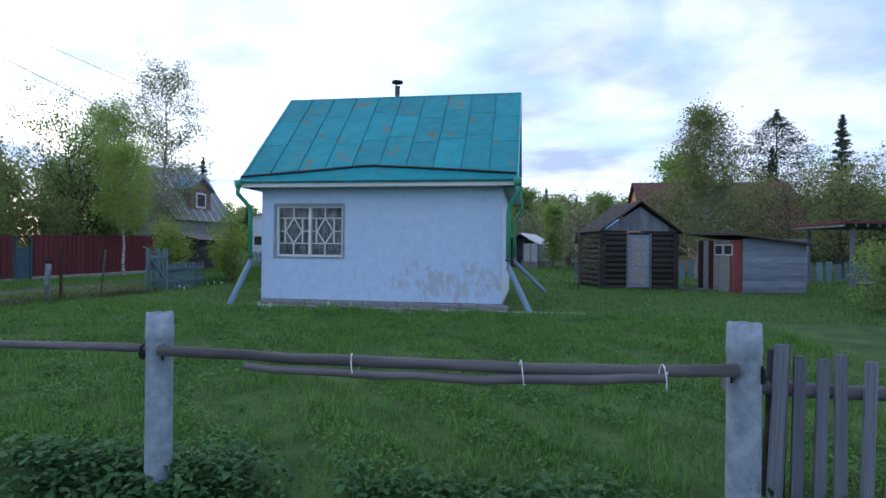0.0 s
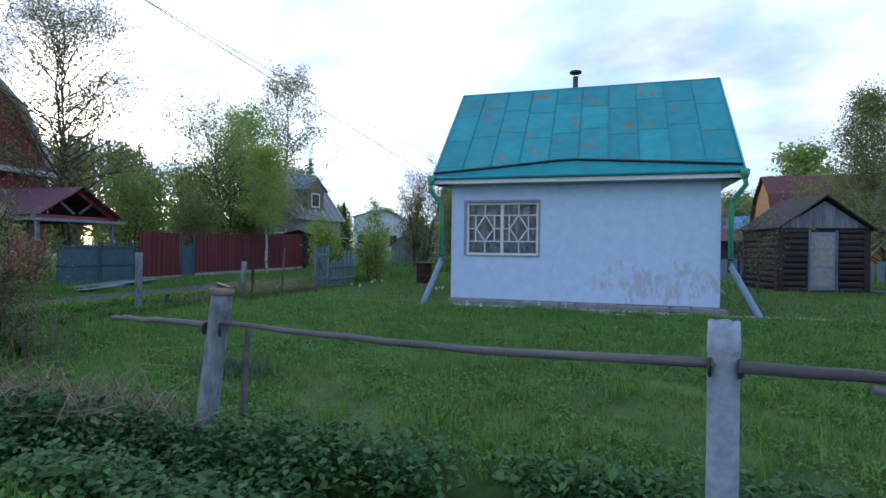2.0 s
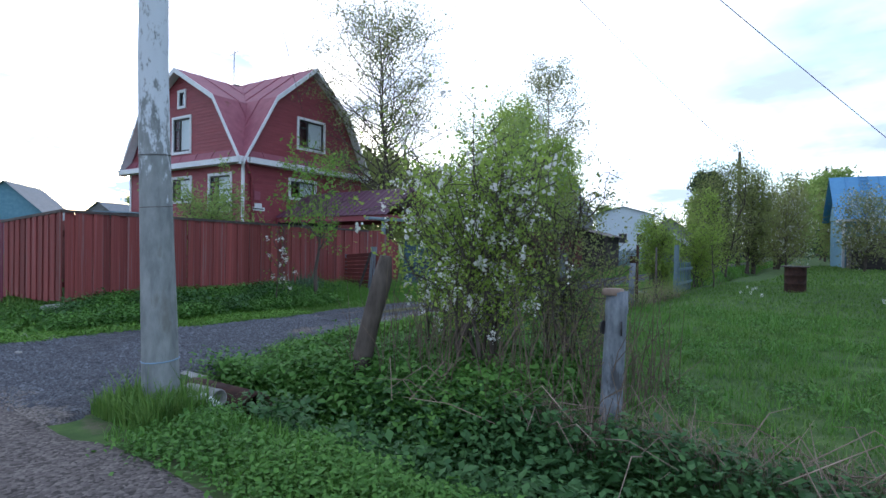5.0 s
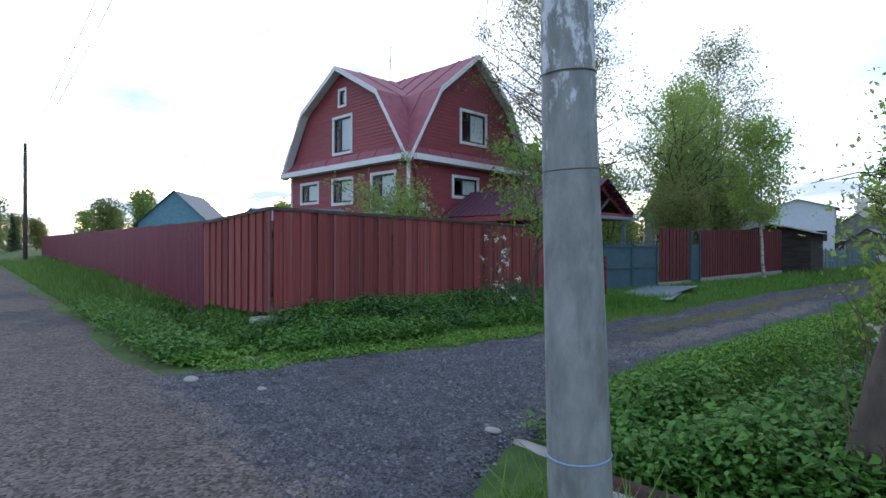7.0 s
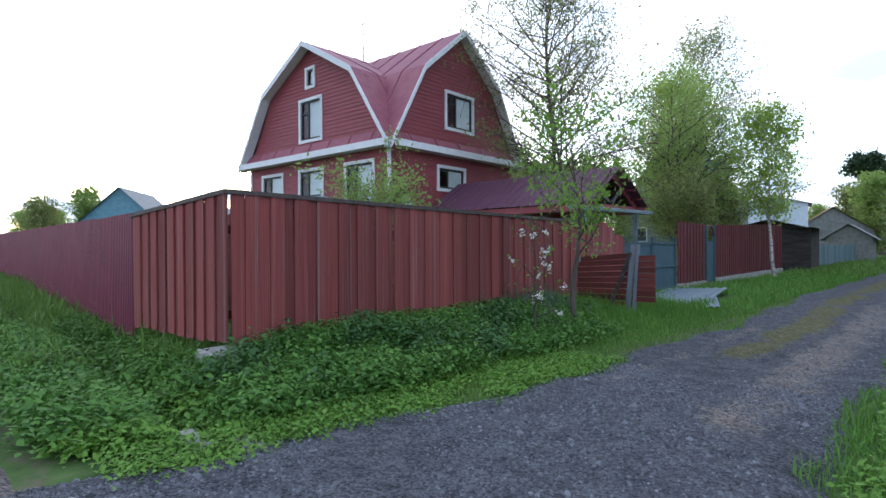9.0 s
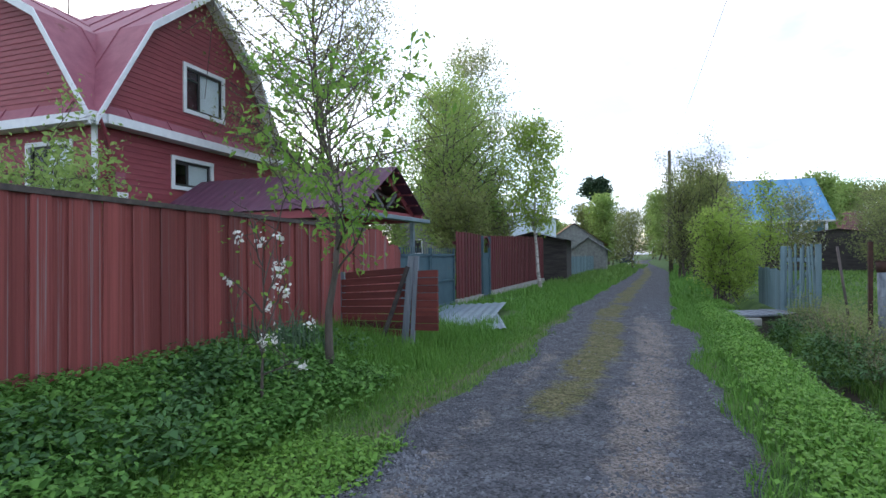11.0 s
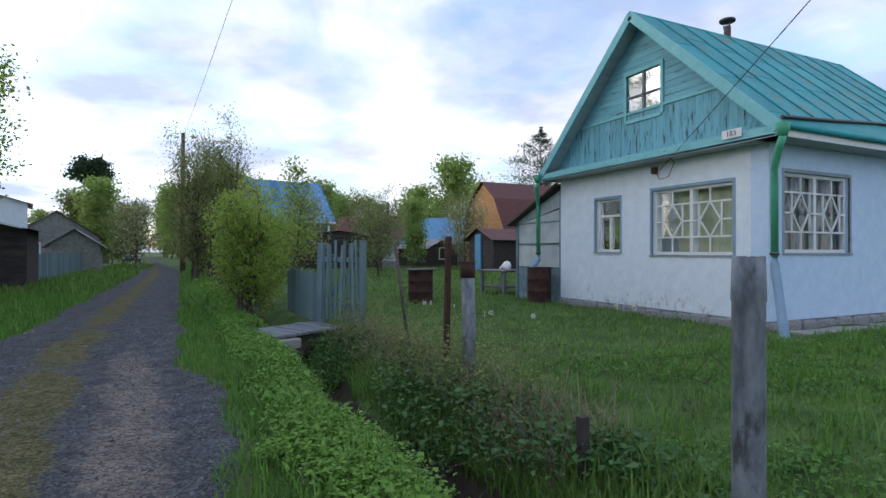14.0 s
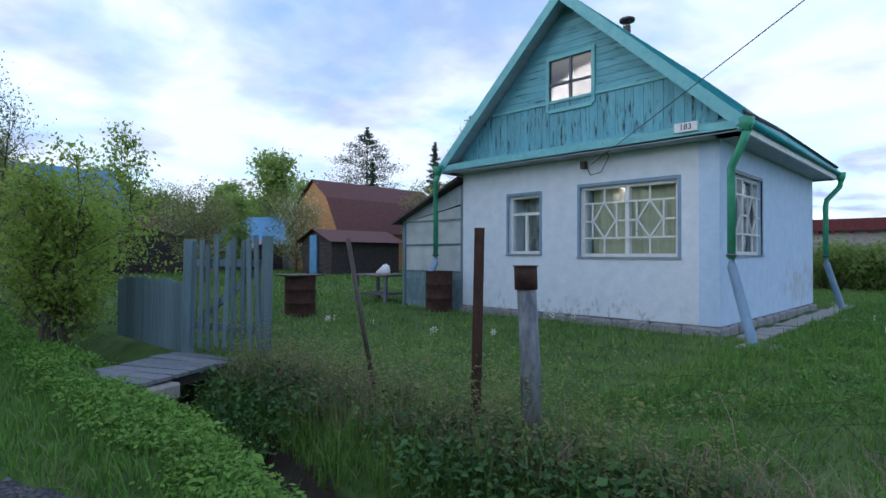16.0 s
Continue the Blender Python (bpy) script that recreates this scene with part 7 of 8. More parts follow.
def conifer(name, loc, seed, label, h, base, spread, pine=False, group="", trunk_r=0.18):
    r = np.random.default_rng(seed)
    br = [(np.array([[0, 0, -0.2], [0, 0, h * 0.5], [0.05, 0, h]]), np.array([trunk_r, trunk_r * 0.6, 0.02]))]
    C = []
    nb = 60 if pine else 95
    for i in range(nb):
        f = (i + r.uniform()) / nb
        z = base + (h - base) * f
        prof = (math.sin(math.pi * min(1, 0.25 + 0.78 * f)) if pine else (1 - f) ** 0.85 + 0.03)
        L = spread * prof * r.uniform(0.6, 1.15)
        a = i * 2.399 + r.uniform(-0.3, 0.3)
        tilt = r.uniform(0.0, 0.45) if pine else -0.25 + 0.5 * f
        d = np.array([math.cos(a), math.sin(a), tilt])
        e = np.array([0, 0, z]) + d * L
        br.append((np.array([[0, 0, z], (np.array([0, 0, z]) + e) / 2 + [0, 0, 0.06 * L], e]), np.array([0.035, 0.02, 0.006])))
        k = int(60 + 150 * L / spread)
        t = (r.uniform(0.45, 1.05, size=(k, 1)) if pine else r.uniform(0.1, 1.05, size=(k, 1)))
        w = (0.16 * L + 0.10) if pine else (0.10 * L + 0.05)
        C.append(np.array([0, 0, z]) + d * L * t + r.normal(size=(k, 3)) * np.array([w, w, w * (0.45 if pine else 0.6)]) + np.array([0, 0, -0.04]))
    t = thing(name, loc, r.uniform(0, 360), label=label, category="tree", group=group)
    child("trunk", branch_mesh("trunk", br, M_BARK), t)
    child("crown", leaves_mesh("crown", np.concatenate(C), 0.26 if pine else 0.24, L_NEEDLE, r, droop=0.2, slim=0.30), t)
    return t


ROUND = lambda f: math.sin(math.pi * min(1, 0.15 + 0.80 * f)) ** 0.6
CONE = lambda f: (1 - f) ** 0.8 * 0.95 + 0.1
WIDE = lambda f: 0.75 + 0.25 * math.sin(3 * f)

# rowan and blossoming sapling at the plank fence
tree("rowan_tree", (-17.09, 11.05, 0.1), 101, "young rowan with fresh feathery leaves by the plank fence", leaf=L_ROWAN, bark=M_BARK, per=9, leaf_size=0.085, leaf_spread=0.07, h=3.05, trunk_r=0.055, crown0=0.34, spread=1.45, limbs=18, up=0.6, subs=4, twigs=3, lean=(0.03, -0.05), stems=1, shape=ROUND, slim=0.4)
tree("blossom_sapling", (-16.95, 9.75, 0.1), 102, "thin fruit sapling with white blossom by the plank fence", leaf=L_ROWAN, per=2, leaf_size=0.05, leaf_spread=0.05, h=1.55, trunk_r=0.018, crown0=0.1, spread=0.38, limbs=10, up=0.9, subs=3, twigs=2, blossom=15, shape=WIDE)
# thicket by the utility pole
tree("bird_cherry_bush", (-10.05, 7.35, 0), 103, "tall bird cherry bush with fresh leaves and white blossom", "bush", leaf=L_YOUNG, per=8, leaf_size=0.042, leaf_spread=0.11, h=2.15, trunk_r=0.045, crown0=0.2, spread=0.95, limbs=52, up=1.1, subs=6, twigs=4, stems=7, blossom=240, shape=WIDE)
tree("bird_cherry_bush", (-9.35, 7.75, 0), 104, "lower leafy bush among dry stems behind the fence", "bush", leaf=L_DULL, per=6, leaf_size=0.036, leaf_spread=0.11, h=1.65, trunk_r=0.02, crown0=0.05, spread=0.8, limbs=48, up=1.4, subs=5, twigs=4, stems=8, shape=WIDE)
tree("willow_bush", (-10.75, 7.9, 0), 105, "slender leafy willow shoots by the ditch", "bush", leaf=L_YOUNG, per=7, leaf_size=0.045, leaf_spread=0.10, h=2.0, trunk_r=0.03, crown0=0.1, spread=0.6, limbs=48, up=1.5, subs=5, twigs=4, stems=7, blossom=60, shape=WIDE)
ls = thing("leaning_stump", (-10.95, 6.4, -0.1), label="old leaning grey stump wrapped in rags and stems", category="stump")
bm = bmesh.new(); tube(bm, [(0, 0, -0.1), (0.03, 0.02, 0.2), (0.12, 0.08, 0.7), (0.24, 0.14, 1.2), (0.27, 0.15, 1.42)], [0.16, 0.11, 0.095, 0.10, 0.06], 10); part("shaft", bm, M_BARK, ls)
# bush by the footbridge and along the lane
tree("willow_bush", (-12.55, 22.2, 0), 106, "bright green young bush beside the footbridge", "bush", leaf=L_YOUNG, per=9, leaf_size=0.065, leaf_spread=0.11, h=2.35, trunk_r=0.04, crown0=0.06, spread=0.62, limbs=56, up=1.3, subs=5, twigs=4, stems=7, shape=WIDE)
tree("aspen_sapling", (-11.0, 24.2, 0), 107, "slim young aspen in the garden edge", leaf=L_YOUNG, per=6, leaf_size=0.07, leaf_spread=0.1, h=3.4, trunk_r=0.03, crown0=0.2, spread=0.65, limbs=26, up=1.0, subs=4, twigs=3, shape=CONE)
tree("willow_tree", (-13.0, 35.0, 0), 108, "tall bushy grey-green willow along the lane", leaf=L_DULL, per=9, leaf_size=0.08, leaf_spread=0.2, h=6.1, trunk_r=0.10, crown0=0.06, spread=1.3, limbs=80, up=1.1, subs=6, twigs=4, stems=6, shape=WIDE)
tree("willow_tree", (-12.1, 41.0, 0), 109, "tall bushy willow beside the far lane", leaf=L_DULL, per=8, leaf_size=0.11, leaf_spread=0.22, h=6.2, trunk_r=0.12, crown0=0.06, spread=1.5, limbs=80, up=1.1, subs=6, twigs=4, stems=6, shape=WIDE)
tree("willow_tree", (-11.4, 48.0, 0), 110, "pale willow thicket at the lane's end", leaf=L_DULL, per=8, leaf_size=0.12, leaf_spread=0.24, h=6.2, trunk_r=0.12, crown0=0.05, spread=1.7, limbs=76, up=1.1, subs=6, twigs=4, stems=5, shape=WIDE)
# garden bushes beyond the side fence
tree("garden_bush", (-11.9, 25.4, 0), 111, "rounded yellow-green bush by the garden gate", "bush", leaf=L_YOUNG, per=9, leaf_size=0.08, leaf_spread=0.13, h=2.6, trunk_r=0.04, crown0=0.03, spread=1.3, limbs=56, up=1.0, subs=5, twigs=4, stems=6, shape=WIDE, scale=0.8)
# trees behind the second fence
tree("linden_tree", (-18.3, 27.0, 0.05), 112, "young leafy maple standing before the red fence", bark=M_BIRCHBARK, leaf=L_YOUNG, per=10, leaf_size=0.105, leaf_spread=0.17, h=6.2, trunk_r=0.08, crown0=0.32, spread=1.35, limbs=38, up=0.8, subs=6, twigs=4, shape=ROUND)
tree("linden_tree", (-22.8, 29.0, 0), 113, "broad dense tree with fresh green leaves behind the fence", leaf=L_MID, per=13, leaf_size=0.11, leaf_spread=0.26, h=7.7, trunk_r=0.16, crown0=0.06, spread=3.6, limbs=70, up=0.9, subs=7, twigs=4, stems=2, shape=ROUND)
tree("birch_tree", (-24.5, 33.5, 0), 114, "tall birch with yellow-green spring leaves", bark=M_BIRCHBARK, leaf=L_YOUNG, per=11, leaf_size=0.12, leaf_spread=0.28, h=9.8, trunk_r=0.15, crown0=0.12, spread=3.0, limbs=70, up=1.1, subs=7, twigs=4, shape=ROUND)
tree("birch_tree", (-23.1, 20.5, 0), 115, "tall thin birch with sparse small leaves behind the carport", bark=M_BARK, leaf=L_BIRCH, per=9, leaf_size=0.085, leaf_spread=0.24, h=11.6, trunk_r=0.15, crown0=0.26, spread=3.9, limbs=68, up=0.7, subs=7, twigs=5, stems=2, shape=ROUND)
tree("birch_tree", (-25.9, 40.5, 0), 116, "tall birch with small sparse spring leaves", bark=M_BIRCHBARK, leaf=L_BIRCH, per=8, leaf_size=0.12, leaf_spread=0.28, h=14.3, trunk_r=0.17, crown0=0.2, spread=3.6, limbs=64, up=0.6, subs=7, twigs=5, shape=ROUND)
tree("elder_bush", (-20.6, 25.0, 0), 117, "dull green elder bush leaning over the fence", "bush", leaf=L_DULL, per=8, leaf_size=0.10, leaf_spread=0.16, h=3.6, trunk_r=0.06, crown0=0.1, spread=1.5, limbs=46, up=1.0, subs=6, twigs=4, stems=4, shape=WIDE)
copy_thing(bpy.data.objects["elder_bush"], pose(-21.4, 30.2, 0, 0, 0, 130))
tree("elder_bush", (-23.5, 23.8, 0), 118, "leafy bush behind the carport", "bush", leaf=L_MID, per=8, leaf_size=0.11, leaf_spread=0.16, h=4.2, trunk_r=0.06, crown0=0.1, spread=1.7, limbs=46, up=1.0, subs=6, twigs=4, stems=4, shape=WIDE)
tree("garden_bush", (-22.0, 11.0, 0), 119, "green bush tops behind the plank fence", "bush", leaf=L_MID, per=8, leaf_size=0.08, leaf_spread=0.12, h=2.75, trunk_r=0.04, crown0=0.05, spread=1.3, limbs=46, up=1.0, subs=5, twigs=4, stems=5, shape=WIDE)
# garden behind the cottage
tree("apple_tree", (3.2, 23.2, 0.05), 120, "small twiggy dark fruit tree by the shed", leaf=L_DULL, per=2, leaf_size=0.05, leaf_spread=0.06, h=2.3, trunk_r=0.05, crown0=0.2, spread=1.0, limbs=22, up=0.7, subs=5, twigs=4, shape=WIDE)
tree("birch_tree", (10.6, 35.0, 0), 121, "leafy birch behind the sheds", bark=M_BIRCHBARK, leaf=L_DULL, per=12, leaf_size=0.11, leaf_spread=0.30, h=9.1, trunk_r=0.13, crown0=0.1, spread=3.4, limbs=70, up=1.0, subs=7, twigs=4, shape=CONE)
orchard = tree("apple_tree", (16.0, 36.0, 0), 122, "spreading bare-twigged apple tree with small leaves", leaf=L_DULL, per=4, leaf_size=0.12, leaf_spread=0.2, h=5.0, trunk_r=0.12, crown0=0.15, spread=2.6, limbs=40, up=0.8, subs=7, twigs=4, shape=WIDE, group="garden trees")
for k, (x, y, s) in enumerate(((12.5, 37, .9), (19.5, 38, 1.1), (23, 36, 1), (22, 43, 1.2), (27, 41, 1.1), (30, 46, 1.2), (17, 45, 1.1), (9.5, 36, .8), (-2.0, 44, .8), (-5, 36, .6), (13, 62, 1.2), (4, 66, 1.2))):
    copy_thing(orchard, pose(x, y, 0, 0, 0, 50 * k) @ Matrix.Diagonal((s, s, s * (0.9 + 0.05 * (k % 4)), 1)))
conifer("pine_tree", (29.0, 69.8, 0), 131, "dark pine with layered flat boughs", 17.8, 7.5, 4.2, True, trunk_r=0.25)
spruce = conifer("spruce_tree", (29.7, 58.0, 0), 132, "dark narrow spruce behind the gardens", 14.3, 1.0, 2.3, group="far spruces")
hedge = tree("currant_bush", (12.2, 15.5, 0), 141, "low green hedge bush by the white store", "bush", leaf=L_MID, per=9, leaf_size=0.09, leaf_spread=0.12, h=1.25, trunk_r=0.03, crown0=0.02, spread=0.9, limbs=40, up=0.9, subs=5, twigs=4, stems=5, shape=WIDE, group="hedge")
for k in range(6):
    copy_thing(hedge, pose(10.4 + 0.15 * (k % 2), 12.2 + k * 1.1, 0, 0, 0, 70 * k))
wh = tree("cherry_tree", (5.6, 47, 0), 142, "round cherry tree in pale blossom", leaf=L_BIRCH, per=6, leaf_size=0.12, leaf_spread=0.2, h=4.2, trunk_r=0.08, crown0=0.1, spread=2.0, limbs=40, up=0.8, subs=6, twigs=4, blossom=500, shape=WIDE, group="blossoming trees")
for k, (x, y) in enumerate(((-10.5, 44), (-12.8, 62), (-6.5, 47), (1.5, 58), (-16.6, 56))):
    copy_thing(wh, pose(x, y, 0, 0, 0, 60 * k))
# single trimmed tree on a tall trunk at the lane's end
tree("pollard_tree", (-21.0, 78, 0), 143, "odd tall pollard with a dark flat crown", leaf=L_NEEDLE, per=14, leaf_size=0.3, leaf_spread=0.3, h=10.0, trunk_r=0.5, crown0=0.86, spread=1.7, limbs=24, up=0.3, subs=6, twigs=4, shape=WIDE)

# far woodland: copies of a few trees
fb1 = tree("birch_tree", (60, 120, 0), 151, "far birch of the woodland edge", leaf=L_MID, per=8, leaf_size=0.42, leaf_spread=0.6, h=11.5, trunk_r=0.15, crown0=0.12, spread=3.4, limbs=40, up=1.0, subs=6, twigs=3, shape=ROUND, group="far woods", twig_show=False)
fb2 = tree("alder_tree", (50, 112, 0), 152, "far dull green alder of the woodland edge", leaf=L_DULL, per=8, leaf_size=0.42, leaf_spread=0.6, h=10, trunk_r=0.15, crown0=0.08, spread=3.6, limbs=40, up=1.0, subs=6, twigs=3, shape=WIDE, group="far woods", twig_show=False)
rr = random.Random(77)
for k in range(230):
    az_ = radians(rr.uniform(-95, 75))
    dist = rr.choice((rr.uniform(85, 120), rr.uniform(110, 170), rr.uniform(120, 220)))
    x, y = -6 + math.sin(az_) * dist, 6 + math.cos(az_) * dist
    if abs(x + 15.5) < 6 and y < 130:
        continue
    low = 0.55 if az_ < radians(-48) else 0.82
    src = rr.choice((fb1, fb2, spruce, fb2, spruce))
    s = rr.uniform(0.6, 1.0) * low * (0.8 if src is spruce else 1)
    if dist > 130:
        s *= 1.3
    copy_thing(src, pose(x, y, 0, 0, 0, rr.uniform(0, 360)) @ Matrix.Diagonal((s * 1.15, s * 1.15, s, 1)))
for k in range(64):
    az_ = radians(-2 + 54 * (k + rr.uniform(-0.4, 0.4)) / 64)
    dist = rr.uniform(112, 150)
    src = rr.choice((fb1, fb2, fb1, spruce))
    s = rr.uniform(0.85, 1.25) * (0.8 if src is spruce else 1)
    copy_thing(src, pose(-13 + math.sin(az_) * dist, 12 + math.cos(az_) * dist, 0, 0, 0, rr.uniform(0, 360)) @ Matrix.Diagonal((s * 1.2, s * 1.2, s, 1)))
for k, (x, y, s, src) in enumerate(((-35, 36, .62, fb2), (-38, 44, .7, fb2), (-31, 50, .7, fb1), (-40, 38, .8, fb2), (-36, 30, .7, fb2), (-34, 58, .8, spruce), (-20, 66, .6, fb1), (-22, 90, .8, spruce), (-24, 84, .7, fb2), (-10, 84, .8, spruce), (-9, 76, .8, fb1), (-11, 95, .9, fb1), (-8, 64, .6, fb2),
                                   (-19.5, 70, .5, fb2), (1, 74, .75, fb1), (-4, 70, .6, fb2), (4, 90, .8, spruce), (0, 100, .9, fb1), (20.9, 79.5, 1.15, fb1), (19, 68, .75, fb1), (3.4, 52, .45, fb1), (27, 66, .9, spruce), (34, 52, .75, fb2), (38, 50, .9, fb1), (-66, 12, .45, fb2), (-80, 18, .6, fb1), (-75, 4, .5, fb2), (-50, 22, .4, fb2), (-70, 30, .5, fb1))):
    copy_thing(src, pose(x, y, 0, 0, 0, 47 * k) @ Matrix.Diagonal((s, s, s, 1)))

# ---- grass and weeds ----
def free_ground(x, y):
    """Where turf can grow: off the road, the lane's tracks, the house and the bridge."""
    d = np.abs(x - lane_x(y))
    ok = ~((y > 3.9) & (d < lane_half(y) - 0.24 + 0.12 * wave(x, y, 2.1)) & (y < 60))
    ok &= ~((y < 4.12 + 0.12 * np.sin(x * 1.1) + 0.05 * wave(x, y, 4)) & (y > -2.5))
    ok &= ~((x > HX0 - 0.05) & (x < HX1 + 0.05) & (y > HY0 - 0.62) & (y < HY1 + 0.05))
    ok &= ~((x > -12.8) & (x < -11.35) & (np.abs(y - 19.65) < 0.6))
    ok &= ~((np.abs(x + 17.7) < 0.75) & (np.abs(y - 16.9) < 1.8))
    return ok


def scatter(n, x0, x1, y0, y1, r, keep=None):
    x, y = r.uniform(x0, x1, n), r.uniform(y0, y1, n)
    m = free_ground(x, y)
    if keep is not None:
        m &= keep(x, y)
    return x[m], y[m]


def blades(name, x, y, h, w, material, label, r, bend=0.5):
    n = len(x)
    z = height(x, y) - 0.01
    a = r.uniform(0, 6.283, n)
    hh = h * r.lognormal(0, 0.33, n) if np.isscalar(h) else h * r.lognormal(0, 0.3, n)
    b = r.normal(0, bend, n) * hh
    ca, sa = np.cos(a), np.sin(a)
    ww = w * r.uniform(0.6, 1.3, n) / 2
    p = np.stack([x, y, z], 1)
    side = np.stack([-sa, ca, np.zeros(n)], 1) * ww[:, None]
    mid = p + np.stack([ca * b * 0.3, sa * b * 0.3, hh * 0.6], 1)
    tip = p + np.stack([ca * b, sa * b, hh * 0.97], 1)
    v = np.stack([p - side, p + side, mid + side * 0.8, mid - side * 0.8, tip], 1).reshape(-1, 3)
    i = np.arange(n) * 5
    f = np.concatenate([np.stack([i, i + 1, i + 2], 1), np.stack([i, i + 2, i + 3], 1), np.stack([i + 3, i + 2, i + 4], 1)])
    ob = new(name, mesh_np(name, v, f, material))
    return tagged(ob, label, "grass", kind="stuff")


def weeds(name, x, y, top, size, per, material, label, r, spread=0.10, slim=0.6):
    """Leafy low plants: leaves held on short stems over a patch."""
    n = len(x)
    z = height(x, y)
    t = np.asarray(top) * r.uniform(0.45, 1.05, n)
    c = np.stack([x, y, z], 1)[:, None] + np.stack([r.normal(0, spread, (n, per)), r.normal(0, spread, (n, per)), t[:, None] * r.uniform(0.35, 1.05, (n, per))], 2)
    c = c.reshape(-1, 3)
    m = len(c)
    a = r.uniform(0, 6.283, m)
    tilt = r.normal(-0.25, 0.35, m)
    d = np.stack([np.cos(a) * np.cos(tilt), np.sin(a) * np.cos(tilt), np.sin(tilt)], 1)
    s = np.stack([-np.sin(a), np.cos(a), r.normal(0, 0.25, m)], 1)
    L = (size * r.lognormal(0, 0.3, m))[:, None]
    nrm = np.cross(d, s)
    v = np.stack([c - d * L * 0.5, c + s * L * slim * 0.5 - d * L * 0.05 + nrm * L * 0.1, c + d * L * 0.5, c - s * L * slim * 0.5 - d * L * 0.05 + nrm * L * 0.1], 1).reshape(-1, 3)
    i = np.arange(m) * 4
    ob = new(name, mesh_np(name, v, np.stack([i, i + 1, i + 2, i + 3], 1), material))
    return tagged(ob, label, "weeds", kind="stuff")


r = np.random.default_rng(5)
patch = lambda x, y: wave(x * 1.3, y * 1.1, 0.9)
# yard turf
x, y = scatter(150000, -11.3, 6, 6.2, 15.6, r)
h = 0.05 + 0.03 * np.clip(patch(x, y), -0.6, 1) + 0.03 * np.clip(wave(x, y, 3.3), -0.5, 1)
blades("grass_lawn", x, y, h, 0.010, L_GRASS, "short uneven yard grass", r, 0.6)
tx, ty = scatter(1500, -11.2, 6, 6.3, 15.4, r)
k = r.integers(8, 30, len(tx))
x, y = np.repeat(tx, k), np.repeat(ty, k)
x, y = x + r.normal(0, 0.06, len(x)), y + r.normal(0, 0.06, len(x))
blades("grass_tufts", x, y, np.repeat(r.uniform(0.08, 0.17, len(tx)), k), 0.009, L_GRASSB, "taller tufts of fresh grass in the yard", r, 0.6)
x, y = scatter(60000, -11.2, 14, 15.0, 28, r)
blades("grass_lawn_back", x, y, 0.07, 0.018, L_GRASS, "short grass behind the cottage", r, 0.6)
x, y = scatter(38000, -10, 26, 26, 60, r)
blades("grass_garden", x, y, 0.10, 0.05, L_GRASS, "garden grass in the distance", r, 0.6)
x, y = scatter(24000, -11.2, 5, 6.3, 15.4, r, lambda x, y: patch(x + 3, y) > 0.0)
weeds("lawn_weeds", x, y, 0.075, 0.034, 5, L_WEED, "small broad-leaved weeds in the yard grass", r, 0.05)
# roadside: grass verge then ditch full of nettles and meadowsweet
x, y = scatter(30000, -11.3, 5, 4.05, 5.35, r)
blades("grass_verge", x, y, 0.085, 0.009, L_GRASSB, "longer roadside grass on the verge", r, 0.5)
x, y = scatter(15000, -11.0, 5, 4.15, 5.2, r, lambda x, y: patch(x, y * 2) > -0.35)
weeds("verge_weeds", x, y, 0.11, 0.036, 6, L_WEED, "leafy weeds on the roadside verge", r)
x, y = scatter(9500, -11.0, 4, 5.1, 6.3, r, lambda x, y: patch(x * 1.2, y) > -0.55 + 0.35 * (x > -3.5))
weeds("ditch_nettles", x, y, np.where(x > -3, 0.22, 0.30 + 0.22 * ditches(x, y)), 0.06, 7, L_NETTLE, "dark nettle leaves filling the roadside ditch", r, 0.10)
x, y = scatter(8500, -12.6, -9.0, 5.55, 8.2, r, lambda x, y: (patch(x * 1.4, y) > -0.6) & ((x > -10.9) | (y > 5.8)))
weeds("corner_weeds", x, y, 0.34, 0.058, 8, L_WEED, "lush weeds on the ditch corner by the pole", r, 0.13)
x, y = scatter(3800, -11.98, -11.1, 4.35, 5.0, r)
blades("grass_pole", x, y, 0.17, 0.012, L_GRASS, "long grass round the foot of the pole", r, 0.5)
# lane's right verge: bright ground elder
x, y = scatter(21000, -13.3, -12.15, 6.8, 26, r, lambda x, y: patch(x * 2.2, y * 1.6) > -0.62 + 1.1 * (x < -13.05))
weeds("lane_weeds", x, y, 0.105, 0.036, 5, L_WEEDY, "bright leafy ground cover on the lane's verge", r, 0.07)
x, y = scatter(42000, -13.75, -12.2, 7.2, 30, r)
blades("grass_lane", x, y, 0.09, 0.010, L_GRASSB, "fresh grass on the lane's verge", r, 0.6)
x, y = scatter(9000, -13.7, -12.2, 24, 70, r)
blades("grass_lane_far", x, y, 0.2, 0.035, L_GRASSB, "grass along the far lane", r, 0.6)
x, y = scatter(17000, -11.95, -11.0, 7.5, 20, r, lambda x, y: (ditches(x, y) < 0.7) | (y > 17.5))
blades("grass_bank", x, y, 0.16, 0.010, L_GRASS, "rough grass on the ditch's far bank", r, 0.6)
x, y = scatter(3600, -11.95, -11.1, 8.2, 19, r, lambda x, y: (x > -11.8 + 0.2 * np.sin(y * 2)) & (patch(x * 1.5, y * 1.3) > -0.45))
weeds("bank_weeds", x, y, 0.22, 0.05, 6, L_NETTLE, "dark weeds on the ditch's far bank", r, 0.12)
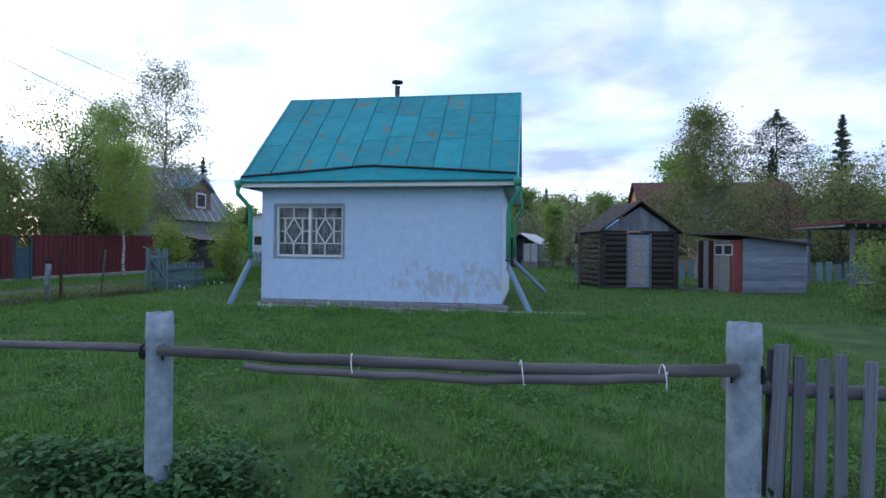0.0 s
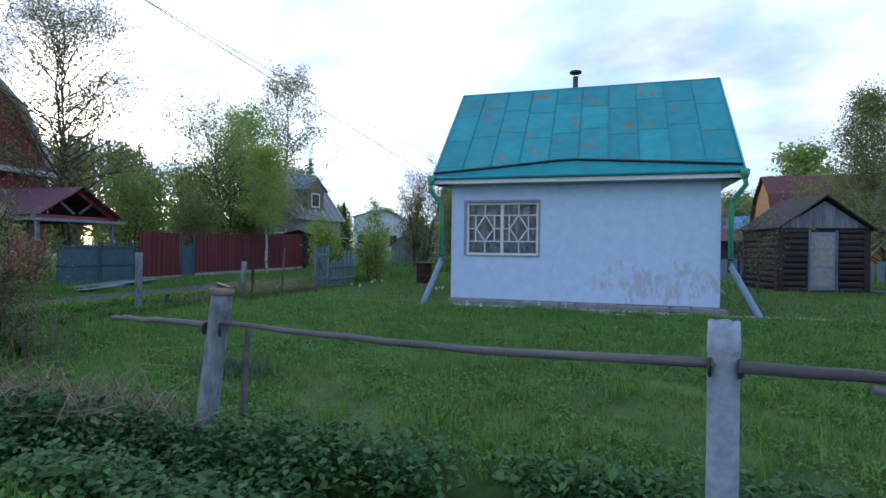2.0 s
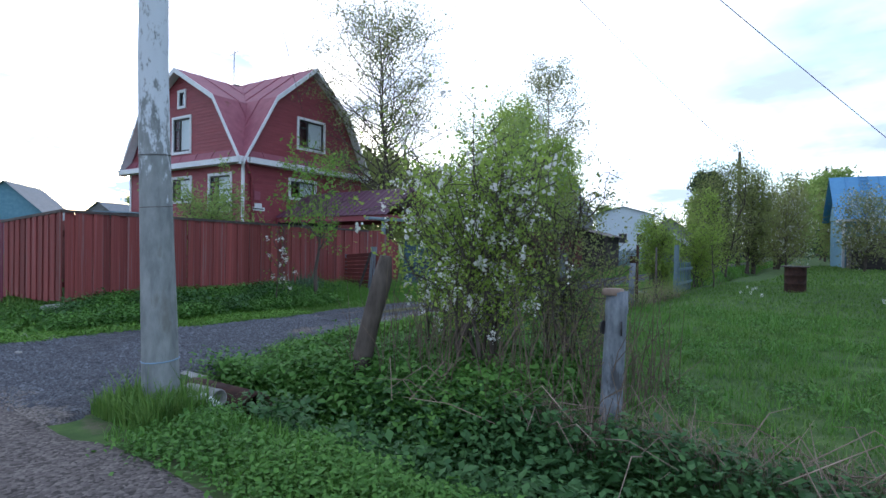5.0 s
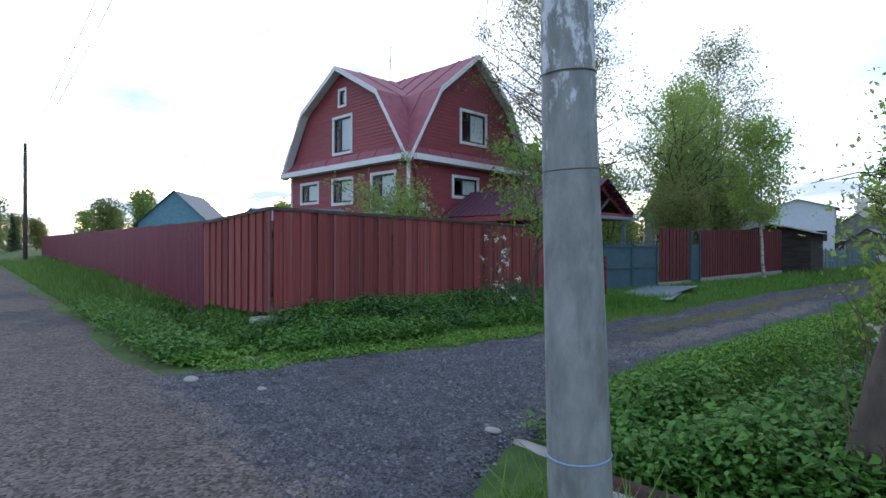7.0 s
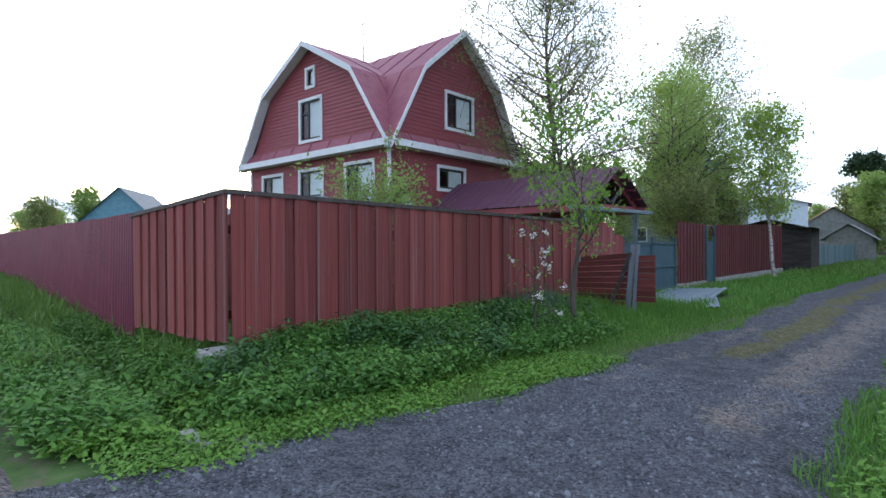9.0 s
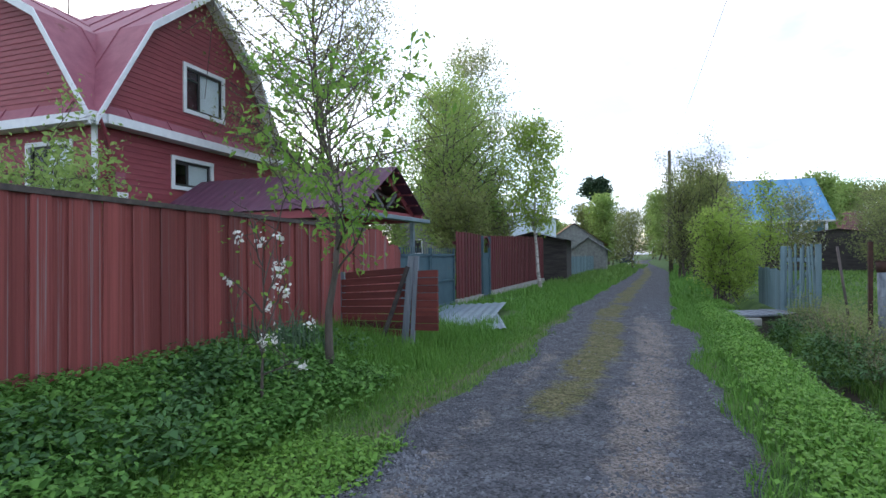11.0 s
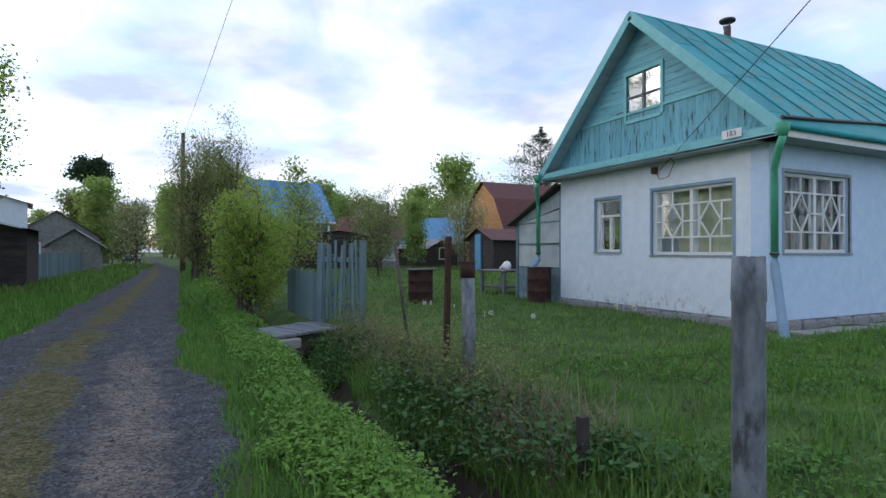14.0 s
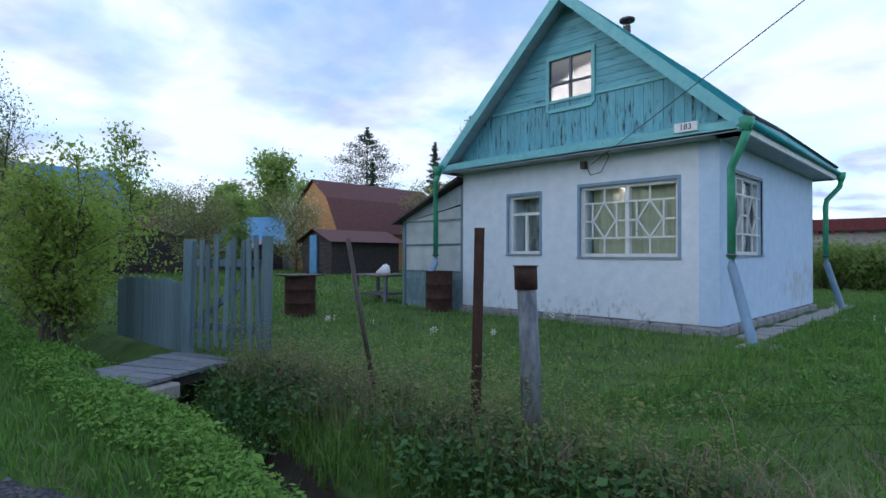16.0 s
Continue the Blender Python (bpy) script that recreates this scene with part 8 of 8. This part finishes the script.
# left verge in front of the plank fence
x, y = scatter(72000, -18.4, -15.9, 6.0, 16.0, r)
blades("grass_left", x, y, (0.10 + 0.09 * smooth(10.0, 12, y)) * (0.22 + 0.78 * smooth(-16.1, -16.9, x + 0.25 * wave(x, y, 1.3))), 0.010, L_GRASSB, "tall lush grass before the plank fence", r, 0.4)
x, y = scatter(9500, -18.35, -16.5, 5.6, 11.2, r, lambda x, y: patch(x * 1.5, y * 1.4) > -0.3)
weeds("left_weeds", x, y, 0.25, 0.046, 7, L_WEED, "leafy nettles below the plank fence", r, 0.12)
x, y = scatter(3000, -18.3, -16.6, 5.8, 12.0, r, lambda x, y: patch(x * 1.5 + 2, y * 1.4) > 0.2)
weeds("left_nettles", x, y, 0.33, 0.055, 7, L_NETTLE, "dark nettles below the plank fence", r, 0.12)
x, y = scatter(7500, -24, -17.0, 4.35, 6.0, r, lambda x, y: patch(x * 1.5, y * 1.4) > -0.4)
weeds("corner_green", x, y, 0.24, 0.055, 7, L_WEED, "weeds at the fence corner", r, 0.12)
x, y = scatter(9000, -19.0, -16.7, 4.5, 5.7, r)
weeds("corner_bright", x, y, 0.13, 0.05, 5, L_WEEDY, "bright low weeds at the road corner", r, 0.08)
x, y = scatter(26000, -60, -19, 4.3, 6.6, r)
blades("grass_road_left", x, y, 0.22, 0.022, L_GRASS, "rough grass along the sheet fence", r, 0.5)
x, y = scatter(6500, -17.0, -15.5, 4.6, 9.6, r, lambda x, y: patch(x * 1.9, y * 1.3) > -0.4)
weeds("left_low_weeds", x, y, 0.075, 0.034, 5, L_WEEDY, "bright low ground cover along the lane's edge", r, 0.07)
x, y = scatter(16000, -16.8, -15.4, 5.5, 19.0, r)
blades("grass_lane_edge", x, y, 0.06, 0.009, L_GRASS, "short worn grass at the lane's edge", r, 0.6)
x, y = scatter(26000, -18.9, -16.0, 16, 36, r)
blades("grass_left_far", x, y, 0.12, 0.016, L_GRASSB, "grass before the second fence", r, 0.5)
x, y = scatter(12000, -18.9, -15.9, 30, 75, r)
blades("grass_left_lane", x, y, 0.2, 0.04, L_GRASS, "grass along the far lane's other side", r, 0.5)
x, y = r.uniform(-15.6, -14.2, 16000), r.uniform(9.8, 40, 16000)
m = (np.abs(x - lane_x(y) + 0.24) < 0.34 + 0.16 * wave(x, y, 1.5)) & (wave(x * 1.3, y * 0.8, 1.1) > -0.35 - 0.04 * (y - 10))
blades("grass_median", x[m], y[m], 0.045, 0.009, L_GRASS, "thin worn grass on the lane's middle strip", r, 0.8)
x, y = scatter(16000, -70, -20, 6.5, 40, r)
blades("grass_fields", x, y, 0.2, 0.06, L_GRASS, "grass of plots behind the fences", r, 0.5)
# dry stems
x, y = scatter(5200, -11.65, -10.9, 13.2, 19.4, r, lambda x, y: patch(x * 2, y * 1.7) > -0.5)
blades("dry_grass", x, y, 0.24, 0.0045, M_STRAW, "dry bleached grass along the yard fence", r, 1.0)
x, y = scatter(900, -11.6, -10.5, 14.0, 19.6, r, lambda x, y: patch(x * 1.3, y * 1.1) > -0.4)
weeds("bank_stems", x, y, 0.62, 0.03, 9, L_DULL, "airy tall weeds with small leaves along the yard fence", r, 0.07)
x, y = scatter(3600, -9.6, -4.2, 6.15, 6.6, r, lambda x, y: (x < -5) | (patch(x, y) > 0.2))
blades("dry_grass_road", x, y, 0.22, 0.005, M_STRAW, "dry bleached grass under the rail fence", r, 0.9)
bm = bmesh.new()
random.seed(61)
for i in range(310):
    x, y = random.uniform(-11.1, -8.2), random.uniform(6.3, 8.3)
    h_, a = random.uniform(0.4, 1.3), random.uniform(0, 6.28)
    k = random.uniform(0.05, 0.5)
    tube(bm, [(x, y, 0), (x + 0.4 * k * math.cos(a), y + 0.4 * k * math.sin(a), h_ * 0.6), (x + k * math.cos(a), y + k * math.sin(a), h_)], [0.005, 0.004, 0.002], 3, False)
tagged(new("dry_stems", mesh_of("dry_stems", bm, M_TWIG)), "dry brown stems in the thicket", "stems", kind="stuff")
bm = bmesh.new()
for i in range(70):
    x, y, a = random.uniform(-10.0, -4.6), random.uniform(5.9, 6.6), random.uniform(0, 6.28)
    l = random.uniform(0.3, 0.9)
    z = 0.12
    tube(bm, [(x, y, z), (x + l * 0.5 * math.cos(a), y + 0.5 * l * math.sin(a), z + random.uniform(0.05, 0.35)), (x + l * math.cos(a), y + l * math.sin(a), z + random.uniform(0, 0.2))], [0.005, 0.004, 0.002], 3, False)
tagged(new("dry_stalks", mesh_of("dry_stalks", bm, M_STRAW)), "fallen straw-coloured stalks over the ditch", "stems", kind="stuff")
# tussock of grey spear leaves in the yard, and daffodils
x, y = r.normal(-5.75, 0.22, 620), r.normal(8.0, 0.12, 620)
blades("iris_clump", x, y, 0.15, 0.018, L_SPEAR, "clump of grey-green spear leaves on bare soil", r, 0.35)
x, y = r.normal(-17.95, 0.25, 260), r.normal(11.3, 0.25, 260)
blades("daffodil_leaves", x, y, 0.34, 0.022, L_SPEAR, "dark spear leaves under the rowan", r, 0.3)


def daffodil(x, y, s=1.0):
    t = thing("daffodil", (x, y, float(height(np.array(x), np.array(y)))), random.uniform(0, 360), label="white daffodil in the grass", category="flower", group="daffodils")
    bm = bmesh.new(); tube(bm, [(0, 0, 0), (0.01, 0, 0.14), (0.03, 0, 0.22)], 0.004, 4); part("stem", bm, L_GRASS, t)
    bm = bmesh.new()
    for k in range(6):
        a = k * math.pi / 3
        c, s_ = math.cos(a), math.sin(a)
        vs = [bm.verts.new(p) for p in ((0.03, 0, 0.22), (0.045, 0.03 * c - 0.012 * s_, 0.22 + 0.03 * s_ + 0.012 * c), (0.04, 0.055 * c, 0.22 + 0.055 * s_), (0.045, 0.03 * c + 0.012 * s_, 0.22 + 0.03 * s_ - 0.012 * c))]
        bm.faces.new(vs)
    part("petals", bm, L_BLOSSOM, t)
    bm = bmesh.new(); tube(bm, [(0.035, 0, 0.22), (0.06, 0, 0.222)], [0.010, 0.014], 8); part("cup", bm, L_WEEDY, t)


for p in ((-6.3, 18.4), (-6.35, 18.25), (-6.2, 18.0), (-6.4, 17.9), (-9.2, 18.2), (-9.0, 18.4), (-8.7, 17.6), (-9.1, 19.5), (-9.4, 20.3), (-9.2, 20.5), (-4.5, 14.2), (-4.2, 14.0), (-3.0, 14.5), (-2.4, 14.3)):
    daffodil(*p)
# gravel
v, f = [], []
n = 46000
y = np.where(r.uniform(size=n) < 0.78, r.uniform(3.9, 9.5, n), r.uniform(9, 24, n)); x = lane_x(y) + r.choice([-0.95, 0.72], n) + r.normal(0, 0.3, n)
k2 = y < 9
x[k2] = r.uniform(-17.2, -12.4, k2.sum())
keep = (np.abs(x - lane_x(y)) < lane_half(y) - 0.02) & (wave(x * 1.2, y * 1.2, 0.8) > -0.55)
x, y = x[keep], y[keep]
n = len(x)
z = lane_z(x, y)
s = 0.0095 * r.lognormal(0, 0.45, n)
unit = np.array([(1, 0, 0), (-0.5, 0.8, 0), (-0.5, -0.8, 0), (0.1, 0.1, 0.8)])
rot = r.uniform(0, 6.28, n)
c, sn = np.cos(rot), np.sin(rot)
R = np.stack([np.stack([c, -sn, 0 * c], 1), np.stack([sn, c, 0 * c], 1), np.stack([0 * c, 0 * c, 1 + 0 * c], 1)], 1)
v = (np.einsum("nij,kj->nki", R, unit) * s[:, None, None] + np.stack([x, y, z], 1)[:, None]).reshape(-1, 3)
i = np.arange(n) * 4
f = np.concatenate([np.stack([i + a, i + b, i + c_], 1) for a, b, c_ in ((0, 1, 3), (1, 2, 3), (2, 0, 3))])
M_STONE = mat("crushed_stone", (0.045, 0.052, 0.067), (0.17, 0.18, 0.20), 3, 0.85, 0.0, island=True, vary=0.5)
tagged(new("gravel", mesh_np("gravel", v, f, M_STONE)), "loose crushed grey stone on the lane", "gravel", kind="stuff")
for x, y, s in ((-15.9, 4.3, 0.07), (-16.5, 7.2, 0.06), (-16.1, 8.3, 0.05), (-12.9, 5.5, 0.05), (-15.1, 4.7, 0.04)):
    bm = bmesh.new(); bmesh.ops.create_icosphere(bm, subdivisions=2, radius=s)
    for q in bm.verts:
        q.co = Vector((q.co.x * 1.4, q.co.y, q.co.z * 0.45)) + q.co.normalized() * s * 0.25 * noise.noise(q.co * 9 + Vector((x, y, 0)))
    solo("stone", bm, M_CONC2, "flat grey stone at the lane's edge", "stone", "stones", loc=(x, y, float(lane_z(np.array(x), np.array(y))) + 0.015))
